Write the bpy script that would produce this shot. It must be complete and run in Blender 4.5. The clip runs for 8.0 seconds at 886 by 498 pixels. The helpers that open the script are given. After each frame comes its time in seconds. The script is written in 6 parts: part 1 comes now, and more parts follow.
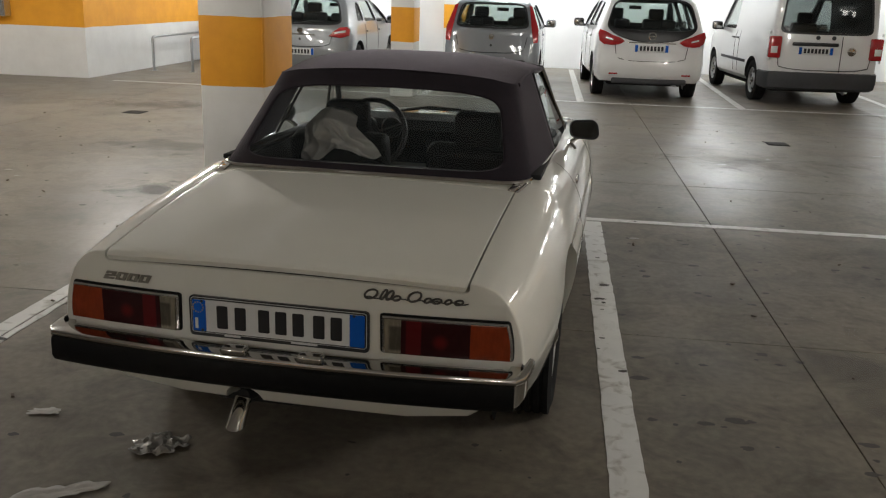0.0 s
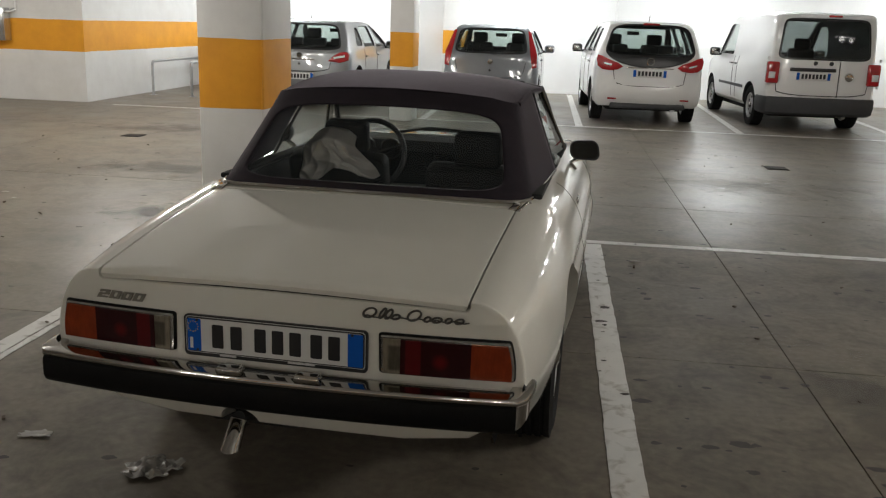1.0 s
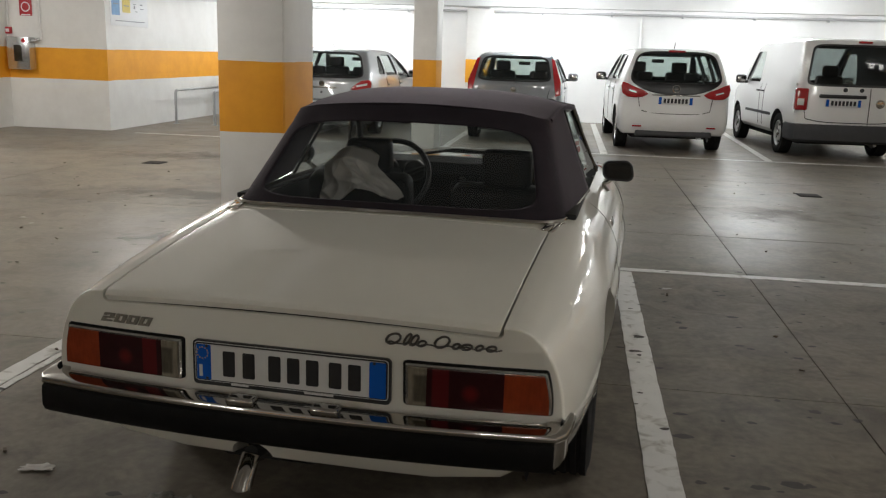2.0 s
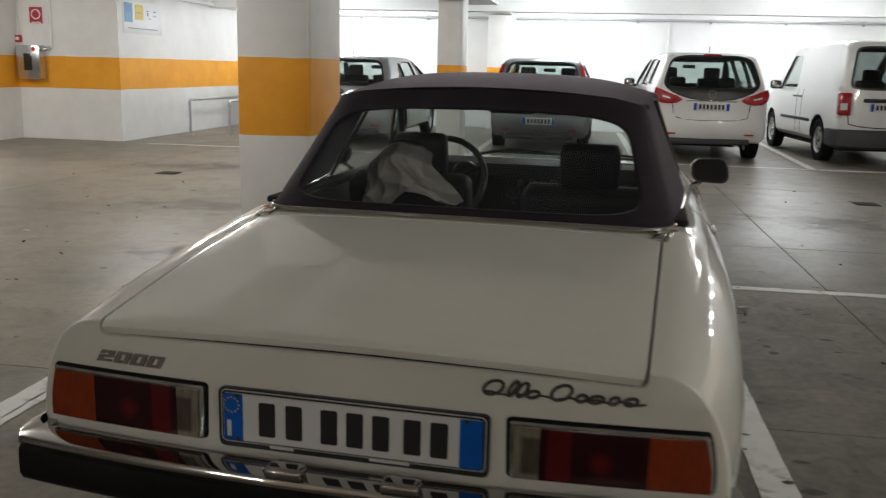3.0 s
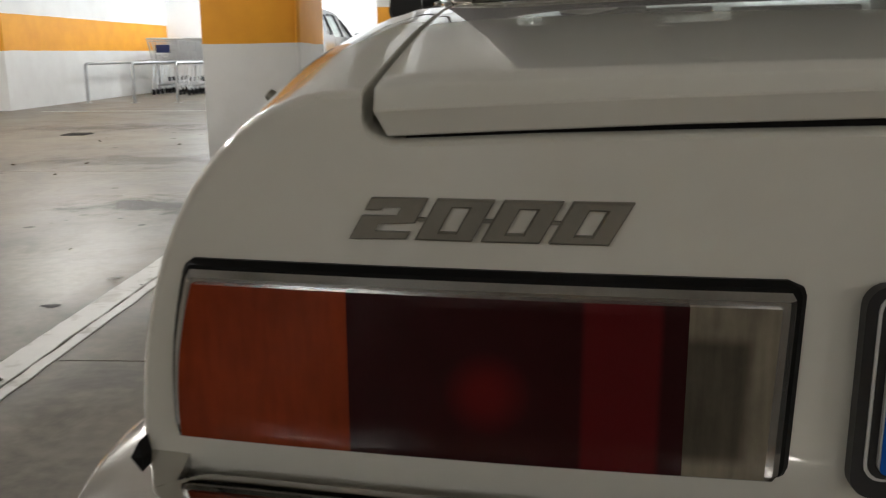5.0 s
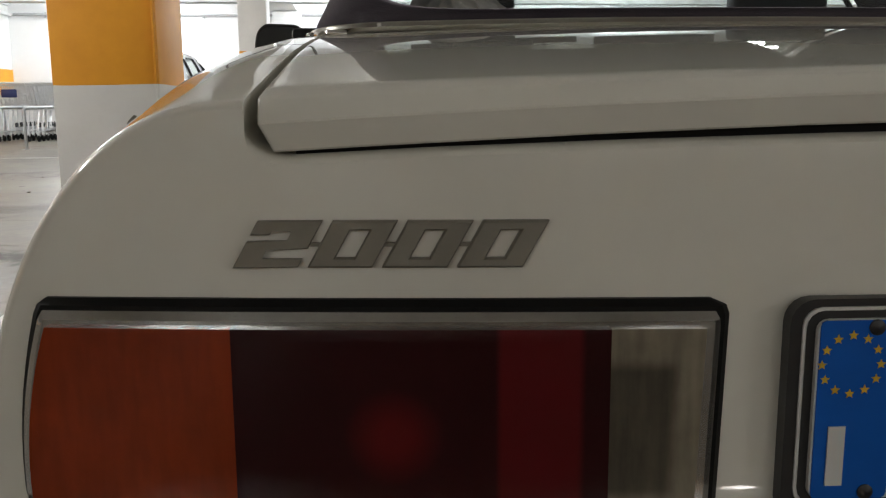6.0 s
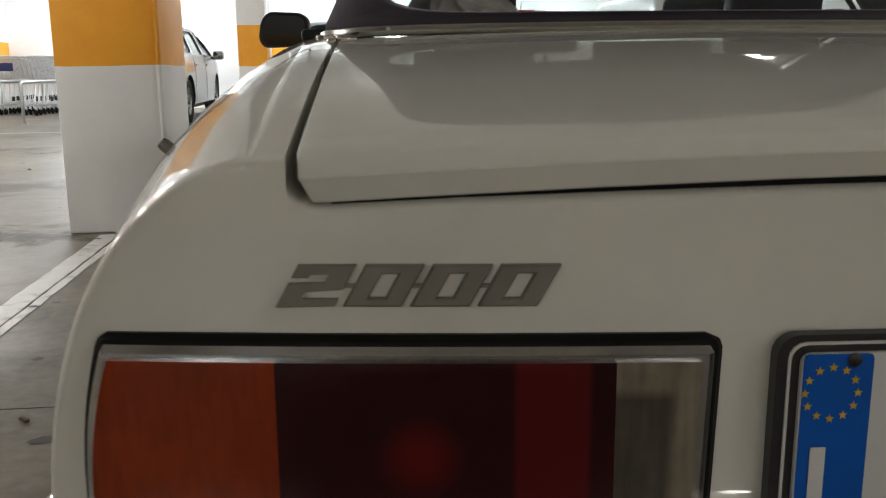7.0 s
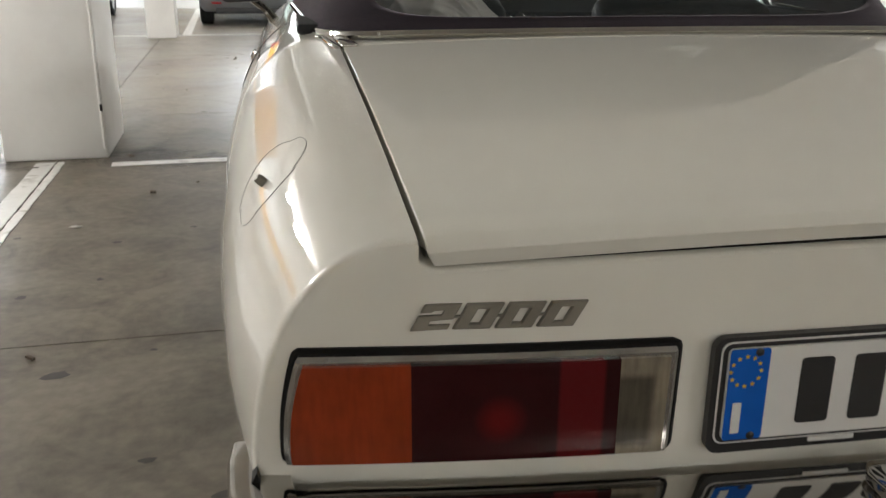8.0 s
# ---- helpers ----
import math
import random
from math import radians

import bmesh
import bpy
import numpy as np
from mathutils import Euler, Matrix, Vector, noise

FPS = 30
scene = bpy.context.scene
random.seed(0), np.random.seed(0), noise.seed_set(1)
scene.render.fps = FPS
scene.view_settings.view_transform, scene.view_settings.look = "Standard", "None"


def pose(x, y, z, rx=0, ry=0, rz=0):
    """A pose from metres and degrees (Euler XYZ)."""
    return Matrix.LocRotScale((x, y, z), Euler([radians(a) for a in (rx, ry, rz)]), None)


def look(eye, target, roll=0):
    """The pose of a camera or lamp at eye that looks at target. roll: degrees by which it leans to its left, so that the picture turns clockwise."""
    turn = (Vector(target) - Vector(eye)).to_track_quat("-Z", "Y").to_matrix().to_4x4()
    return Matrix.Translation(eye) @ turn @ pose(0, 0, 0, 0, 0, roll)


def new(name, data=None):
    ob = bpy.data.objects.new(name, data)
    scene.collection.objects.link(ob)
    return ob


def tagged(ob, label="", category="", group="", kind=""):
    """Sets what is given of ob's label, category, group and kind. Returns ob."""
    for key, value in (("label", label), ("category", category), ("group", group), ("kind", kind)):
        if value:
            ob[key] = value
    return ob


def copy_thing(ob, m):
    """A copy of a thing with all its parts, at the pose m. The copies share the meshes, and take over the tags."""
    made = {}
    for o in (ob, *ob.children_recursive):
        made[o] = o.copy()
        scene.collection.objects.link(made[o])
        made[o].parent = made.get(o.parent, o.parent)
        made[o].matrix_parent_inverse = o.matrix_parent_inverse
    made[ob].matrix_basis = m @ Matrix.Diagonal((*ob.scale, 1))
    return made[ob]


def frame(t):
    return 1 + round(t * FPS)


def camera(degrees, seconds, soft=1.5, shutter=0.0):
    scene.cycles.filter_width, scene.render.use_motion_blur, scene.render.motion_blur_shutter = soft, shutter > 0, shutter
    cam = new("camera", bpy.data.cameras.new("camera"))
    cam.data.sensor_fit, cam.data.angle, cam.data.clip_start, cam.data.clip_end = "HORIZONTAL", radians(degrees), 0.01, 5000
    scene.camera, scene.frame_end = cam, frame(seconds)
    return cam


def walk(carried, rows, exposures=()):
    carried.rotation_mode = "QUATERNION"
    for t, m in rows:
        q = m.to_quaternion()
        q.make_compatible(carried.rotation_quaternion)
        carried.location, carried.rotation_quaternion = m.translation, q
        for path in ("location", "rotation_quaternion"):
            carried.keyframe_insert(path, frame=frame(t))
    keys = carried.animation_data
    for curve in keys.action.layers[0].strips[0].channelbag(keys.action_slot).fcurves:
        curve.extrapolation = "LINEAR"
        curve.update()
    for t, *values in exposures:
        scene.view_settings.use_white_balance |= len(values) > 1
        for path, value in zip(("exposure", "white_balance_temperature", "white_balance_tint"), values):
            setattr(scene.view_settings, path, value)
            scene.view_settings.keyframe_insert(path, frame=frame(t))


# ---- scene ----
cam = camera(53.3, 8.0, soft=1.2, shutter=0.35)
PATH = [
    (0, (0.129, 0.433, 1.507), (-0.1, 2.341, 0.954), 1.9),
    (0.5, (0.122, 0.445, 1.496), (-0.104, 2.36, 0.968), 2.1),
    (1, (0.12, 0.469, 1.474), (-0.109, 2.393, 0.977), 2.0),
    (1.5, (0.115, 0.486, 1.458), (-0.133, 2.415, 0.991), 1.9),
    (1.7, (0.107, 0.539, 1.433), (-0.159, 2.47, 0.987), 2.0),
    (2.8, (-0.125, 1.057, 1.304), (-0.424, 2.991, 0.889), 1.4),
    (3, (-0.2, 1.198, 1.268), (-0.51, 3.132, 0.867), 1.4),
    (3.5, (-0.454, 1.536, 1.171), (-0.905, 3.449, 0.804), 1.0),
    (4, (-0.812, 1.826, 1.023), (-1.234, 3.74, 0.622), 0.4),
    (4.5, (-1.038, 2.14, 0.856), (-1.262, 4.079, 0.421), -0.8),
    (5, (-1.102, 2.296, 0.767), (-1.179, 4.246, 0.329), -0.4),
    (5.2, (-1.105, 2.328, 0.761), (-1.096, 4.282, 0.332), -0.4),
    (6.3, (-1.121, 2.343, 0.745), (-0.886, 4.302, 0.417), -0.4),
    (6.5, (-1.117, 2.343, 0.764), (-0.913, 4.292, 0.362), -0.7),
    (7, (-1.137, 2.303, 0.795), (-0.914, 4.248, 0.389), -0.5),
    (7.5, (-1.224, 2.189, 0.888), (-0.889, 4.101, 0.406), -0.1),
    (8, (-1.315, 2.076, 0.984), (-0.888, 3.925, 0.354), 0.2),
]
walk(cam, [(t, look(eye, target, roll)) for t, eye, target, roll in PATH],
     exposures=[(0, 0.12, 6500, 10), (1.5, 0.06, 6500, 10), (3, 0.03, 6400, 10), (3.5, 0.08, 6400, 10), (4, 0.48, 6350, 10), (5, 0.35, 6350, 10), (6.5, 0.40, 6350, 10), (7.2, 0.52, 6350, 10), (8, 1.09, 6350, 10)])

# ---- world, light, exposure ----
world = bpy.data.worlds.new("garage_surround")
scene.world = world
world.use_nodes = True
world.node_tree.nodes["Background"].inputs[0].default_value = (0.9, 0.95, 1.0, 1)
world.node_tree.nodes["Background"].inputs[1].default_value = 0.02
CEIL = 2.72


# ---- materials ----
def material(name, color, rough=0.5, metal=0.0, vary=0.0, scale=4.0, bump=0.0, bump_scale=60.0, coat=0.0, coat_rough=0.05,
             second=None, rough_vary=0.0, spec=0.5, stain=None, stain_scale=1.2, stain_edge=(0.52, 0.7)):
    """Two-scale procedural surface: broad patches, fine grain, optional stains and relief."""
    m = bpy.data.materials.new(name)
    m.use_nodes = True
    nt = m.node_tree
    nd, ln = nt.nodes, nt.links
    b = nd["Principled BSDF"]
    b.inputs["Base Color"].default_value = (*color, 1)
    b.inputs["Roughness"].default_value = rough
    b.inputs["Metallic"].default_value = metal
    b.inputs["Specular IOR Level"].default_value = spec
    b.inputs["Coat Weight"].default_value = coat
    b.inputs["Coat Roughness"].default_value = coat_rough
    b.inputs["Coat IOR"].default_value = 1.65
    geo = nd.new("ShaderNodeTexCoord")
    out = None
    if vary > 0 or second:
        n1 = nd.new("ShaderNodeTexNoise")
        n1.inputs["Scale"].default_value = scale
        n1.inputs["Detail"].default_value = 8
        n1.inputs["Roughness"].default_value = 0.62
        ln.new(geo.outputs["Object"], n1.inputs["Vector"])
        ramp = nd.new("ShaderNodeMapRange")
        ramp.inputs["From Min"].default_value = 0.3
        ramp.inputs["From Max"].default_value = 0.7
        ln.new(n1.outputs["Fac"], ramp.inputs["Value"])
        mix = nd.new("ShaderNodeMix")
        mix.data_type = "RGBA"
        dark = second or tuple(c * (1 - vary) for c in color)
        mix.inputs["A"].default_value = (*dark, 1)
        mix.inputs["B"].default_value = (*color, 1)
        ln.new(ramp.outputs["Result"], mix.inputs["Factor"])
        out = mix.outputs["Result"]
        if rough_vary:
            rr = nd.new("ShaderNodeMapRange")
            rr.inputs["From Min"].default_value = 0.3
            rr.inputs["From Max"].default_value = 0.7
            rr.inputs["To Min"].default_value = max(0.02, rough - rough_vary)
            rr.inputs["To Max"].default_value = min(1, rough + rough_vary)
            ln.new(n1.outputs["Fac"], rr.inputs["Value"])
            ln.new(rr.outputs["Result"], b.inputs["Roughness"])
    if stain:
        n2 = nd.new("ShaderNodeTexNoise")
        n2.inputs["Scale"].default_value = stain_scale
        n2.inputs["Detail"].default_value = 5
        n2.inputs["Distortion"].default_value = 0.6
        ln.new(geo.outputs["Object"], n2.inputs["Vector"])
        sr = nd.new("ShaderNodeMapRange")
        sr.inputs["From Min"].default_value = stain_edge[0]
        sr.inputs["From Max"].default_value = stain_edge[1]
        ln.new(n2.outputs["Fac"], sr.inputs["Value"])
        mx = nd.new("ShaderNodeMix")
        mx.data_type = "RGBA"
        if out:
            ln.new(out, mx.inputs["A"])
        else:
            mx.inputs["A"].default_value = (*color, 1)
        mx.inputs["B"].default_value = (*stain, 1)
        ln.new(sr.outputs["Result"], mx.inputs["Factor"])
        out = mx.outputs["Result"]
    if out:
        ln.new(out, b.inputs["Base Color"])
    if bump > 0:
        n3 = nd.new("ShaderNodeTexNoise")
        n3.inputs["Scale"].default_value = bump_scale
        n3.inputs["Detail"].default_value = 6
        ln.new(geo.outputs["Object"], n3.inputs["Vector"])
        bp = nd.new("ShaderNodeBump")
        bp.inputs["Strength"].default_value = bump
        bp.inputs["Distance"].default_value = 0.004
        ln.new(n3.outputs["Fac"], bp.inputs["Height"])
        ln.new(bp.outputs["Normal"], b.inputs["Normal"])
    return m


def glow(name, color, strength):
    m = bpy.data.materials.new(name)
    m.use_nodes = True
    b = m.node_tree.nodes["Principled BSDF"]
    b.inputs["Base Color"].default_value = (*color, 1)
    b.inputs["Emission Color"].default_value = (*color, 1)
    b.inputs["Emission Strength"].default_value = strength
    return m


def clear(name, color, rough=0.0, haze=0.0):
    """Thin pane: mostly see-through with a mirror-like skin."""
    m = bpy.data.materials.new(name)
    m.use_nodes = True
    nd, ln = m.node_tree.nodes, m.node_tree.links
    nd.remove(nd["Principled BSDF"])
    tr = nd.new("ShaderNodeBsdfTransparent")
    tr.inputs["Color"].default_value = (*color, 1)
    gl = nd.new("ShaderNodeBsdfGlossy")
    gl.inputs["Roughness"].default_value = rough
    lw = nd.new("ShaderNodeLayerWeight")
    lw.inputs["Blend"].default_value = 0.5
    pw = nd.new("ShaderNodeMath")
    pw.operation = "POWER"
    pw.inputs[1].default_value = 5.0
    ln.new(lw.outputs["Facing"], pw.inputs[0])
    fr = nd.new("ShaderNodeMath")
    fr.operation = "MULTIPLY_ADD"
    fr.inputs[1].default_value = 0.75
    fr.inputs[2].default_value = 0.04
    ln.new(pw.outputs[0], fr.inputs[0])
    mx = nd.new("ShaderNodeMixShader")
    ln.new(fr.outputs[0], mx.inputs["Fac"])
    ln.new(tr.outputs["BSDF"], mx.inputs[1])
    ln.new(gl.outputs["BSDF"], mx.inputs[2])
    top = mx.outputs["Shader"]
    # blue-grey veil mixed over the pane, painted in for window glare
    if haze:
        df = nd.new("ShaderNodeBsdfDiffuse")
        df.inputs["Color"].default_value = (0.40, 0.52, 0.57, 1)
        n = nd.new("ShaderNodeTexNoise")
        n.inputs["Scale"].default_value = 5.0
        n.inputs["Detail"].default_value = 6
        am = nd.new("ShaderNodeMath")
        am.operation = "MULTIPLY"
        am.inputs[1].default_value = haze * 2
        ln.new(n.outputs["Fac"], am.inputs[0])
        m2 = nd.new("ShaderNodeMixShader")
        ln.new(am.outputs[0], m2.inputs["Fac"])
        ln.new(top, m2.inputs[1])
        ln.new(df.outputs["BSDF"], m2.inputs[2])
        top = m2.outputs["Shader"]
    ln.new(top, nd["Material Output"].inputs["Surface"])
    return m


def banded(name, low, high):
    """White wall paint with one orange band, hand-rolled edges, scuffs near the floor left as random marks."""
    m = bpy.data.materials.new(name)
    m.use_nodes = True
    nd, ln = m.node_tree.nodes, m.node_tree.links
    b = nd["Principled BSDF"]
    geo = nd.new("ShaderNodeNewGeometry")
    sep = nd.new("ShaderNodeSeparateXYZ")
    ln.new(geo.outputs["Position"], sep.inputs["Vector"])
    wob = nd.new("ShaderNodeTexNoise")
    wob.inputs["Scale"].default_value = 3.0
    ln.new(geo.outputs["Position"], wob.inputs["Vector"])
    add = nd.new("ShaderNodeMath")
    add.operation = "MULTIPLY_ADD"
    add.inputs[1].default_value = 0.018
    ln.new(wob.outputs["Fac"], add.inputs[0])
    ln.new(sep.outputs["Z"], add.inputs[2])
    lo = nd.new("ShaderNodeMath")
    lo.operation = "GREATER_THAN"
    lo.inputs[1].default_value = low + 0.009
    ln.new(add.outputs[0], lo.inputs[0])
    hi = nd.new("ShaderNodeMath")
    hi.operation = "LESS_THAN"
    hi.inputs[1].default_value = high + 0.009
    ln.new(add.outputs[0], hi.inputs[0])
    both = nd.new("ShaderNodeMath")
    both.operation = "MULTIPLY"
    ln.new(lo.outputs[0], both.inputs[0])
    ln.new(hi.outputs[0], both.inputs[1])

    def patchy(a, c, scale):
        n = nd.new("ShaderNodeTexNoise")
        n.inputs["Scale"].default_value = scale
        n.inputs["Detail"].default_value = 9
        n.inputs["Roughness"].default_value = 0.65
        ln.new(geo.outputs["Position"], n.inputs["Vector"])
        r = nd.new("ShaderNodeMapRange")
        r.inputs["From Min"].default_value = 0.32
        r.inputs["From Max"].default_value = 0.62
        ln.new(n.outputs["Fac"], r.inputs["Value"])
        x = nd.new("ShaderNodeMix")
        x.data_type = "RGBA"
        x.inputs["A"].default_value = (*a, 1)
        x.inputs["B"].default_value = (*c, 1)
        ln.new(r.outputs["Result"], x.inputs["Factor"])
        return x.outputs["Result"]

    white = patchy((0.71, 0.70, 0.675), (0.78, 0.775, 0.75), 2.3)
    orange = patchy((0.74, 0.31, 0.012), (0.84, 0.37, 0.016), 3.1)
    mix = nd.new("ShaderNodeMix")
    mix.data_type = "RGBA"
    ln.new(both.outputs[0], mix.inputs["Factor"])
    ln.new(white, mix.inputs["A"])
    ln.new(orange, mix.inputs["B"])
    ln.new(mix.outputs["Result"], b.inputs["Base Color"])
    b.inputs["Roughness"].default_value = 0.6
    n3 = nd.new("ShaderNodeTexNoise")
    n3.inputs["Scale"].default_value = 45
    n3.inputs["Detail"].default_value = 5
    ln.new(geo.outputs["Position"], n3.inputs["Vector"])
    bp = nd.new("ShaderNodeBump")
    bp.inputs["Strength"].default_value = 0.12
    bp.inputs["Distance"].default_value = 0.004
    ln.new(n3.outputs["Fac"], bp.inputs["Height"])
    ln.new(bp.outputs["Normal"], b.inputs["Normal"])
    return m


M_WALL = banded("painted_wall", 0.81, 1.31)
M_CEIL = material("ceiling_paint", (0.84, 0.84, 0.83), 0.7, vary=0.08, scale=1.3, bump=0.1, bump_scale=30)
M_FLOOR = material("polished_concrete", (0.225, 0.195, 0.152), 0.41, spec=0.27, vary=0.34, scale=0.9, bump=0.02, bump_scale=70, rough_vary=0.09,
                   stain=(0.072, 0.064, 0.054), stain_scale=0.55, stain_edge=(0.54, 0.82))


def stain_film(name, color, strength, scale):
    """Dried spill: a thin film, dense in its middle and broken up by noise towards the rim."""
    m = bpy.data.materials.new(name)
    m.use_nodes = True
    nd, ln = m.node_tree.nodes, m.node_tree.links
    b = nd["Principled BSDF"]
    b.inputs["Base Color"].default_value = (*color, 1)
    b.inputs["Roughness"].default_value = 0.6
    tc = nd.new("ShaderNodeTexCoord")
    ds = nd.new("ShaderNodeVectorMath")
    ds.operation = "DISTANCE"
    ds.inputs[1].default_value = (0.5, 0.5, 0.5)
    ln.new(tc.outputs["Generated"], ds.inputs[0])
    n = nd.new("ShaderNodeTexNoise")
    n.inputs["Scale"].default_value = scale
    n.inputs["Detail"].default_value = 7
    n.inputs["Roughness"].default_value = 0.68
    n.inputs["Distortion"].default_value = 0.5
    geo = nd.new("ShaderNodeNewGeometry")
    ln.new(geo.outputs["Position"], n.inputs["Vector"])
    s = nd.new("ShaderNodeMath")
    s.operation = "MULTIPLY_ADD"
    s.inputs[1].default_value = -1.7
    ln.new(ds.outputs["Value"], s.inputs[0])
    s2 = nd.new("ShaderNodeMath")
    s2.operation = "MULTIPLY_ADD"
    s2.inputs[1].default_value, s2.inputs[2].default_value = 3.0, -1.0
    ln.new(n.outputs["Fac"], s2.inputs[0])
    ln.new(s2.outputs[0], s.inputs[2])
    r = nd.new("ShaderNodeMapRange")
    r.interpolation_type = "SMOOTHSTEP"
    r.inputs["From Min"].default_value, r.inputs["From Max"].default_value = -0.12, 0.5
    r.inputs["To Max"].default_value = strength
    ln.new(s.outputs[0], r.inputs["Value"])
    ln.new(r.outputs["Result"], b.inputs["Alpha"])
    return m


def bay_tone(m, dark):
    """Darkens the bays with a noisy edge; the driving aisle keeps its full tone."""
    nd, ln = m.node_tree.nodes, m.node_tree.links
    b = nd["Principled BSDF"]
    old = b.inputs["Base Color"].links[0].from_socket
    geo = nd.new("ShaderNodeNewGeometry")
    n = nd.new("ShaderNodeTexNoise")
    n.inputs["Scale"].default_value = 1.1
    n.inputs["Detail"].default_value = 6
    ln.new(geo.outputs["Position"], n.inputs["Vector"])
    ad = nd.new("ShaderNodeVectorMath")
    ad.operation = "MULTIPLY_ADD"
    ad.inputs[1].default_value = (0.9, 1.6, 0)
    ln.new(n.outputs["Color"], ad.inputs[0])
    ln.new(geo.outputs["Position"], ad.inputs[2])
    sp = nd.new("ShaderNodeSeparateXYZ")
    ln.new(ad.outputs[0], sp.inputs["Vector"])
    fx = nd.new("ShaderNodeMapRange")
    fx.inputs["From Min"].default_value, fx.inputs["From Max"].default_value = -1.95, -1.6
    ln.new(sp.outputs["X"], fx.inputs["Value"])
    fy = nd.new("ShaderNodeMapRange")
    fy.inputs["From Min"].default_value, fy.inputs["From Max"].default_value = 9.2, 6.8
    ln.new(sp.outputs["Y"], fy.inputs["Value"])
    ml = nd.new("ShaderNodeMath")
    ml.operation = "MULTIPLY"
    ln.new(fx.outputs[0], ml.inputs[0])
    ln.new(fy.outputs[0], ml.inputs[1])
    mx = nd.new("ShaderNodeMix")
    mx.data_type, mx.blend_type = "RGBA", "MULTIPLY"
    ln.new(ml.outputs[0], mx.inputs["Factor"])
    ln.new(old, mx.inputs["A"])
    mx.inputs["B"].default_value = (dark, dark, dark * 1.01, 1)
    # the same mask also dulls the polish
    dull = nd.new("ShaderNodeMath")
    dull.operation = "MULTIPLY_ADD"
    dull.inputs[1].default_value = 0.14
    ln.new(ml.outputs[0], dull.inputs[0])
    ln.new(b.inputs["Roughness"].links[0].from_socket, dull.inputs[2])
    ln.new(dull.outputs[0], b.inputs["Roughness"])
    gl = nd.new("ShaderNodeMapRange")
    gl.inputs["To Min"].default_value, gl.inputs["To Max"].default_value = 0.36, 0.12
    ln.new(ml.outputs[0], gl.inputs["Value"])
    ln.new(gl.outputs["Result"], b.inputs["Specular IOR Level"])
    fine = nd.new("ShaderNodeTexNoise")
    fine.inputs["Scale"].default_value = 26
    fine.inputs["Detail"].default_value = 8
    ln.new(geo.outputs["Position"], fine.inputs["Vector"])
    fr = nd.new("ShaderNodeMapRange")
    fr.inputs["From Min"].default_value, fr.inputs["From Max"].default_value = 0.35, 0.65
    fr.inputs["To Min"].default_value, fr.inputs["To Max"].default_value = 0.86, 1.07
    ln.new(fine.outputs["Fac"], fr.inputs["Value"])
    blot = nd.new("ShaderNodeTexNoise")
    blot.inputs["Scale"].default_value = 3.2
    blot.inputs["Detail"].default_value = 9
    blot.inputs["Roughness"].default_value = 0.7
    blot.inputs["Distortion"].default_value = 0.8
    ln.new(geo.outputs["Position"], blot.inputs["Vector"])
    br = nd.new("ShaderNodeMapRange")
    br.inputs["From Min"].default_value, br.inputs["From Max"].default_value = 0.34, 0.56
    br.inputs["To Min"].default_value, br.inputs["To Max"].default_value = 0.66, 1.06
    ln.new(blot.outputs["Fac"], br.inputs["Value"])
    m3 = nd.new("ShaderNodeVectorMath")
    m3.operation = "MULTIPLY"
    ln.new(mx.outputs["Result"], m3.inputs[0])
    ln.new(br.outputs["Result"], m3.inputs[1])
    m2 = nd.new("ShaderNodeVectorMath")
    m2.operation = "MULTIPLY"
    ln.new(m3.outputs[0], m2.inputs[0])
    ln.new(fr.outputs["Result"], m2.inputs[1])
    ln.new(m2.outputs[0], b.inputs["Base Color"])


bay_tone(M_FLOOR, 0.86)
M_JOINT = material("dark_joint", (0.035, 0.033, 0.03), 0.9)
M_LINE = material("worn_line_paint", (0.66, 0.65, 0.62), 0.5, vary=0.12, scale=9, bump=0.1, bump_scale=120,
                  stain=(0.36, 0.34, 0.30), stain_scale=11, stain_edge=(0.54, 0.68))
M_PAINT = material("ivory_white_car_paint", (0.752, 0.738, 0.665), 0.5, coat=1.0, coat_rough=0.012, vary=0.03, scale=2, spec=0.08)
M_CHROME = material("chrome", (0.50, 0.485, 0.46), 0.06, 1.0, vary=0.1, scale=14)
M_RUBBER = material("black_rubber", (0.009, 0.009, 0.009), 0.5, spec=0.14, vary=0.3, scale=30, bump=0.1)
M_BLACKPL = material("black_plastic", (0.02, 0.02, 0.021), 0.38, vary=0.2, scale=20)
M_CANVAS = material("dark_canvas", (0.021, 0.016, 0.021), 0.95, vary=0.3, scale=7, bump=0.22, bump_scale=420, spec=0.2)
sheen = M_CANVAS.node_tree.nodes["Principled BSDF"].inputs
sheen["Sheen Weight"].default_value = 0.30
sheen["Sheen Roughness"].default_value = 0.40
sheen["Sheen Tint"].default_value = (0.9, 0.82, 0.92, 1)
M_VINYL = clear("window_vinyl", (0.80, 0.82, 0.82), 0.02, 0.022)
M_GLASS = clear("car_glass", (0.75, 0.8, 0.78))
M_TINT = clear("tinted_glass", (0.25, 0.28, 0.28))
M_REARG = clear("rear_glass_tint", (0.52, 0.60, 0.58), 0.02)
M_SEAT = material("black_leatherette", (0.013, 0.014, 0.015), 0.55, spec=0.3, vary=0.3, scale=12, bump=0.08, bump_scale=160)
M_CLOTH = material("pale_cloth", (0.80, 0.765, 0.71), 0.9, vary=0.12, scale=6, bump=0.3, bump_scale=400)
M_TYRE = material("tyre_rubber", (0.015, 0.015, 0.015), 0.8, spec=0.15, vary=0.35, scale=25, bump=0.3, bump_scale=80)
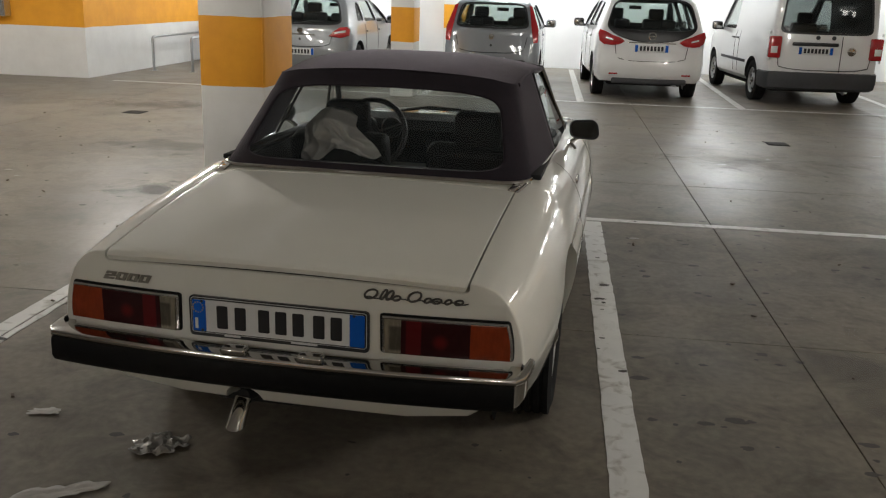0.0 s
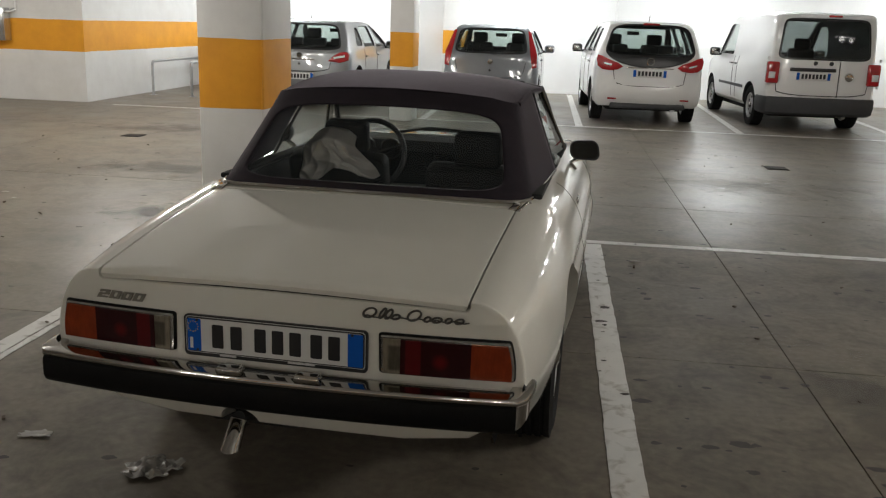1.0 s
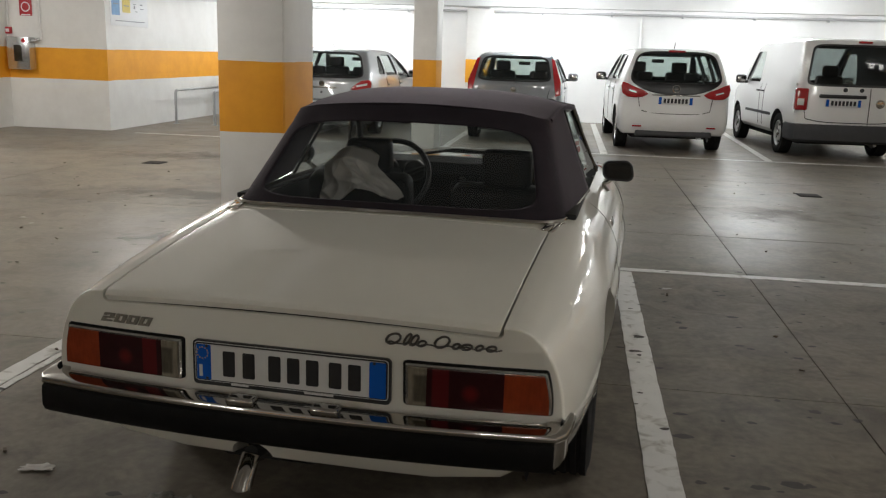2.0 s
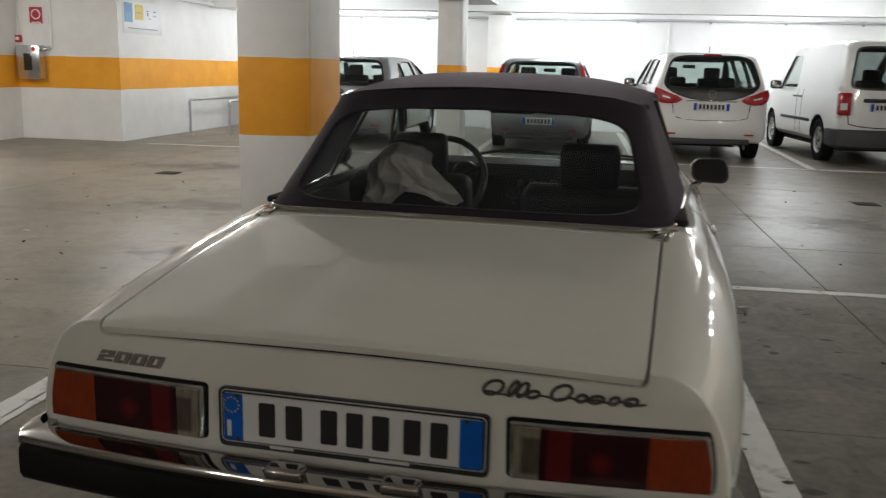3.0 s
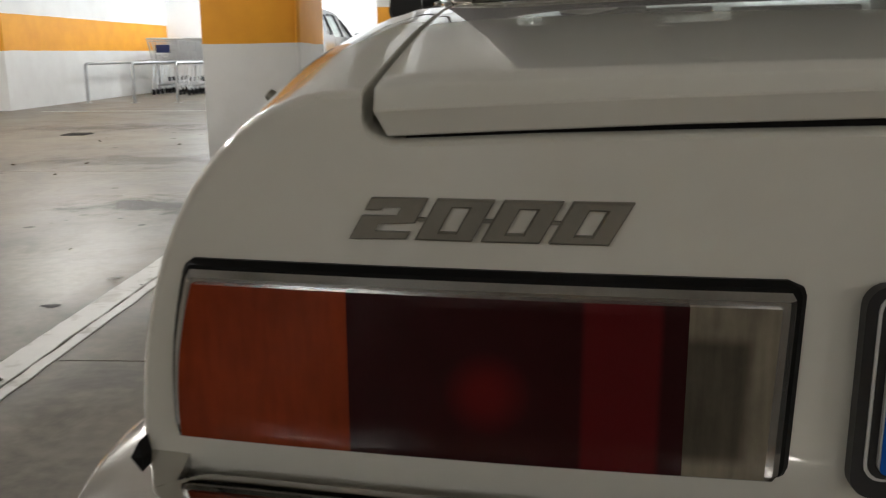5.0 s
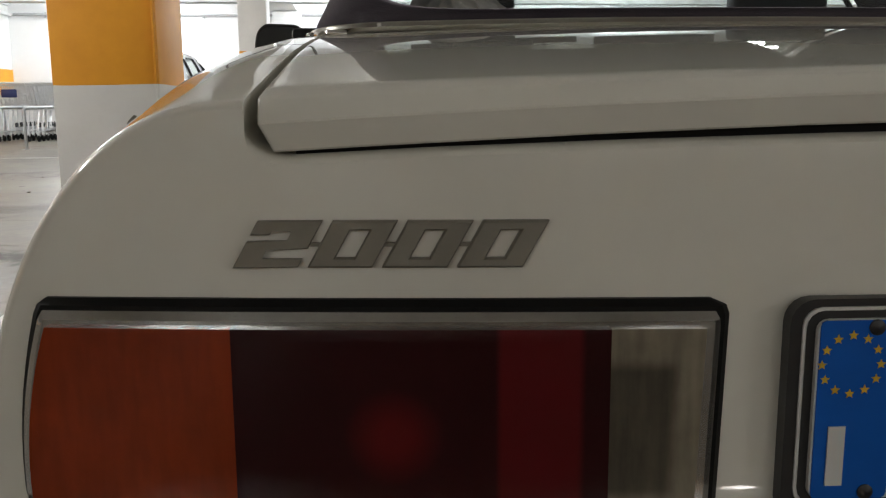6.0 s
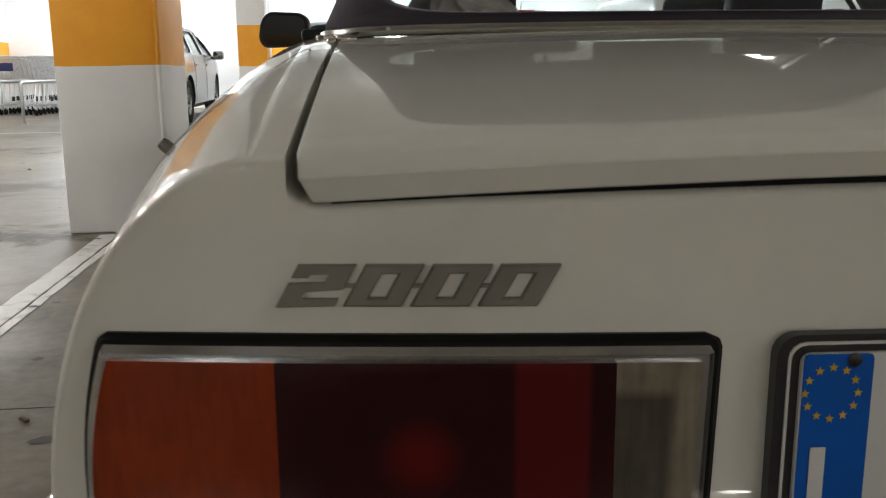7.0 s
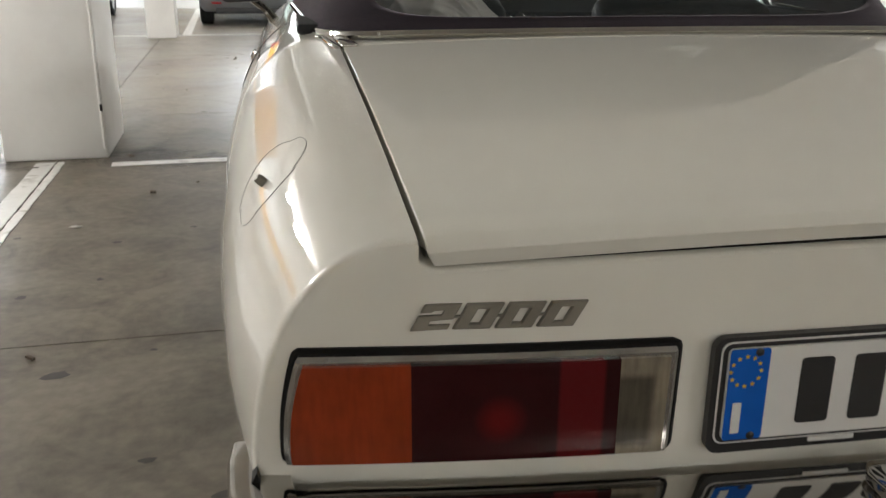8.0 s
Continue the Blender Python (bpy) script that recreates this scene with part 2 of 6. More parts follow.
M_RIM = material("silver_rim", (0.5, 0.5, 0.5), 0.35, 0.8, vary=0.15, scale=15)
M_UNDER = material("underbody", (0.012, 0.012, 0.012), 0.85)
M_AMBER = material("amber_lens", (0.27, 0.040, 0.010), 0.22, vary=0.25, scale=22, spec=0.3, bump=0.05, bump_scale=160)
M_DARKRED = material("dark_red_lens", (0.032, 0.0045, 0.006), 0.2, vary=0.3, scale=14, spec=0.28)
M_CLEARL = material("clear_lens", (0.275, 0.24, 0.18), 0.2, vary=0.35, scale=22, spec=0.3)
M_LAMPRIM = material("dull_lamp_chrome", (0.60, 0.59, 0.57), 0.16, 0.9, vary=0.35, scale=18)


def moulded(m, streak, core=None):
    """Lens moulding: fine upright ribs seen through the plastic, and a dim reflector box behind when core is given as x0, x1, z0, z1."""
    nd, ln = m.node_tree.nodes, m.node_tree.links
    b = nd["Principled BSDF"]
    old = b.inputs["Base Color"].links[0].from_socket
    tc = nd.new("ShaderNodeTexCoord")
    ab = nd.new("ShaderNodeVectorMath")
    ab.operation = "ABSOLUTE"
    ln.new(tc.outputs["Object"], ab.inputs[0])
    st = nd.new("ShaderNodeVectorMath")
    st.operation = "MULTIPLY"
    st.inputs[1].default_value = (150, 10, 22)
    ln.new(tc.outputs["Object"], st.inputs[0])
    n = nd.new("ShaderNodeTexNoise")
    n.inputs["Scale"].default_value = 1.0
    n.inputs["Detail"].default_value = 4
    ln.new(st.outputs[0], n.inputs["Vector"])
    r = nd.new("ShaderNodeMapRange")
    r.inputs["From Min"].default_value, r.inputs["From Max"].default_value = 0.35, 0.65
    r.inputs["To Min"].default_value, r.inputs["To Max"].default_value = 1 - streak, 1 + streak * 0.4
    ln.new(n.outputs["Fac"], r.inputs["Value"])
    val = r.outputs["Result"]
    if core:
        sp = nd.new("ShaderNodeSeparateXYZ")
        ln.new(ab.outputs[0], sp.inputs["Vector"])
        for axis, lo, hi in (("X", core[0], core[1]), ("Z", core[2], core[3])):
            pair = []
            for edge, sgn in ((lo, 1), (hi, -1)):
                k = nd.new("ShaderNodeMapRange")
                k.interpolation_type = "SMOOTHSTEP"
                k.inputs["From Min"].default_value, k.inputs["From Max"].default_value = edge - sgn * 0.004, edge + sgn * 0.006
                ln.new(sp.outputs[axis], k.inputs["Value"])
                pair.append(k.outputs["Result"])
            mu = nd.new("ShaderNodeMath")
            mu.operation = "MULTIPLY"
            ln.new(pair[0], mu.inputs[0])
            ln.new(pair[1], mu.inputs[1])
            if axis == "X":
                first = mu.outputs[0]
        mu2 = nd.new("ShaderNodeMath")
        mu2.operation = "MULTIPLY"
        ln.new(first, mu2.inputs[0])
        ln.new(mu.outputs[0], mu2.inputs[1])
        dk = nd.new("ShaderNodeMapRange")
        dk.inputs["To Min"].default_value, dk.inputs["To Max"].default_value = 1.0, 0.36
        ln.new(mu2.outputs[0], dk.inputs["Value"])
        m4 = nd.new("ShaderNodeMath")
        m4.operation = "MULTIPLY"
        ln.new(val, m4.inputs[0])
        ln.new(dk.outputs["Result"], m4.inputs[1])
        val = m4.outputs[0]
    vm = nd.new("ShaderNodeVectorMath")
    vm.operation = "MULTIPLY"
    ln.new(old, vm.inputs[0])
    ln.new(val, vm.inputs[1])
    ln.new(vm.outputs[0], b.inputs["Base Color"])


moulded(M_CLEARL, 0.2, (0.331, 0.372, 0.538, 0.612))
moulded(M_AMBER, 0.10)


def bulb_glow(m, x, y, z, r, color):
    """Painted round glow, fading outwards, where the bulb housing shows dimly through a dark lens, at both lamps."""
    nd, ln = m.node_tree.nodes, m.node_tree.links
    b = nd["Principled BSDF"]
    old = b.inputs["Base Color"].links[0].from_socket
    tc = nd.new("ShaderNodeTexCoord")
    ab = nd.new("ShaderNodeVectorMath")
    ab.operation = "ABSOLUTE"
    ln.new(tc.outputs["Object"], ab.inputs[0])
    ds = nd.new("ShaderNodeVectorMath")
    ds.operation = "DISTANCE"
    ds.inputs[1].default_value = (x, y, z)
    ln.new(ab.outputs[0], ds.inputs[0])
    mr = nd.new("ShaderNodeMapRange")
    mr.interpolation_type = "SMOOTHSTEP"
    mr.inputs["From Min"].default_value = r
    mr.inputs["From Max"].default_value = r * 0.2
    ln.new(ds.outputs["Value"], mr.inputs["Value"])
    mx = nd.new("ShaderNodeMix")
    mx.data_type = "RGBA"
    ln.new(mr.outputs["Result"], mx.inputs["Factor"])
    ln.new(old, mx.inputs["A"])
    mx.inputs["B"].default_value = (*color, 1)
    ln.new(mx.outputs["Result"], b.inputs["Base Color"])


def red_band(m, x_edge, color):
    """Inboard end of the lens, moulded in a clearer red."""
    nd, ln = m.node_tree.nodes, m.node_tree.links
    b = nd["Principled BSDF"]
    old = b.inputs["Base Color"].links[0].from_socket
    tc = nd.new("ShaderNodeTexCoord")
    ab = nd.new("ShaderNodeVectorMath")
    ab.operation = "ABSOLUTE"
    ln.new(tc.outputs["Object"], ab.inputs[0])
    sp = nd.new("ShaderNodeSeparateXYZ")
    ln.new(ab.outputs[0], sp.inputs["Vector"])
    mr = nd.new("ShaderNodeMapRange")
    mr.interpolation_type = "SMOOTHSTEP"
    mr.inputs["From Min"].default_value = x_edge + 0.0025
    mr.inputs["From Max"].default_value = x_edge - 0.002
    ln.new(sp.outputs["X"], mr.inputs["Value"])
    m2 = nd.new("ShaderNodeMapRange")
    m2.interpolation_type = "SMOOTHSTEP"
    m2.inputs["From Min"].default_value = 0.3775
    m2.inputs["From Max"].default_value = 0.3825
    ln.new(sp.outputs["X"], m2.inputs["Value"])
    mu = nd.new("ShaderNodeMath")
    mu.operation = "MULTIPLY"
    ln.new(mr.outputs[0], mu.inputs[0])
    ln.new(m2.outputs[0], mu.inputs[1])
    mx = nd.new("ShaderNodeMix")
    mx.data_type = "RGBA"
    ln.new(mu.outputs[0], mx.inputs["Factor"])
    ln.new(old, mx.inputs["A"])
    mx.inputs["B"].default_value = (*color, 1)
    ln.new(mx.outputs["Result"], b.inputs["Base Color"])


red_band(M_DARKRED, 0.4225, (0.092, 0.006, 0.008))
# lighter red glow painted into the lens colour at the bulb
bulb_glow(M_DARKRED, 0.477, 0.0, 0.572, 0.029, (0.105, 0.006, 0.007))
M_PLATE = material("plate_white", (0.68, 0.68, 0.66), 0.4, vary=0.06, scale=20)
M_BLUE = material("plate_blue", (0.004, 0.105, 0.48), 0.5, spec=0.2, vary=0.1, scale=30)
M_STAR = material("star_gold", (0.72, 0.42, 0.02), 0.5)
M_CHAR = material("plate_black", (0.012, 0.012, 0.013), 0.45)
M_BADGE = material("grey_badge", (0.245, 0.228, 0.19), 0.45, 0.15, vary=0.2, scale=40)
M_STEEL = material("galvanised_rail", (0.55, 0.56, 0.57), 0.3, 0.9, vary=0.2, scale=12)
M_TUBE = glow("lamp_tube", (1.0, 0.97, 0.92), 9.0)


# ---- mesh helpers ----
def part(name, bm, mat, parent=None, label="", sharp=32, flat=False):
    me = bpy.data.meshes.new(name)
    bmesh.ops.recalc_face_normals(bm, faces=bm.faces)
    bm.to_mesh(me)
    bm.free()
    if not flat:
        for p in me.polygons:
            p.use_smooth = True
        me.set_sharp_from_angle(angle=radians(sharp))
    if mat:
        me.materials.append(mat)
    ob = new(name, me)
    if parent:
        ob.parent = parent
    if label:
        tagged(ob, label)
    return ob


def thing(name, label, category, m=None, group="", kind=""):
    ob = new(name)
    ob.empty_display_size = 0.1
    if m is not None:
        ob.matrix_basis = m
    return tagged(ob, label, category, group, kind)


def single(name, bm, mat, label, category, m=None, group="", kind="", **kw):
    ob = part(name, bm, mat, None, **kw)
    if m is not None:
        ob.matrix_basis = m
    return tagged(ob, label, category, group, kind)


def box(bm, c, s, bevel=0.0, m=None, seg=2):
    r = bmesh.ops.create_cube(bm, size=1.0)
    vs = r["verts"]
    for v in vs:
        v.co = Vector((c[0] + v.co.x * s[0], c[1] + v.co.y * s[1], c[2] + v.co.z * s[2]))
    if bevel > 0:
        es = list({e for v in vs for e in v.link_edges})
        r2 = bmesh.ops.bevel(bm, geom=es, offset=bevel, segments=seg, affect="EDGES", profile=0.5)
        vs = list({v for f in r2["faces"] for v in f.verts} | {v for v in vs if v.is_valid})
    if m is not None:
        bmesh.ops.transform(bm, matrix=m, verts=[v for v in vs if v.is_valid])
    return bm


def boxed(c, s, bevel=0.0, m=None, seg=2):
    return box(bmesh.new(), c, s, bevel, m, seg)


def sheet(bm, rows, loop_u=False, loop_v=False):
    """Quads over rows of points."""
    vs = [[bm.verts.new(p) for p in r] for r in rows]
    n, k = len(vs), len(vs[0])
    for i in range(n if loop_v else n - 1):
        for j in range(k if loop_u else k - 1):
            q = (vs[i][j], vs[i][(j + 1) % k], vs[(i + 1) % n][(j + 1) % k], vs[(i + 1) % n][j])
            bm.faces.new(q)
    return vs


def lathe(bm, prof, segs=32, m=None, closed=False):
    """Profile of (radius, height) about z."""
    rows = [[Vector((r * math.cos(2 * math.pi * k / segs), r * math.sin(2 * math.pi * k / segs), h)) for k in range(segs)] for r, h in prof]
    if m is not None:
        rows = [[m @ p for p in r] for r in rows]
    vs = sheet(bm, rows, loop_u=True, loop_v=closed)
    if not closed:
        for r, (rad, _) in ((vs[0], prof[0]), (vs[-1], prof[-1])):
            if rad > 1e-4:
                bm.faces.new(r)
    return bm


def tube(bm, pts, r, segs=10, caps=True):
    """Round bar along points; r a radius or a list of radii."""
    pts = [Vector(p) for p in pts]
    rows, side = [], None
    for i, p in enumerate(pts):
        d = (pts[min(i + 1, len(pts) - 1)] - pts[max(i - 1, 0)]).normalized()
        if side is None:
            side = d.orthogonal().normalized()
        side = (side - d * side.dot(d)).normalized()
        up = d.cross(side)
        rad = r[i] if isinstance(r, (list, tuple)) else r
        rows.append([p + rad * (math.cos(2 * math.pi * k / segs) * side + math.sin(2 * math.pi * k / segs) * up) for k in range(segs)])
    vs = sheet(bm, rows, loop_u=True)
    if caps:
        bm.faces.new(vs[0])
        bm.faces.new(vs[-1])
    return bm


def bent(pts, radius=0.1, steps=6):
    """Rounds the inner corners of a polyline."""
    pts = [Vector(p) for p in pts]
    out = [pts[0]]
    for a, b, c in zip(pts, pts[1:], pts[2:]):
        u, v = (a - b).normalized(), (c - b).normalized()
        r = min(radius, (a - b).length * 0.49, (c - b).length * 0.49)
        p, q = b + u * r, b + v * r
        for k in range(steps + 1):
            t = k / steps
            out.append(p * (1 - t) ** 2 + b * 2 * t * (1 - t) + q * t ** 2)
    out.append(pts[-1])
    return out


def prism(bm, outline, depth, m=None, inset=0.0):
    """Plate from an outline in x, z: back at y = 0, face at y = -depth."""
    back = [Vector((x, 0, z)) for x, z in outline]
    face = [Vector((x, -depth, z)) for x, z in outline]
    if m is not None:
        back, face = [m @ p for p in back], [m @ p for p in face]
    vb, vf = [bm.verts.new(p) for p in back], [bm.verts.new(p) for p in face]
    n = len(vb)
    for i in range(n):
        bm.faces.new((vb[i], vb[(i + 1) % n], vf[(i + 1) % n], vf[i]))
    bm.faces.new(vf)
    bm.faces.new(vb[::-1])
    return bm


def rounded(w, h, r, steps=5, cx=0.0, cz=0.0):
    """Rounded rectangle outline, counter-clockwise."""
    out = []
    for sx, sz, a0 in ((1, 1, 0), (-1, 1, 90), (-1, -1, 180), (1, -1, 270)):
        for k in range(steps + 1):
            a = radians(a0 + 90 * k / steps)
            out.append((cx + sx * (w / 2 - r) + r * math.cos(a), cz + sz * (h / 2 - r) + r * math.sin(a)))
    return out


# ---- structure ----
def slab_box(name, x0, x1, y0, y1, z0, z1, mat, label="", category="", kind="structure", bevel=0.0):
    return single(name, boxed(((x0 + x1) / 2, (y0 + y1) / 2, (z0 + z1) / 2), (x1 - x0, y1 - y0, z1 - z0), bevel), mat, label, category, kind=kind, flat=bevel == 0)


X0, X1, Y0, Y1 = -16.0, 10.5, -7.0, 20.9
slab_box("ceiling", X0, X1, Y0, Y1, CEIL, CEIL + 0.2, M_CEIL, "white painted concrete garage ceiling", "ceiling")
slab_box("wall_back", X0, X1, Y1, Y1 + 0.2, 0, CEIL, M_CEIL, "bright white painted wall behind the parked cars", "wall")
slab_box("wall_near", X0, X1, Y0 - 0.2, Y0, 0, CEIL, M_WALL, "white wall with an orange band", "wall")
slab_box("wall_east", X1, X1 + 0.2, Y0, Y1, 0, CEIL, M_WALL, "white wall with an orange band", "wall")
slab_box("wall_west", X0 - 0.2, X0, Y0, Y1, 0, CEIL, M_WALL, "white wall with an orange band", "wall")
slab_box("wall_block", -9.30, -7.53, 14.36, Y1, 0, CEIL, M_WALL, "white corner wall block with an orange band", "wall")
slab_box("wall_pier", -9.63, -9.27, 13.78, 14.9, 0, CEIL, M_WALL, "white wall pier with an orange band beside the doorway", "wall")
slab_box("wall_lintel", -10.78, -9.63, 13.80, 14.02, 2.06, CEIL, M_WALL, "white lintel over the lobby doorway", "wall")
slab_box("wall_west_front", X0, -10.78, 13.80, 14.02, 0, CEIL, M_WALL, "white wall with an orange band left of the doorway", "wall")
slab_box("wall_lobby", X0, -9.30, 16.2, 16.4, 0, CEIL, M_CEIL, "plain white wall inside the lift lobby", "wall")
slab_box("beam", X0, X1, 17.8, 18.15, 2.31, CEIL, M_CEIL, "white concrete ceiling beam crossing the bays", "beam")
slab_box("beam", -2.48, -1.95, Y0, 20.9, 2.42, CEIL, M_CEIL, "white concrete ceiling beam over the pillars", "beam")


def pillar(x0, x1, y0, y1, label):
    p = single("pillar", boxed(((x0 + x1) / 2, (y0 + y1) / 2, 1.2), (x1 - x0, y1 - y0, 2.4), 0.012), M_WALL, label, "pillar", kind="structure")
    return p


front_pillar = pillar(-2.475, -1.98, 6.76, 7.45, "square white concrete pillar with an orange band beside the car")
pillar(-2.37, -2.02, 13.80, 14.35, "slender white pillar with an orange band between the bays")
pillar(-2.42, -1.87, 20.40, 20.9, "white wall pilaster with an orange band on the back wall")
pillar(-2.475, -1.98, -1.2, -0.5, "square white concrete pillar with an orange band")
b = boxed((-1.994, 6.754, 1.2), (0.012, 0.012, 2.3), 0.003)
part("corner_strip", b, M_WALL, front_pillar, "painted strip along the corner")
part("strip_stud", boxed((-1.99, 6.749, 0.26), (0.012, 0.010, 0.035), 0.003), M_UNDER, front_pillar, "small dark stud on the corner strip")

# floor slabs with open joints
floor = single("floor", boxed(((X0 + X1) / 2, (Y0 + Y1) / 2, -0.06), (X1 - X0, Y1 - Y0, 0.10)), M_JOINT,
               "polished grey concrete floor with stains and slab joints", "floor", kind="structure", flat=True)
xs = [X0, -12.8, -9.3, -5.77, -2.220, 1.285, 4.81, 8.3, X1]
ys = [Y0, -2.9, 0.75, 4.40, 8.05, 11.7, 15.35, Y1]
for xa, xb in zip(xs, xs[1:]):
    for ya, yb in zip(ys, ys[1:]):
        g = 0.003
        part("slab", boxed(((xa + xb) / 2, (ya + yb) / 2, -0.005), (xb - xa - 2 * g, yb - ya - 2 * g, 0.01)), M_FLOOR, floor, flat=True)


def marking(x0, y0, x1, y1, w, label):
    """A painted strip between two points, with a slightly ragged edge."""
    a, c = Vector((x0, y0)), Vector((x1, y1))
    d = (c - a).normalized()
    nrm = Vector((-d.y, d.x))
    n = max(2, int((c - a).length / 0.06))
    bm = bmesh.new()
    rows = []
    for i in range(n + 1):
        p = a + (c - a) * i / n
        e1 = w / 2 + random.uniform(-0.003, 0.003)
        e2 = w / 2 + random.uniform(-0.003, 0.003)
        l, r = p + nrm * e1, p - nrm * e2
        rows.append([Vector((l.x, l.y, 0.0005)), Vector((l.x, l.y, 0.003)), Vector((r.x, r.y, 0.003)), Vector((r.x, r.y, 0.0005))])
    sheet(bm, rows)
    return single("line_marking", bm, M_LINE, label, "line marking", kind="structure", sharp=50)


marking(0.447, -1.5, 0.447, 6.58, 0.122, "wide worn white bay line on the concrete")
marking(0.40, 6.645, 10.2, 6.645, 0.085, "white line along the ends of the bays")
marking(-1.95, 6.60, 0.38, 6.60, 0.085, "white line along the ends of the bays")
marking(-2.268, -1.5, -2.268, 6.70, 0.088, "worn white bay line beside a slab joint")
marking(-2.1975, -1.5, -2.1975, 6.70, 0.037, "worn white bay line beside a slab joint")
marking(-7.0, 14.18, 10.2, 14.22, 0.09, "white line along the ends of the far bays")
for a, c in ((-4.35, -4.4), (-1.92, -1.95), (0.52, 0.44), (2.93, 3.1), (5.36, 5.7), (7.8, 8.2)):
    marking(a, 14.25, c, 20.6, 0.11, "white bay line between the far cars")

# ---- lamps ----
def tube_lamp(x, y, watts, along="x", z=None, length=1.25, tone=(1.0, 0.972, 0.915)):
    z = CEIL if z is None else z
    m = pose(x, y, z - 0.10, 0, 0, 0 if along == "x" else 90)
    t = thing("ceiling_light", "white batten ceiling light with a bright tube, some rows added unseen", "ceiling light", m, "garage ceiling lights")
    part("body", boxed((0, 0, -0.03), (length, 0.07, 0.06), 0.01), M_CEIL, t)
    for k in (-1, 1):
        part("hanger", boxed((k * length * 0.35, 0, 0.05), (0.03, 0.02, 0.11), 0.004), M_CEIL, t)
    bm = bmesh.new()
    tube(bm, [(-length / 2 + 0.03, 0, -0.085), (length / 2 - 0.03, 0, -0.085)], 0.02, 10)
    part("tube", bm, M_TUBE, t, "glowing white tube")
    for k in (-1, 1):
        l = bpy.data.lights.new("tube_light", "POINT")
        l.energy, l.shadow_soft_size, l.color = watts * 0.75, 0.13, tone
        o = new("tube_light", l)
        o.matrix_basis = m @ pose(k * length * 0.25, 0, -0.19)


for x in (-5.0, -0.6, 3.4, 7.5):
    tube_lamp(x, 19.5, {-5.0: 84, -0.6: 66}.get(x, 50), tone=(0.94, 0.98, 1.0))
    tube_lamp(x, 16.4, 50 if x < 0 else 34, tone=(0.94, 0.98, 1.0))
# x = 0.0: unseen lamp, added to light the ceiling mirrored in the lid
for x, p in ((-9.5, 60), (-5.0, 85), (0.0, 24), (2.6, 12), (7.0, 10)):
    tube_lamp(x, 10.8, p)
# unseen lamps beside and behind the car, placed as fill for its surroundings
tube_lamp(-4.9, 5.3, 84, "y")
tube_lamp(4.9, 3.4, 122, "y")
for x, p in ((-4.5, 50), (0.2, 16), (5.0, 68)):
    tube_lamp(x, -3.2, p)
tube_lamp(-10.9, 15.2, 110)

# ---- the white roadster ----
CAR = pose(-0.620, 2.75, 0, 0, 0, -3.8)
car = thing("roadster", "ivory white classic two-seat roadster with a dark closed soft top", "car", CAR)


def lerp(a, b, t):
    return a + (b - a) * t


def curve(keys, y):
    """Smooth interpolation through (y, value) keys."""
    if y <= keys[0][0]:
        return keys[0][1]
    for i in range(len(keys) - 1):
        (a, va), (b, vb) = keys[i], keys[i + 1]
        if y <= b:
            p = keys[i - 1] if i else (a - (b - a), va - (vb - va))
            q = keys[i + 2] if i + 2 < len(keys) else (b + (b - a), vb + (vb - va))
            t, h = (y - a) / (b - a), b - a
            m0, m1 = (vb - p[1]) / (b - p[0]) * h, (q[1] - va) / (q[0] - a) * h
            return (2 * t**3 - 3 * t**2 + 1) * va + (t**3 - 2 * t**2 + t) * m0 + (-2 * t**3 + 3 * t**2) * vb + (t**3 - t**2) * m1
    return keys[-1][1]


WIDTH = [(0, 0.710), (0.3, 0.755), (0.8, 0.795), (1.4, 0.808), (2.2, 0.812), (3.1, 0.80), (3.7, 0.73), (4.05, 0.58)]
DECK = [(0, 0.744), (0.05, 0.751), (0.3, 0.782), (0.65, 0.816), (0.9, 0.836), (1.0, 0.842), (1.5, 0.846), (2.4, 0.85), (2.75, 0.845), (3.3, 0.80), (3.8, 0.71), (4.05, 0.60)]
SIDEZ = [(0, 0.50), (0.8, 0.52), (2, 0.52), (3.2, 0.50), (4.05, 0.46)]
BASE = [(0, 0.282), (0.25, 0.235), (0.6, 0.20), (1.5, 0.18), (3.0, 0.18), (3.7, 0.22), (4.05, 0.32)]
LID_X, LID_Y0, LID_Y1 = 0.548, 0.0, 0.872


def lid_half(y):
    return 0.5512 + 0.030 * min(1.0, max(0.0, y))


def bend(x, y, z):
    """Plan curve and lean of the tail and nose."""
    k = max(0.0, 1 - y / 0.45)
    yy = y + 0.034 * (abs(x) / 0.67) ** 2.6 * k
    if z < 0.44:
        yy += (0.44 - z) * 0.55 * k
    if y > 3.6:
        f = (y - 3.6) / 0.45
        yy -= 0.16 * (abs(x) / 0.6) ** 2 * f
    return Vector((x, yy, z))


def deck_z(x, y):
    return curve(DECK, y) + 0.012 * (1 - min(1.0, (x / LID_X) ** 2))


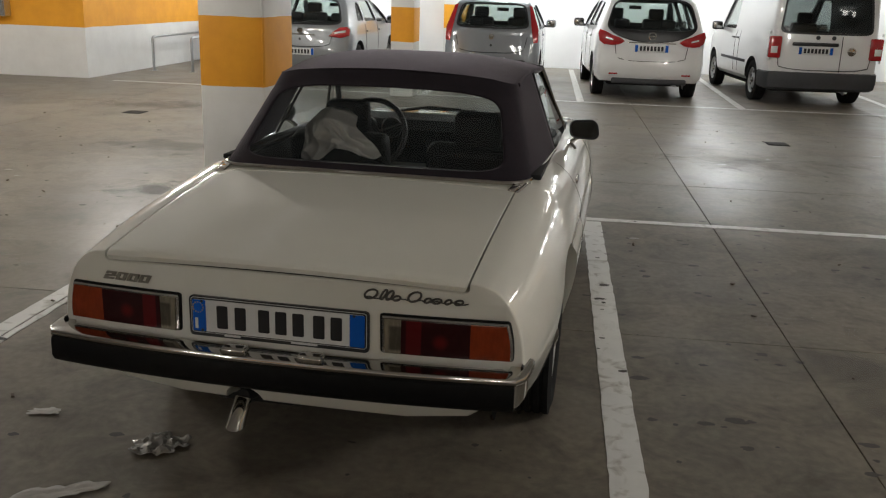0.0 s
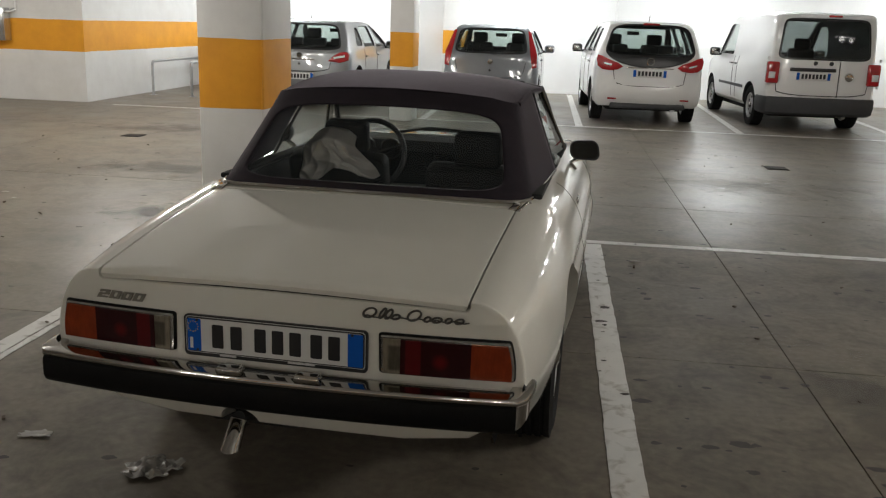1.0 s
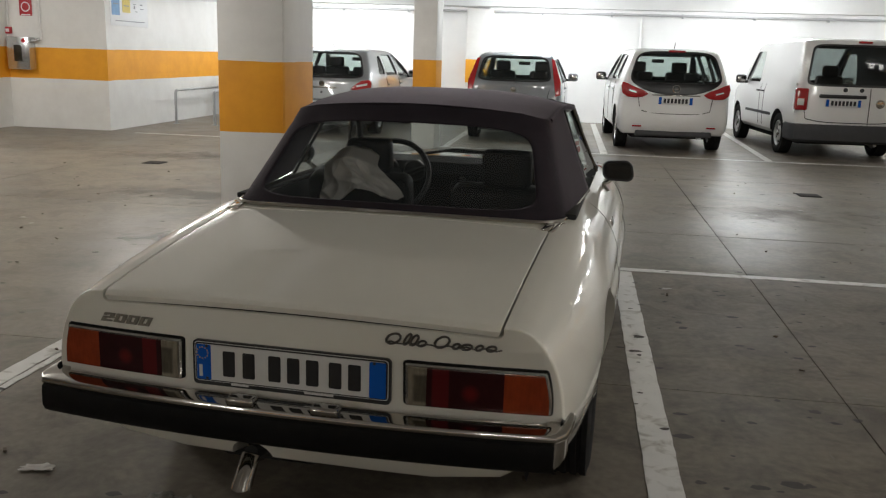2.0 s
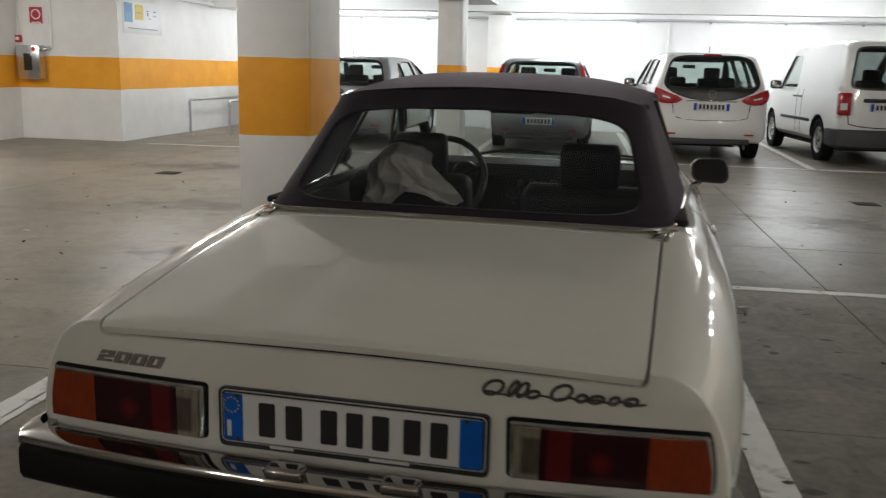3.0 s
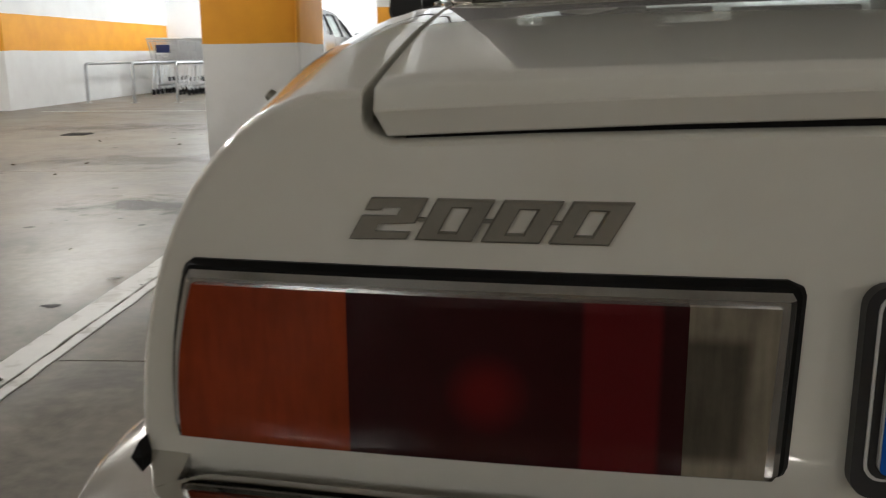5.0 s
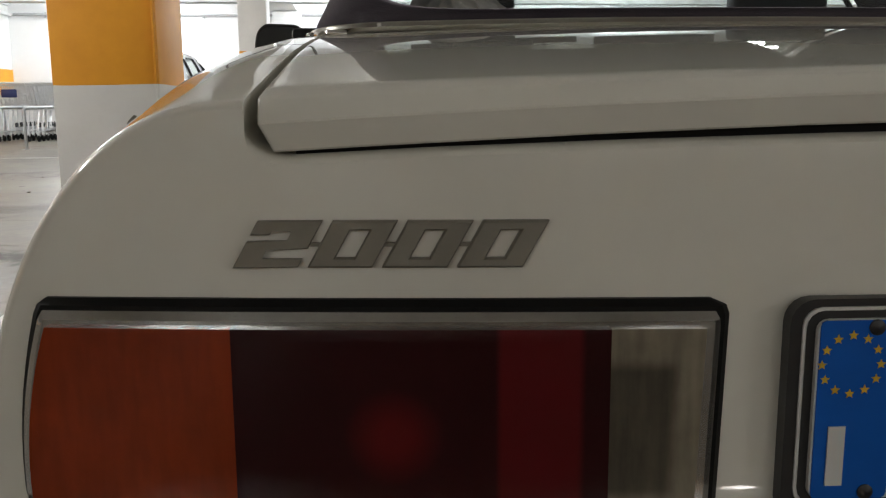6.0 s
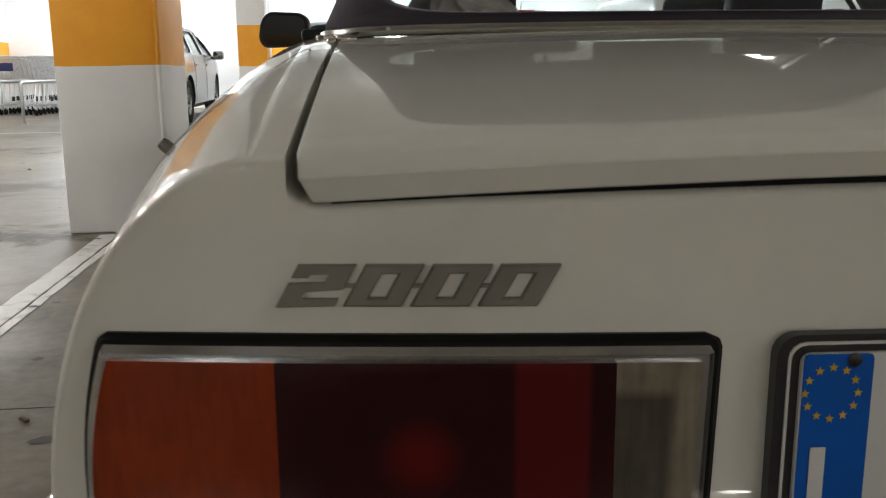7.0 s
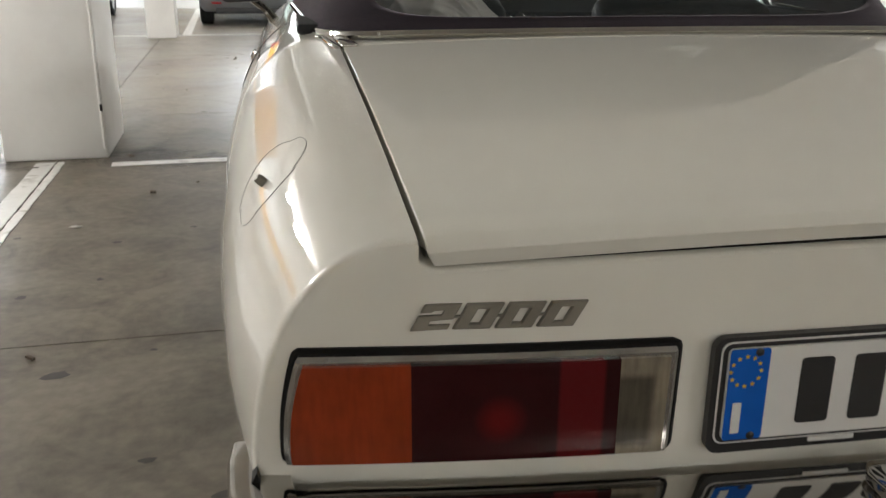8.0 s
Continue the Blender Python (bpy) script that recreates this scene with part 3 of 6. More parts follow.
def half_section(y, inset=0.0):
    """Half outline, from the bottom middle round the side to the top middle."""
    w, zw, zb = curve(WIDTH, y) - inset, curve(SIDEZ, y), curve(BASE, y) + inset
    zt = deck_z(LID_X, y) - inset * 0.5
    up = 0.085 * max(0.0, 1 - y / 0.62)
    pts = [(0, zb), (0.2, zb), (0.36, zb + 0.0004), (w - 0.16, zb + 0.001 + up * 0.3), (w - 0.075, zb + 0.012 + up)]
    for k in range(1, 9):
        t = k / 8
        pts.append((w - 0.06 + 0.06 * math.sin(t * math.pi / 2), lerp(zb + 0.03 + up, zw, t)))
    hl = lid_half(y)
    q = min(1.0, (w - 0.03) / (hl + 0.011))
    x0, ex = (hl + 0.011) * q, 2 / 2.1
    for k in range(1, 37):
        a = math.pi / 2 * k / 36
        pts.append((x0 + (w - x0) * max(0.0, math.cos(a)) ** ex, zw + (zt - zw) * math.sin(a) ** ex))
    # shallow groove along the flank
    g = min(1, max(0, (y - 0.55) / 0.5)) * min(1, max(0, (3.6 - y) / 0.6))
    pts = [(x - 0.011 * g * math.exp(-((z - 0.60) / 0.035) ** 2) if x > w - 0.12 and z > 0.4 else x, z) for x, z in pts]
    lidded = LID_Y0 <= y <= LID_Y1
    low = 0.028 if lidded else 0.0
    pts += [((hl + 0.0005) * q, zt + 0.0005), (hl * q, zt - low * 0.08)]
    for k in range(7):
        a = math.pi / 2 * k / 6
        pts.append(((hl - 0.020 * (1 - math.cos(a))) * q, zt - low * (0.48 + 0.52 * math.sin(a))))
    for x in (0.45, 0.35, 0.25, 0.15, 0.07, 0.0):
        pts.append((x * q, deck_z(x, y) - max(inset if y > 1 else 0.0, low) - (inset * 0.5 if y < 1 else 0.0)))
    return pts


def body_mesh():
    bm = bmesh.new()
    stations = [(0.0, 0.0068), (0.0011, 0.0038), (0.0031, 0.0018), (0.0062, 0.0005), (0.0095, 0.0), (0.016, 0.0), (0.028, 0.0)]
    y = 0.05
    while y < 4.0:
        stations.append((y, 0.0))
        y += 0.025 if y < 1.3 else 0.05
    stations += [(0.871, 0.0), (0.8735, 0.0), (4.02, 0.012), (4.045, 0.035), (4.06, 0.075)]
    stations.sort()
    halves = [half_section(yy, i) for yy, i in stations]
    rows = []
    for (yy, _), h in zip(stations, halves):
        rows.append([Vector((x, yy, z)) for x, z in h] + [Vector((-x, yy, z)) for x, z in h[-2:0:-1]])
    vs = sheet(bm, rows, loop_u=True)
    # tail and nose caps, cut into a net so that they keep their curve
    for ring, xs_, zs_ in ((vs[0], 13, (0.35, 0.44, 0.5, 0.56, 0.62, 0.68)), (vs[-1], 7, (0.45,))):
        yc = ring[0].co.y
        bm.faces.new(ring)
        planes = [((-0.65 + 1.3 * k / (xs_ - 1), 0, 0), (1, 0, 0)) for k in range(xs_)] + [((0, 0, z), (0, 0, 1)) for z in zs_]
        for co, no in planes:
            vsel = [v for v in bm.verts if abs(v.co.y - yc) < 1e-5]
            fsel = [f for f in bm.faces if all(abs(v.co.y - yc) < 1e-5 for v in f.verts)]
            esel = [e for e in bm.edges if all(abs(v.co.y - yc) < 1e-5 for v in e.verts)]
            bmesh.ops.bisect_plane(bm, geom=vsel + esel + fsel, plane_co=co, plane_no=no, dist=1e-6)
    for v in bm.verts:
        v.co = bend(*v.co)
    return bm


def cutter(bm, mat=None):
    me = bpy.data.meshes.new("cutter")
    if mat:
        me.materials.append(mat)
    bmesh.ops.recalc_face_normals(bm, faces=bm.faces)
    bm.to_mesh(me)
    bm.free()
    ob = bpy.data.objects.new("cutter", me)
    scene.collection.objects.link(ob)
    return ob


def carve(target, cutters, lined=False):
    """Cuts solids out of a mesh and keeps the result as plain mesh data."""
    for c in cutters:
        md = target.modifiers.new("cut", "BOOLEAN")
        md.operation, md.object, md.solver = "DIFFERENCE", c, "EXACT"
        if lined:
            md.material_mode = "TRANSFER"
    bpy.context.view_layer.update()
    dg = bpy.context.evaluated_depsgraph_get()
    me = bpy.data.meshes.new_from_object(target.evaluated_get(dg))
    target.modifiers.clear()
    target.data = me
    for c in cutters:
        bpy.data.objects.remove(c)
    for p in me.polygons:
        p.use_smooth = True
    me.set_sharp_from_angle(angle=radians(32))


AXLE_R, AXLE_F, WHEEL_R = 0.86, 3.11, 0.295
body = part("body", body_mesh(), M_PAINT)
cut = []
for yc in (AXLE_R, AXLE_F):
    for s in (-1, 1):
        cb = bmesh.new()
        lathe(cb, [(0.345, -0.16), (0.345, 0.30)], 48, pose(s * 0.74, yc, 0.30, 0, 90 * s, 0))
        cut.append(cutter(cb))
cut.append(cutter(boxed((0, 1.86, 0.72), (1.22, 1.60, 0.9), 0.08, seg=4)))
cb = bmesh.new()
lathe(cb, [(0.062, -0.4), (0.062, 0.3)], 29, pose(-0.1513, 0.1, 0.2772, 91, 0, 0.7))
cut.append(cutter(cb))
carve(body, cut)
body.parent = car


# boot lid
def lid_mesh():
    bm = bmesh.new()
    hw = 0.541
    ysd = [0.05, 0.1, 0.2, 0.3, 0.4, 0.5, 0.6, 0.7, 0.79, 0.842, 0.859, 0.863]
    cols = [-1, -0.998, -0.992, -0.9, -0.7, -0.5, -0.3, -0.1, 0.1, 0.3, 0.5, 0.7, 0.9, 0.992, 0.998, 1]

    def lane(y, z_of, corner=0.0, turn=(0, 0, -0.019), soft=0.0022):
        r = []
        for c in cols:
            x = c * (lid_half(y) - 0.0058 - corner)
            k = {1: 1.0, 0.998: 0.3}.get(abs(c), 0.0) * soft
            z = z_of(x)
            d = Vector(turn).normalized()
            r.append(bend(x, y + d.y * k, z + d.z * k))
        e = Vector(turn)
        return [r[0] + e] + r + [r[-1] + e]
    crown = lambda x: 0.0162 * (1 - (x / hw) ** 2)
    rows = [lane(0.030, lambda x: 0.7195 + crown(x), 0.009, (0, 0.010, 0.004), 0),
            lane(0.002, lambda x: 0.7187 + crown(x), 0.0085, (0, 0.020, 0.002)),
            lane(0.0002, lambda x: 0.7197 + crown(x), 0.0082, (0, 0.020, 0.001)),
            lane(-0.0042, lambda x: 0.7334 + crown(x), 0.0018, (0, 0.020, -0.002)),
            lane(-0.0036, lambda x: 0.7347 + crown(x), 0.0015, (0, 0.020, -0.003)),
            lane(0.0080, lambda x: deck_z(x, 0.008) - 0.0005 + crown(x) * 0.1, 0.0005, (0, 0.014, -0.012)),
            lane(0.0140, lambda x: deck_z(x, 0.014) + 0.0018, 0.0, (0, 0.009, -0.016))]
    for y in ysd:
        rows.append(lane(y, lambda x, y=y: deck_z(x, y) + (0.002 if y < 0.862 else -0.01)))
    sheet(bm, rows)
    return bm


lid = part("boot_lid", lid_mesh(), M_PAINT, car, "closed boot lid", sharp=24)
# black strips sunk into the lid gap to deepen its shade
for s in (-1, 1):
    bm = bmesh.new()
    tube(bm, [bend(s * (lid_half(y) - 0.004), y, deck_z(0.5445, y) - 0.0275) for y in [0.05 + 0.815 * k / 24 for k in range(25)]], 0.0034, 6)
    part("boot_gap_strip", bm, M_RUBBER, lid, "black rubber strip that darkens the gap round the boot lid")
bm = bmesh.new()
tube(bm, [bend(x, 0.0135, 0.7197 + 0.0125 * (1 - (x / 0.541) ** 2)) for x in [-0.526 + 1.052 * k / 24 for k in range(25)]], 0.0055, 6)
part("boot_gap_strip", bm, M_RUBBER, lid, "black rubber strip that darkens the gap round the boot lid")

# bumper: chrome shelf over a black rubber face
def bumper_path(n=41):
    out = []
    for k in range(n):
        u = -1 + 2 * k / (n - 1)
        x = u * 0.696
        y = -0.092 + 0.045 * (abs(u) ** 2.2)
        out.append((x, y))
    side = [(0.713, -0.024), (0.722, 0.02), (0.726, 0.07), (0.724, 0.105)]
    return [(-x, y) for x, y in side[::-1]] + out + side


def sweep(path, prof, bm, slim=None):
    """Profile of (offset, z) along a plan path; slim(x) narrows the inner side of the profile."""
    rows = []
    for i, p in enumerate(path):
        a, c = Vector(path[max(i - 1, 0)]), Vector(path[min(i + 1, len(path) - 1)])
        d = (c - a).normalized()
        nrm = Vector((d.y, -d.x))
        f = slim(p[0]) if slim else 1.0
        rows.append([Vector((p[0] + nrm.x * o * (f if o < 0 else 1), p[1] + nrm.y * o * (f if o < 0 else 1), z)) for o, z in prof])
    vs = sheet(bm, rows, loop_u=True)
    bm.faces.new(vs[0])
    bm.faces.new(vs[-1])
    return bm


bumper = part("rear_bumper", sweep(bumper_path(), [(-0.062, 0.508), (-0.05, 0.5085), (0.004, 0.5085), (0.0085, 0.5065), (0.0112, 0.502), (0.0118, 0.4965), (0.0105, 0.491), (0.006, 0.486),
              (-0.004, 0.482), (-0.004, 0.420), (-0.02, 0.406), (-0.03, 0.411), (-0.03, 0.495), (-0.062, 0.498)], bmesh.new(), lambda x: 1.0 if abs(x) < 0.66 else max(0.78, 1 - (abs(x) - 0.66) / 0.075)), M_CHROME, car, "chrome bumper with a black face")
inner = [p for p in bumper_path() if p[1] < -0.030]
part("bumper_rubber", sweep(inner, [(-0.002, 0.4885), (0.0085, 0.4885), (0.0145, 0.484), (0.0170, 0.470), (0.0170, 0.430), (0.010, 0.415), (-0.004, 0.405), (-0.018, 0.405), (-0.002, 0.420)], bmesh.new()),
     M_RUBBER, bumper, "black rubber bumper face")
for s in (-1, 1):
    bm = bmesh.new()
    corner = [(0.674, -0.034), (0.696, -0.03), (0.711, -0.01), (0.716, 0.02), (0.719, 0.07), (0.717, 0.10)]
    sheet(bm, [[Vector((s * (x - 0.012), y + 0.005, 0.46)), Vector((s * (x - 0.010), y + 0.004, 0.493)), Vector((s * (x - 0.055), y + 0.045, 0.490))] for x, y in corner])
    part("corner_filler", bm, M_RUBBER, bumper, "black rubber filler between bumper end and body")
    wedge = [(s * 0.696, 0.482), (s * 0.714, 0.482), (s * 0.712, 0.508), (s * 0.706, 0.519)]
    part("corner_wedge", prism(bmesh.new(), wedge if s > 0 else wedge[::-1], 0.030, pose(0, 0.055, 0)), M_RUBBER, bumper, "black rubber wedge at the bumper end")
    x = 0.012 + s * 0.113
    pl = part("plate_lamp", boxed((x, -0.083, 0.519), (0.075, 0.042, 0.024), 0.009, seg=3), M_CHROME, bumper, "small chrome number plate lamp")
    part("lens", boxed((x, -0.066, 0.5195), (0.055, 0.03, 0.014), 0.004), M_CLEARL, pl)

# number plate: characters stand as plain bars
plate = part("number_plate", prism(bmesh.new(), rounded(0.546, 0.1235, 0.013, 5, 0.0, 0.5815), 0.009, pose(0, 0.0, 0)), M_BLACKPL, car, "white number plate with blue ends in a black holder")
part("plate_edge", prism(bmesh.new(), rounded(0.5335, 0.1085, 0.010, 4, 0.0, 0.5850), 0.0014, pose(0, -0.0088, 0)), M_PLATE, plate, "thin pale line round the plate")
part("plate_recess", prism(bmesh.new(), rounded(0.5300, 0.1050, 0.009, 4, 0.0, 0.5850), 0.0018, pose(0, -0.0090, 0)), M_BLACKPL, plate, "black inner border")
part("plate_face", prism(bmesh.new(), rounded(0.521, 0.097, 0.006, 4, 0.0, 0.5850), 0.004, pose(0, -0.0098, 0)), M_PLATE, plate)
for s in (-1, 1):
    part("blue_band", prism(bmesh.new(), rounded(0.0405 if s < 0 else 0.044, 0.0965, 0.003, 2, s * 0.2392, 0.585), 0.0012, pose(0, -0.0134, 0)), M_BLUE, plate, "blue plate band")
part("white_bar", prism(bmesh.new(), [(-0.2525, 0.5445), (-0.2435, 0.5445), (-0.2435, 0.577), (-0.2525, 0.577)], 0.0012, pose(0, -0.0142, 0)), M_PLATE, plate)
bm = bmesh.new()
for k in range(12):
    a = math.pi * 2 * k / 12
    cx, cz = -0.2425 + 0.0155 * math.cos(a), 0.610 + 0.0155 * math.sin(a)
    pts = []
    for j in range(10):
        r = 0.0027 if j % 2 == 0 else 0.0012
        pts.append((cx + r * math.sin(j * math.pi / 5), cz + r * math.cos(j * math.pi / 5)))
    prism(bm, pts[::-1], 0.0008, pose(0, -0.0142, 0))
part("star_ring", bm, M_STAR, plate, "ring of gold stars", flat=True)
for x in (-0.168, -0.112, -0.040, 0.012, 0.064, 0.126, 0.178):
    part("plate_bar", prism(bmesh.new(), rounded(0.034, 0.070, 0.004, 3, x, 0.585), 0.0016, pose(0, -0.0134, 0)), M_CHAR, plate, "plain black bar")
for x in (-0.19, 0.03):
    part("holder_bar", prism(bmesh.new(), rounded(0.08 if x > 0 else 0.05, 0.005, 0.001, 2, x + 0.05, 0.5275), 0.0008, pose(0, -0.0096, 0)), M_PLATE, plate, "unreadable pale print on the holder")
for x, z in ((-0.2305, 0.6295), (-0.2305, 0.5405), (0.2305, 0.6295)):
    part("screw", lathe(bmesh.new(), [(0.0042, 0), (0.0042, 0.0012), (0.002, 0.0022), (0.0001, 0.0024)], 12, pose(x, -0.0142, z, 90)), M_BLACKPL, plate)


# tail lamps
def fascia(x, z, off=0.0):
    """A place on the tail panel, off metres behind it."""
    p = bend(x, 0.0, z)
    return Vector((p.x, p.y - off, p.z))


def panel(bm, outline, lo, hi, cap_steps=1, round_edge=0.0, cols=10, corner=0.0, bow=0.0, drop=None):
    """A raised pad that follows the tail panel: net over x0..x1, z0..z1 with a softened rim. outline: x0, x1, z0, z1, slant."""
    x0, x1, z0, z1, sl = outline
    def at(u, v, o):
        cz = max(0.0, abs(v - 0.5) * 2 - 0.86) / 0.14
        cz = math.sqrt(1 - math.sqrt(max(0.0, 1 - cz * cz)))
        d = math.copysign(1.0, x1 - x0)
        xa, xb = x0 + d * (bow * (v * v + 0.16 * (1 - v) ** 3) + corner * cz * cz * 0.5), x1 - d * corner * cz * cz + sl * (1 - v)
        return fascia(lerp(xa, xb, u), lerp(z0, z1, v), o)
    e = round_edge
    dp = e if drop is None else drop
    ev = min(0.12, e / (z1 - z0))
    rows = []
    for v, o in ((0, lo), (0, hi - dp), (ev, hi), (max(0.07, ev + 0.01), hi), (0.14, hi), (0.24, hi), (0.35, hi), (0.46, hi), (0.57, hi), (0.68, hi), (0.79, hi), (0.88, hi), (min(0.93, 0.99 - ev), hi), (1 - ev, hi), (1, hi - dp), (1, lo)):
        r = []
        w = abs(x1 - x0)
        for i in range(cols + 5):
            if i == 0 or i == cols + 4:
                u, oo = (0 if i == 0 else 1), lo
            elif i == 1 or i == cols + 3:
                u, oo = (0 if i == 1 else 1), min(o, hi - dp)
            else:
                u, oo = lerp(e / w, 1 - e / w, (i - 2) / cols), o
            r.append(at(u, v, oo))
        rows.append(r)
    sheet(bm, rows)
    return bm


def tail_lamp(s):
    """s = -1 or 1; the amber end points outboard."""
    a, b = (-0.685, -0.301) if s < 0 else (0.301, 0.685)
    out = min(a, b) if s < 0 else max(a, b)
    inn = max(a, b) if s < 0 else min(a, b)
    d = 1 if s < 0 else -1            # inboard direction
    z0, z1 = 0.5235, 0.6425
    lamp = part("tail_lamp", panel(bmesh.new(), (out, inn, z0, z1, -d * 0.003), -0.012, 0.0065, 1, 0.0035, 12, 0.010, 0.018), M_RUBBER, car, "tail lamp with amber, red and clear lenses in a chrome rim")
    part("lamp_rim", panel(bmesh.new(), (out + d * 0.0035, inn - d * 0.0065, z0 + 0.0015, z1 - 0.0056, -d * 0.003), 0.0, 0.0125, 1, 0.0042, 12, 0.003, 0.018, 0.0035), M_LAMPRIM, lamp, "dull chrome lamp rim")
    zz0, zz1 = z0 + 0.0055, z1 - 0.0130
    w = abs(inn - out)
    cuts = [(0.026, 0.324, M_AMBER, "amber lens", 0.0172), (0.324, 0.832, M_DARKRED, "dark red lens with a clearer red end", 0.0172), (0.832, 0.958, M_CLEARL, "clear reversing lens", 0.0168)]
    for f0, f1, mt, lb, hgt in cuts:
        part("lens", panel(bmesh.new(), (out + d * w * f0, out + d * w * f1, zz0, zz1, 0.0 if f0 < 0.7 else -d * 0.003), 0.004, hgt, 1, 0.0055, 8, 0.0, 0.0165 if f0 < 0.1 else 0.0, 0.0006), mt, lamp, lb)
    return lamp


tail_lamp(-1)
tail_lamp(1)

# model numerals on the tail, slanted block figures
TWO = [(0, 0), (1, 0), (1, 0.18), (0.36, 0.18), (0.36, 0.395), (1, 0.395), (1, 1), (0, 1), (0, 0.70), (0.30, 0.70), (0.30, 0.80), (0.63, 0.80), (0.63, 0.565), (0, 0.565)]


def slanted(u, v, x, z):
    return x + u * 0.0338 + v * 0.0245 * 0.56, z + v * 0.0245


def zero_mesh(x, z):
    """Open box figure with chamfered faces."""
    bm = bmesh.new()
    loops = []
    for k, (ou, ov, off) in enumerate(((0, 0, -0.001), (0, 0, 0.0038), (0.032, 0.045, 0.005), (0.325, 0.170, 0.005), (0.352, 0.205, 0.0038), (0.352, 0.205, -0.001))):
        loops.append([fascia(*slanted(u, v, x, z), off) for u, v in ((ou, ov), (1 - ou, ov), (1 - ou, 1 - ov), (ou, 1 - ov))])
    sheet(bm, loops, loop_u=True)
    return bm


def two_mesh(x, z):
    bm = bmesh.new()
    quad = [slanted(u, v, x, z) for u, v in TWO]
    prism(bm, quad, 0.0048, Matrix.Translation((0, fascia(x + 0.02, z).y - 0.0002, 0)))
    mid = sum(v.co.y for v in bm.verts) / len(bm.verts)
    es = [e for e in bm.edges if all(v.co.y < mid for v in e.verts)]
    bmesh.ops.bevel(bm, geom=es, offset=0.0006, segments=1, affect="EDGES", profile=0.5)
    return bm


badge = None
for k in range(4):
    x = -0.5595 + k * 0.0388
    bm = zero_mesh(x, 0.6595) if k else two_mesh(x, 0.6595)
    if badge is None:
        badge = part("numeral_badge", bm, M_BADGE, car, "grey metal badge reading 2000", flat=True)
        continue
    part("numeral", bm, M_BADGE, badge, "block numeral zero", flat=True)
    x = -0.5595 + k * 0.0388 + 0.0075
    part("link", prism(bmesh.new(), [(x - 0.006, 0.6705), (x + 0.002, 0.6705), (x + 0.003, 0.6725), (x - 0.005, 0.6725)], 0.003, Matrix.Translation((0, fascia(x, 0.67).y, 0))), M_BADGE, badge, flat=True)

# maker's script: plain looping ribbon strokes in its colour
bm = bmesh.new()
def script_stroke(pts, r=0.0033):
    tube(bm, [fascia(x, z, 0.003) for x, z in pts], r, 6)
base_z = 0.682
for k, (x, hgt, wid) in enumerate(((0.268, 0.028, 0.034), (0.304, 0.030, 0.012), (0.322, 0.028, 0.016), (0.345, 0.014, 0.020), (0.392, 0.030, 0.034), (0.432, 0.014, 0.016), (0.458, 0.014, 0.026), (0.490, 0.014, 0.016), (0.520, 0.014, 0.022))):
    loop = []
    for j in range(15):
        a = 2 * math.pi * j / 14
        zz = base_z + hgt / 2 - hgt / 2 * math.cos(a)
        loop.append((x + wid / 2 * math.sin(a) + (zz - base_z) * 0.5, zz))
    script_stroke(loop)
script_stroke([(0.255 + 0.295 * k / 20, base_z + 0.004 + 0.003 * math.sin(k * 1.9)) for k in range(21)], 0.0022)
part("script_emblem", bm, material("dark_emblem", (0.09, 0.085, 0.075), 0.4, 0.3), car, "grey looping script emblem drawn as plain strokes")

# ---- roadster: soft top ----
def top_base(u):
    """Foot of the soft top, from the middle of the tail (u = 0) round to the door (u = 1)."""
    a, s = abs(u), (1 if u >= 0 else -1)
    if a < 0.60:
        x, y, z = a / 0.60 * 0.490, 0.900 + 0.02 * (a / 0.6) ** 2, 0.845 - 0.004 * (a / 0.6) ** 2
    elif a < 0.80:
        t = (a - 0.60) / 0.20 * math.pi / 2
        x, y, z = 0.490 + 0.127 * math.sin(t), 0.920 + 0.170 * (1 - math.cos(t)), 0.841 - 0.004 * math.sin(t)
    else:
        t = (a - 0.80) / 0.20
        x, y, z = 0.617 + 0.040 * t, 1.09 + 0.55 * t, 0.837 + 0.02 * t
    return Vector((s * x, y, z))


def top_bow(u):
    a, s = abs(u), (1 if u >= 0 else -1)
    if a < 0.60:
        x, y, z = a / 0.60 * 0.41, 1.275 + 0.02 * (a / 0.6) ** 2, 1.210 - 0.022 * (a / 0.6) ** 2
    elif a < 0.80:
        t = (a - 0.60) / 0.20 * math.pi / 2
        x, y, z = 0.41 + 0.093 * math.sin(t), 1.295 + 0.09 * (1 - math.cos(t)), 1.188 - 0.022 * math.sin(t)
    else:
        t = (a - 0.80) / 0.20
        x, y, z = 0.503 + 0.012 * t, 1.385 + 0.40 * t, 1.166 + 0.020 * t
    return Vector((s * x, y, z))


def top_skin(u, v, off=0.0):
    a, b = top_base(u), top_bow(u)
    p = a.lerp(b, v)
    d = (b - a).normalized()
    out = Vector((p.x * 1.5, p.y - 1.9, 0)).normalized()
    nrm = (out - d * out.dot(d)).normalized()
    sag = -0.012 * math.sin(math.pi * v) * (1 - abs(u))
    return p + nrm * (sag + off)


def frame_ring(w_u, v0, v1, r, n=96):
    """Rounded window outline in skin coordinates, with the matching outer border."""
    cu, cv = 0.0, (v0 + v1) / 2
    hu, hv = w_u, (v1 - v0) / 2
    ring = []
    for k in range(n):
        a = 2 * math.pi * k / n
        c, s = math.cos(a), math.sin(a)
        e = 2 / 7.0
        ring.append((cu + hu * math.copysign(abs(c) ** e, c), cv + hv * math.copysign(abs(s) ** e, s)))
    return ring


WIN = frame_ring(0.640, 0.085, 0.825, 0.1)


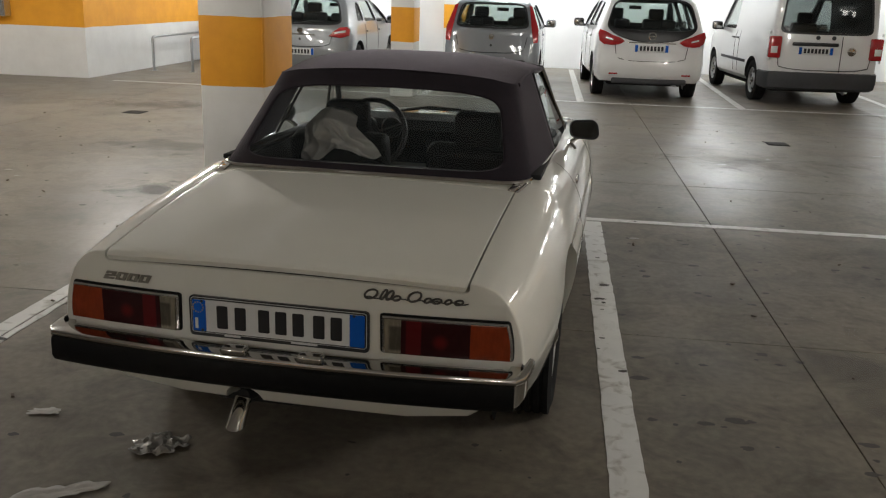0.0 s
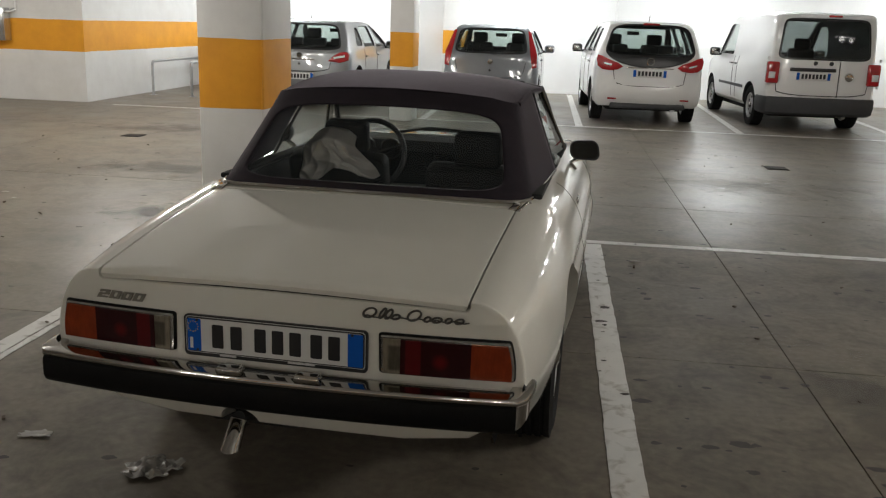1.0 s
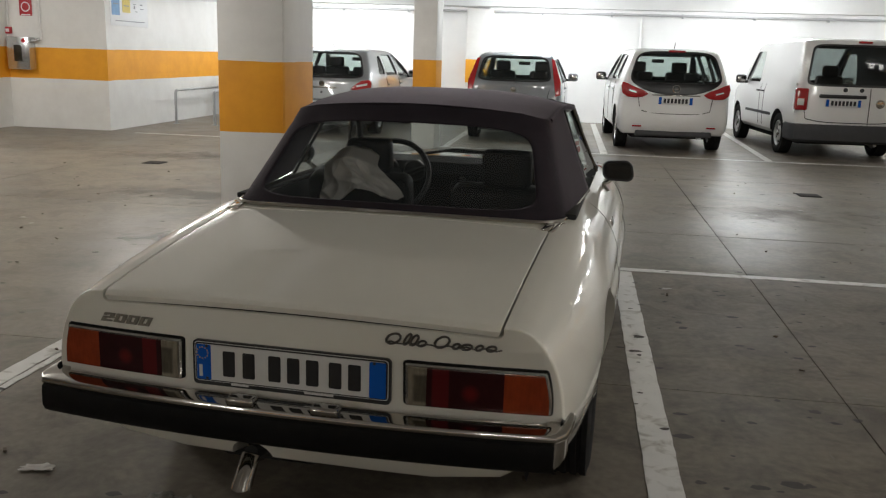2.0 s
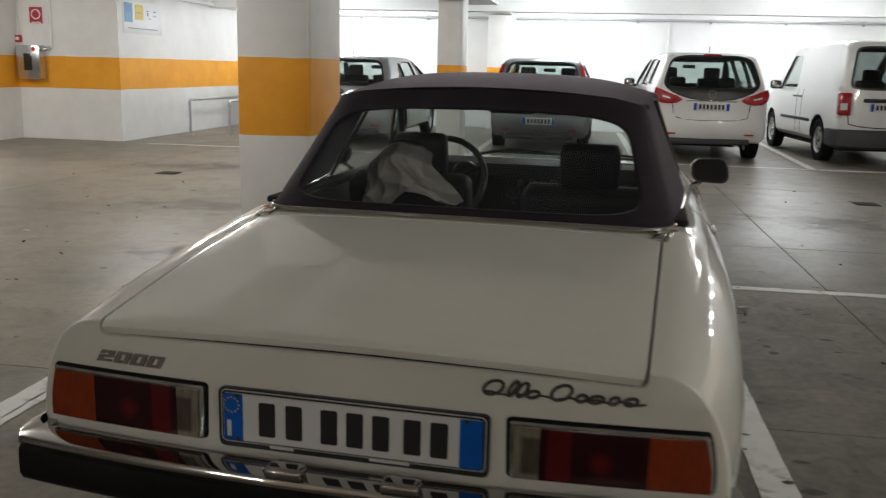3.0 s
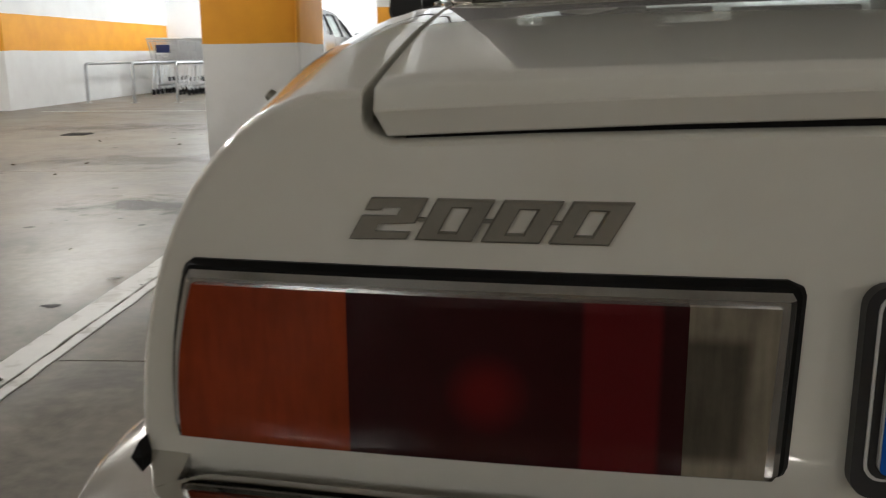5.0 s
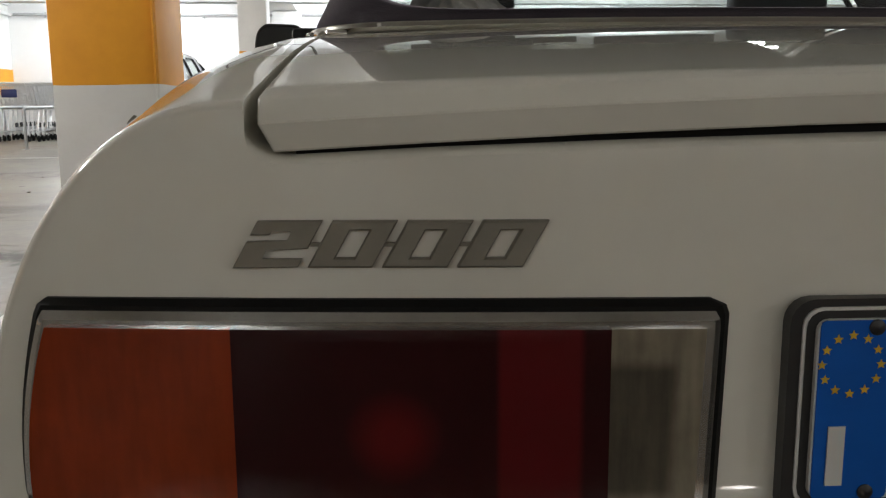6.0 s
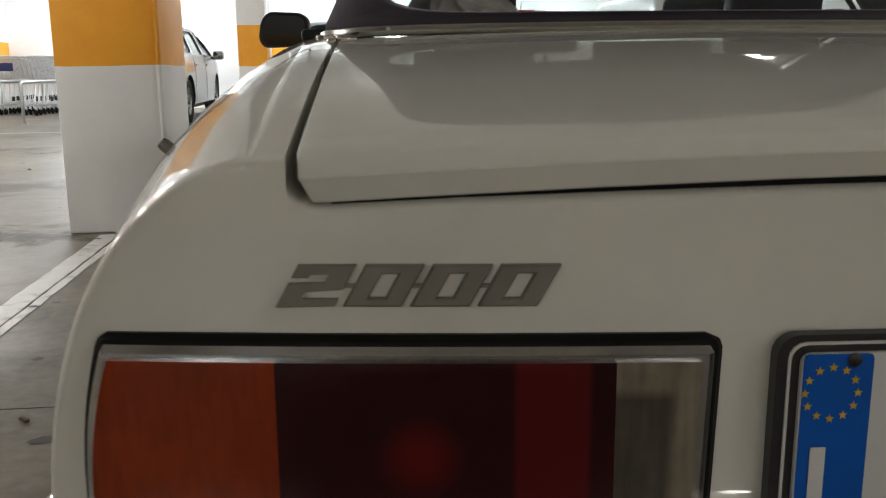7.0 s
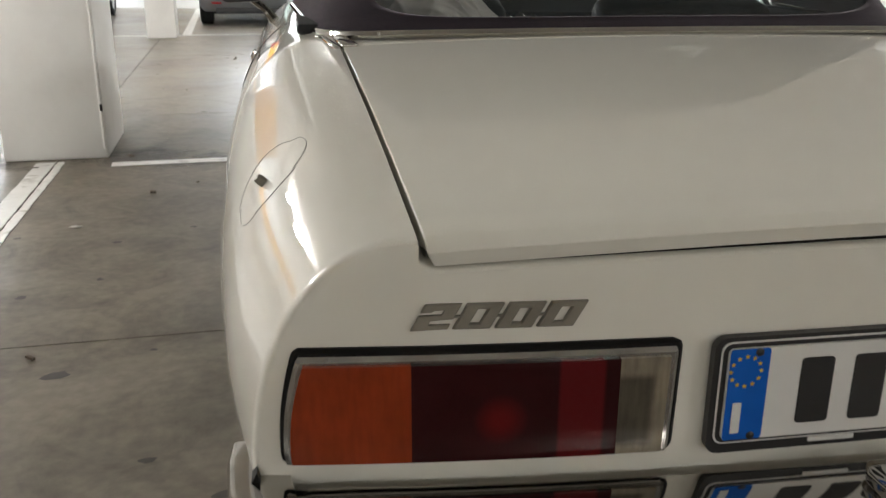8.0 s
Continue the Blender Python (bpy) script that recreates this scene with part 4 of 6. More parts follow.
def outer_of(p):
    """Border of the whole panel, radially matched to a window point."""
    u, v = p
    du, dv = u / 0.640, (v - 0.455) / 0.370
    m = max(abs(du), abs(dv))
    du, dv = du / m, dv / m
    return (du * 1.0, 0.5 + dv * 0.5)


bm = bmesh.new()
rings = []
for t in (0, 0.04, 0.15, 0.3, 0.45, 0.6, 0.72, 0.82, 0.9, 0.96, 1):
    ring = []
    for p in WIN:
        q = outer_of(p)
        ring.append(top_skin(lerp(p[0], q[0], t), lerp(p[1], q[1], t), 0.0015 if t < 0.05 else 0.0))
    rings.append(ring)
sheet(bm, rings, loop_u=True)
soft = part("soft_top", bm, M_CANVAS, car, "dark purple-black canvas soft top, closed", sharp=60)
md = soft.modifiers.new("thick", "SOLIDIFY")
md.thickness, md.offset = 0.004, 1
bm = bmesh.new()
rings = []
for t in (1.015, 0.9, 0.75, 0.6, 0.45, 0.3, 0.15, 0.02):
    rings.append([top_skin(p[0] * t, 0.455 + (p[1] - 0.455) * t, -0.001) for p in WIN])
vs = sheet(bm, rings, loop_u=True)
bm.faces.new(vs[-1])
pane = part("rear_window", bm, M_VINYL, soft, "clear plastic rear window", sharp=80)
pane.visible_shadow = False
# stitched border round the window
bm = bmesh.new()
tube(bm, [top_skin(p[0] * 1.012, 0.455 + (p[1] - 0.455) * 1.012, 0.003) for p in WIN + WIN[:1]], 0.0028, 6, caps=False)
part("window_border", bm, M_CANVAS, soft)

# roof skin from the rear bow to the windscreen header
def roof_pt(c, t):
    """c: -1..1 across, t: 0 rear bow .. 1 header."""
    u = c
    if abs(c) < 0.80:
        bow = top_bow(c)
    else:
        bow = top_bow(math.copysign(0.8, c))
    y = lerp(bow.y, 2.20 - 0.03 * c * c, t)
    hw = lerp(0.503, 0.53, t)
    x = bow.x / 0.503 * hw
    zmid = curve([(0, 1.210), (0.25, 1.239), (0.55, 1.254), (1, 1.222)], t)
    zside = curve([(0, 1.163), (0.25, 1.185), (0.55, 1.197), (1, 1.178)], t)
    f = min(1, abs(x) / hw)
    z = zside + (zmid - zside) * (1 - f ** 3.2)
    if t == 0:
        z = bow.z
    return Vector((x, y, z))


cols = [-0.8 + 1.6 * k / 40 for k in range(41)]
bm = bmesh.new()
rows = [[roof_pt(c, 0) + Vector((0, -0.006, -0.022)) for c in cols], [roof_pt(c, 0) + Vector((0, -0.005, 0.002)) for c in cols]]
for k in range(1, 17):
    rows.append([roof_pt(c, k / 16) + Vector((0, 0, 0.003)) for c in cols])
sheet(bm, rows)
roof = part("roof_panel", bm, M_CANVAS, soft, sharp=50)
md = roof.modifiers.new("thick", "SOLIDIFY")
md.thickness, md.offset = 0.005, -1
# side edge rolls
for s in (-1, 1):
    bm = bmesh.new()
    tube(bm, [roof_pt(s * 0.8, k / 12) + Vector((s * 0.002, 0, -0.006)) for k in range(13)], 0.011, 8)
    part("edge_roll", bm, M_CANVAS, soft)
# chrome strip along the foot
bm = bmesh.new()
tube(bm, [top_base(-1 + 2 * k / 80) + Vector((0, -0.009, 0.008)) for k in range(81)], 0.0072, 8)
part("foot_trim", bm, M_CHROME, car, "thin chrome strip round the foot of the soft top")
# metal catches at the lid's front corners
for s in (-1, 1):
    h = part("lid_catch", boxed((0, 0, 0), (0.030, 0.085, 0.010), 0.004, pose(s * 0.566, 0.888, 0.838, 4, 0, -s * 8)), M_CHROME, car, "chrome catch at the lid corner")
    part("catch_edge", boxed((0, 0, 0), (0.013, 0.13, 0.009), 0.004, pose(s * 0.592, 0.905, 0.836, 4, 0, -s * 10), 3), M_CHROME, h)
    part("catch_knob", boxed((0, 0, 0), (0.009, 0.012, 0.009), 0.003, pose(s * 0.612, 0.975, 0.840, 0, 0, 20)), M_CHROME, h)

# ---- windscreen, doors, mirrors ----
def screen_pt(c, t):
    lo = Vector((c * 0.62, 2.66 - 0.10 * c * c, 0.845))
    hi = Vector((c * 0.53, 2.20 - 0.03 * c * c, 1.175 + 0.04 * (1 - c * c)))
    return lo.lerp(hi, t)


bm = bmesh.new()
sheet(bm, [[screen_pt(-1 + 2 * k / 16, t / 6) for k in range(17)] for t in range(7)])
ws = part("windscreen", bm, M_GLASS, car, "clear windscreen")
ws.visible_shadow = False
bm = bmesh.new()
loop = [screen_pt(-1, k / 8) for k in range(9)] + [screen_pt(-1 + 2 * k / 16, 1) for k in range(1, 16)] + [screen_pt(1, 1 - k / 8) for k in range(9)]
tube(bm, loop, 0.016, 8)
part("windscreen_frame", bm, M_BLACKPL, ws, "dark windscreen frame")
bm = bmesh.new()
tube(bm, [screen_pt(-1 + 2 * k / 16, 0) for k in range(17)], 0.012, 8)
part("scuttle_seal", bm, M_RUBBER, ws)
for x in (-0.30, 0.18):
    bm = bmesh.new()
    p = screen_pt(x / 0.62, 0.02)
    q = screen_pt((x + 0.36) / 0.62, 0.10)
    tube(bm, [p + Vector((0, 0.05, 0.01)), p.lerp(q, 0.5) + Vector((0, 0.03, 0.03)), q + Vector((0, 0.02, 0.012))], [0.009, 0.007, 0.004], 6)
    tube(bm, [q + Vector((-0.22, 0.026, 0.004)), q + Vector((0.08, 0.022, 0.004))], 0.006, 6)
    part("wiper", bm, M_BLACKPL, ws, "black wiper arm and blade")
bm = bmesh.new()
tube(bm, [(-0.05, 2.20, 1.195), (-0.05, 2.215, 1.15)], 0.007, 6)
rv = part("rear_view_mirror", bm, M_BLACKPL, car, "black interior mirror on a short stalk")
part("mirror_head", boxed((-0.05, 2.22, 1.118), (0.20, 0.03, 0.062), 0.014, seg=3), M_BLACKPL, rv)
for s in (-1, 1):
    v = part("sun_visor", boxed((s * 0.27, 2.17, 1.150 if s > 0 else 1.160), (0.36, 0.02, 0.12), 0.012), M_SEAT, car, "black folded sun visor")

for s in (-1, 1):
    # side glass with its frame
    bm = bmesh.new()
    pts = [Vector((s * 0.655, 1.66, 0.855)), Vector((s * 0.655, 2.52, 0.855)), Vector((s * 0.530, 2.20, 1.165)), Vector((s * 0.520, 1.83, 1.175))]
    bm.faces.new([bm.verts.new(p) for p in pts])
    g = part("side_window", bm, M_GLASS, car, "raised side window", flat=True)
    g.visible_shadow = False
    bm = bmesh.new()
    tube(bm, bent([pts[0], pts[3], pts[2]], 0.03), 0.007, 6)
    part("window_channel", bm, M_BLACKPL, g)
    bm = bmesh.new()
    tube(bm, [Vector((s * 0.652, 2.40, 0.855)), Vector((s * 0.533, 2.14, 1.172))], 0.009, 6)
    part("quarter_post", bm, M_CHROME, g, "chrome quarter light post")
    # door shut lines and handle
    for yd in (1.52, 2.62):
        bm = bmesh.new()
        sec = half_section(yd)
        line = [bend(s * (x + 0.0005), yd + 0.03 * (z - 0.5), z) for x, z in sec if x > curve(WIDTH, yd) - 0.16 and 0.24 < z < 0.83]
        tube(bm, line, 0.0012, 5)
        part("door_gap", bm, M_RUBBER, car, "dark door shut line")
    hx = min((p for p in half_section(1.66) if p[0] > 0.6), key=lambda p: abs(p[1] - 0.735))[0]
    hd = part("door_handle", boxed((s * (hx - 0.001), 1.66, 0.735), (0.012, 0.135, 0.026), 0.005, seg=3), M_CHROME, car, "flush chrome door handle")
    part("handle_recess", boxed((s * (hx + 0.003), 1.66, 0.735), (0.008, 0.075, 0.016), 0.003), M_BLACKPL, hd)
    # door mirror
    cx = -0.80 if s < 0 else 0.76
    bm = bmesh.new()
    rows = []
    for k, (yy, f) in enumerate(((-0.032, 0.90), (-0.034, 0.97), (-0.028, 1.0), (0.0, 0.98), (0.03, 0.86), (0.055, 0.58), (0.066, 0.22))):
        rows.append([Vector((x * f, yy + 0.02 * s * 0, z * f)) for x, z in [(x * (1 - 0.10 * (z / 0.05) * 0.5) - s * 0.10 * z, z * (1 + s * x * 0.9)) for x, z in rounded(0.142, 0.096, 0.036, 6)]])
    vs = sheet(bm, rows, loop_u=True)
    bm.faces.new(vs[-1])
    bm.faces.new(vs[0])
    bmesh.ops.transform(bm, matrix=pose(cx, 2.12, 0.898, 0, 0, 8 * s), verts=bm.verts)
    dm = part("door_mirror", bm, M_BLACKPL, car, "black door mirror on a short stalk")
    # near-black glass colour paints in the dark surroundings it would reflect
    part("mirror_glass", prism(bmesh.new(), [(x * (1 - 0.05 * z / 0.05) - s * 0.10 * z, z * (1 + s * x * 0.9)) for x, z in rounded(0.122, 0.078, 0.028, 6)], 0.002, pose(cx, 2.12, 0.898, 0, 0, 8 * s) @ pose(0, -0.0335, 0)), material("mirror_glass", (0.012, 0.013, 0.013), 0.06, 0.0, spec=0.6), dm)
    bm = bmesh.new()
    tube(bm, [(cx - s * 0.01, 2.14, 0.865), (cx - s * 0.06, 2.15, 0.825), (s * 0.715, 2.15, 0.79)], [0.012, 0.011, 0.018], 8)
    part("mirror_stalk", bm, M_CHROME, dm, "chrome mirror stalk")

# round fuel flap with its lock knob on the tail fin
def flank(y, d):
    """A place on the left fin: d metres along the section from its middle, upwards positive."""
    sec = [p for p in half_section(y) if p[1] > 0.5 and p[0] > lid_half(y)]
    pts = [bend(-x, y, z) for x, z in sec]
    run = [0.0]
    for a, b in zip(pts, pts[1:]):
        run.append(run[-1] + (b - a).length)
    mid = min(range(len(pts)), key=lambda i: abs(pts[i].z - 0.708))
    t = run[mid] + d
    for i in range(len(pts) - 1):
        if run[i] <= t <= run[i + 1]:
            return pts[i].lerp(pts[i + 1], (t - run[i]) / max(1e-6, run[i + 1] - run[i]))
    return pts[-1] if t > run[-1] else pts[0]


bm = bmesh.new()
tube(bm, [flank(0.350 + 0.078 * math.cos(a), 0.022 + 0.066 * math.sin(a)) for a in [2 * math.pi * k / 48 for k in range(49)]], 0.0008, 5, caps=False)
flap = part("fuel_flap", bm, material("flap_seam", (0.36, 0.35, 0.32), 0.6), car, "round fuel flap seam on the fender")
c0 = flank(0.338, 0.016)
nn = Vector((-0.75, -0.1, 0.66)).normalized()
q = nn.to_track_quat("Z", "Y").to_matrix().to_4x4()
part("flap_lock", lathe(bmesh.new(), [(0.0062, -0.004), (0.0062, 0.008), (0.005, 0.0115), (0.0001, 0.012)], 16, Matrix.Translation(c0) @ q), M_BADGE, flap, "small grey lock knob")

# ---- roadster: wheels, exhaust, inside ----
def wheel(parent, x, y, r, w, side, hub=None, rim_r=None, holes=8, rim_mat=None):
    """Tyre with tread grooves, rim with holes, hub cap; side = 1: face towards +x."""
    rim_r = rim_r or r * 0.62
    rim_mat = rim_mat or M_RIM
    m = pose(x, y, r, 0, 90 * side, 0)
    h = w / 2
    prof = [(rim_r, -h * 0.8), (rim_r + 0.02, -h * 0.95), (r * 0.86, -h), (r * 0.96, -h * 0.88)]
    for k in range(5):
        z = lerp(-h * 0.78, h * 0.78, k / 4)
        prof += [(r, z - h * 0.1), (r, z + h * 0.1), (r - 0.006, z + h * 0.12), (r - 0.006, z + h * 0.22)]
    prof = prof[:-2] + [(r * 0.96, h * 0.88), (r * 0.86, h), (rim_r + 0.02, h * 0.95), (rim_r, h * 0.8)]
    tyre = part("wheel", lathe(bmesh.new(), prof, 44, m, closed=True), M_TYRE, parent, "black tyre on a silver rim")
    rp = [(rim_r + 0.004, -h * 0.8), (rim_r + 0.006, h * 0.84), (rim_r - 0.006, h * 0.86), (rim_r - 0.015, h * 0.6), (rim_r * 0.72, h * 0.5), (rim_r * 0.5, h * 0.62), (rim_r * 0.3, h * 0.66), (0.001, h * 0.7)]
    rim = part("rim", lathe(bmesh.new(), rp, 40, m), rim_mat, tyre, "pressed silver rim")
    for k in range(holes):
        bm = bmesh.new()
        a = 2 * math.pi * k / holes
        c = m @ pose(rim_r * 0.68 * math.cos(a), rim_r * 0.68 * math.sin(a), h * 0.515, 0, 0, math.degrees(a))
        lathe(bm, [(0.0001, 0), (rim_r * 0.12, 0), (rim_r * 0.12, 0.008), (0.0001, 0.008)], 12, c)
        part("rim_hole", bm, M_UNDER, rim)
    part("hub_cap", lathe(bmesh.new(), [(rim_r * 0.26, 0), (rim_r * 0.24, 0.02), (rim_r * 0.1, 0.03), (0.0001, 0.032)], 20, m @ pose(0, 0, h * 0.66)), M_CHROME, rim)
    return tyre


for yy, tr in ((AXLE_R, 0.678), (AXLE_F, 0.68)):
    for s in (-1, 1):
        wheel(car, s * tr, yy, WHEEL_R, 0.17, s)
        bm = bmesh.new()
        lathe(bm, [(0.343, -0.16), (0.343, -0.01)], 40, pose(s * 0.72, yy, 0.30, 0, 90 * s, 0))
        bmesh.ops.delete(bm, geom=[f for f in bm.faces if (len(f.verts) > 10 and abs(f.calc_center_median().x) > 0.65) or f.calc_center_median().z < 0.24], context="FACES")
        part("wheel_well", bm, M_UNDER, car, "dark wheel well")
part("underbody", boxed((0, 2.05, 0.29), (1.0, 3.3, 0.14), 0.03), M_UNDER, car, "dark underbody")

# solid black block set in the cutout in place of its inner shade
part("exhaust_shade", boxed((-0.15, 0.30, 0.30), (0.30, 0.22, 0.17), 0.02), M_UNDER, car, "black block for the shade round the exhaust")
# tail pipe with a slash-cut end
bm = bmesh.new()
tube(bm, [(-0.15, 0.55, 0.25), (-0.15, 0.20, 0.262), (-0.148, 0.07, 0.298)], 0.021, 14)
pipe = part("exhaust", bm, M_UNDER, car, "exhaust with a bright chrome tail pipe")
bm = bmesh.new()
d = Vector((-0.011, -0.050, -0.088))
rows = []
a0 = Vector((-0.147, 0.070, 0.296))
dn = d.normalized()
sx = Vector((1, 0, 0)) - dn * dn.x
sx.normalize()
sz = dn.cross(sx)
for rr, k, slash in ((0.024, 0.0, 0), (0.026, 0.04, 0), (0.027, 0.7, 0.5), (0.0285, 0.85, 1), (0.0245, 0.83, 1), (0.022, 0.3, 0), (0.0005, 0.25, 0)):
    rows.append([a0 + d * k + rr * (math.cos(t) * sx + math.sin(t) * sz) + d * (0.22 * slash * math.sin(t)) for t in [2 * math.pi * j / 24 for j in range(24)]])
sheet(bm, rows, loop_u=True)
part("tail_pipe", bm, M_CHROME, pipe, "bright chrome tail pipe")

# inside: tub, seats, wheel, dashboard
part("cabin_floor", boxed((0, 1.86, 0.29), (1.20, 1.58, 0.03)), M_SEAT, car, "black carpet", flat=True)
part("rear_shelf", boxed((0, 1.19, 0.62), (1.16, 0.22, 0.40), 0.04), M_SEAT, car, "black shelf behind the seats")
for s in (-1, 1):
    part("door_card", boxed((s * 0.602, 1.86, 0.57), (0.014, 1.56, 0.53), 0.006), M_SEAT, car, "black door trim")
    part("door_cap", boxed((s * 0.622, 1.86, 0.848), (0.055, 1.60, 0.022), 0.008), M_SEAT, car, "black padded door top")


def cushion(bm, c, sz, m=None, bulge=0.02):
    box(bm, c, sz, min(sz) * 0.3, m, 4)
    return bm


for s in (-1, 1):
    x = s * 0.335
    sy = 0.13 if s < 0 else 0.0
    st = part("seat", cushion(bmesh.new(), (x, 1.86 + sy, 0.42), (0.48, 0.52, 0.16)), M_SEAT, car, "black leatherette bucket seat")
    part("backrest", cushion(bmesh.new(), (0, 0, 0), (0.46, 0.13, 0.46), pose(x, 1.56 + sy, 0.655, 14)), M_SEAT, st)
    part("headrest", cushion(bmesh.new(), (0, 0, 0), (0.20, 0.085, 0.15), pose(x + (0.03 if s < 0 else 0.0), 1.475 + sy * 1.6, 0.955, 10)), M_SEAT, st)
    for q in (-0.06, 0.06):
        part("headrest_stem", tube(bmesh.new(), [(x + q, 1.49 + sy, 0.88), (x + q, 1.475 + sy, 0.96)], 0.006, 6), M_CHROME, st)
# pale cloth hanging over the driver's seat
bm = bmesh.new()
rows = []
NU, NV = 70, 50
for j in range(NV + 1):
    v = j / NV
    row = []
    for i in range(NU + 1):
        u = i / NU
        xl = -0.462 + 0.022 * max(0.0, 0.25 - v) * 4 - 0.02 * v
        xr = lerp(-0.248, -0.105, v ** 1.3)
        x = lerp(xl, xr, u)
        drape = 0.5 - 0.5 * math.cos(math.pi * min(1, v * 4))
        ridge = abs(math.sin(5.2 * u + 3.1 * v + 0.5)) ** 0.7
        fold = 0.040 * ridge * (0.15 + v) + 0.028 * abs(math.sin(9.0 * u - 6.5 * v + 1.3)) * v + 0.014 * math.sin(v * 11 + u * 7) * v
        fold += 0.016 * abs(math.sin(15 * u + 5 * v + 1.6 * math.sin(6 * v))) ** 0.6 * min(1, 2.5 * v) + 0.010 * abs(math.sin(13 * v - 7 * u)) * v
        y = 1.565 - 0.085 * drape - 0.07 * v + fold + 0.06 * (u - 0.5) ** 2 * 4
        z = 1.003 - 0.02 * abs(u - 0.45) * 2 - (0.212 + 0.025 * math.sin(u * 9)) * v + 0.05 * u * v - 0.05 * max(0, abs(u - 0.5) * 2 - 0.6) * (1 - v)
        if v == 0:
            y += 0.05
        row.append(Vector((x, y, z)))
    rows.append(row)
sheet(bm, rows)
drape_ob = part("draped_cloth", bm, M_CLOTH, car, "pale crumpled cloth over the seat back", sharp=80)
md = drape_ob.modifiers.new("thick", "SOLIDIFY")
md.thickness = 0.003
bm = bmesh.new()
prof = [(2.50, 0.60), (2.42, 0.70), (2.38, 0.80), (2.42, 0.852), (2.62, 0.862), (2.66, 0.80), (2.66, 0.60)]
sheet(bm, [[Vector((x, y + 0.03 * (x / 0.6) ** 2, z - 0.008 * (x / 0.6) ** 2)) for y, z in prof] for x in [-0.60 + 1.2 * k / 12 for k in range(13)]])
dash = part("dashboard", bm, M_SEAT, car, "black dashboard with round dials")
for x, z, r in ((-0.42, 0.805, 0.058), (-0.28, 0.805, 0.058), (-0.06, 0.73, 0.032), (0.02, 0.73, 0.032), (0.10, 0.73, 0.032)):
    part("dial", lathe(bmesh.new(), [(r, 0), (r, 0.02), (r * 0.9, 0.024), (r * 0.88, 0.015), (0.0001, 0.015)], 24, pose(x, 2.40 if r > 0.04 else 2.415, z, 90)), M_BLACKPL, dash, "round dial")
for x in (-0.05, 0.0, 0.05, 0.10):
    part("switch", lathe(bmesh.new(), [(0.008, 0), (0.007, 0.018), (0.0001, 0.02)], 10, pose(x, 2.40, 0.68, 90)), M_CHROME, dash, "small bright knob")
for k, x in enumerate((-0.02, 0.03, 0.075, 0.12, 0.165)):
    part("dial_rim", lathe(bmesh.new(), [(0.019, 0), (0.019, 0.006), (0.016, 0.008), (0.015, 0.003), (0.0001, 0.003)], 20, pose(x, 2.378, 0.775 + 0.006 * (k % 2), 90)), M_CHROME, dash, "small chrome-rimmed gauge")
sm = pose(-0.320, 2.13, 0.808, 68)
bm = bmesh.new()
ringp = [sm @ Vector((0.178 * math.cos(2 * math.pi * k / 40), 0.178 * math.sin(2 * math.pi * k / 40), 0)) for k in range(41)]
tube(bm, ringp, 0.014, 8, caps=False)
sw = part("steering_wheel", bm, M_BLACKPL, car, "black three-spoke steering wheel")
for a in (20, 160, 270):
    bm = bmesh.new()
    ra = radians(a)
    tube(bm, [sm @ Vector((0.03 * math.cos(ra), 0.03 * math.sin(ra), -0.03)), sm @ Vector((0.173 * math.cos(ra), 0.173 * math.sin(ra), 0))], [0.016, 0.010], 6)
    part("spoke", bm, M_BLACKPL, sw)
part("hub", lathe(bmesh.new(), [(0.045, -0.05), (0.045, -0.02), (0.03, -0.01), (0.0001, -0.008)], 20, sm), M_BLACKPL, sw)

# ---- parked cars ----
M_WHITE = material("white_car_paint", (0.76, 0.76, 0.75), 0.3, coat=1.0, coat_rough=0.04, vary=0.03, scale=2)
M_SILVER = material("silver_car_paint", (0.23, 0.24, 0.25), 0.42, 0.3, coat=1.0, coat_rough=0.04, vary=0.06, scale=3)
M_GREY = material("grey_car_paint", (0.20, 0.215, 0.235), 0.42, 0.3, coat=1.0, coat_rough=0.04, vary=0.06, scale=3)
M_GREYPL = material("dark_grey_bumper", (0.05, 0.052, 0.055), 0.6, vary=0.2, scale=8, bump=0.1)
M_GLOSSBLACK = material("gloss_black", (0.012, 0.012, 0.013), 0.3, vary=0.1, scale=9)
M_LAMP = material("red_tail_lens", (0.42, 0.012, 0.016), 0.12, coat=0.6, vary=0.2, scale=12)


def patch(bm, a, b, c, d, nu=6, nv=4, bulge=0.0):
    """Net over four corners (a-b lower edge, d-c upper edge), bulged along its normal."""
    a, b, c, d = (Vector(p) for p in (a, b, c, d))
    nrm = (b - a).cross(d - a).normalized()
    rows = []
    for j in range(nv + 1):
        v = j / nv
        row = []
        for i in range(nu + 1):
            u = i / nu
            p = a.lerp(b, u).lerp(d.lerp(c, u), v)
            row.append(p + nrm * bulge * 4 * u * (1 - u))
        rows.append(row)
    sheet(bm, rows)
    return bm


def solid(bm, near, far):
    """Closed solid between two matching outlines."""
    vs = sheet(bm, [near, far], loop_u=True)
    bm.faces.new(vs[0][::-1])
    bm.faces.new(vs[1])
    return bm


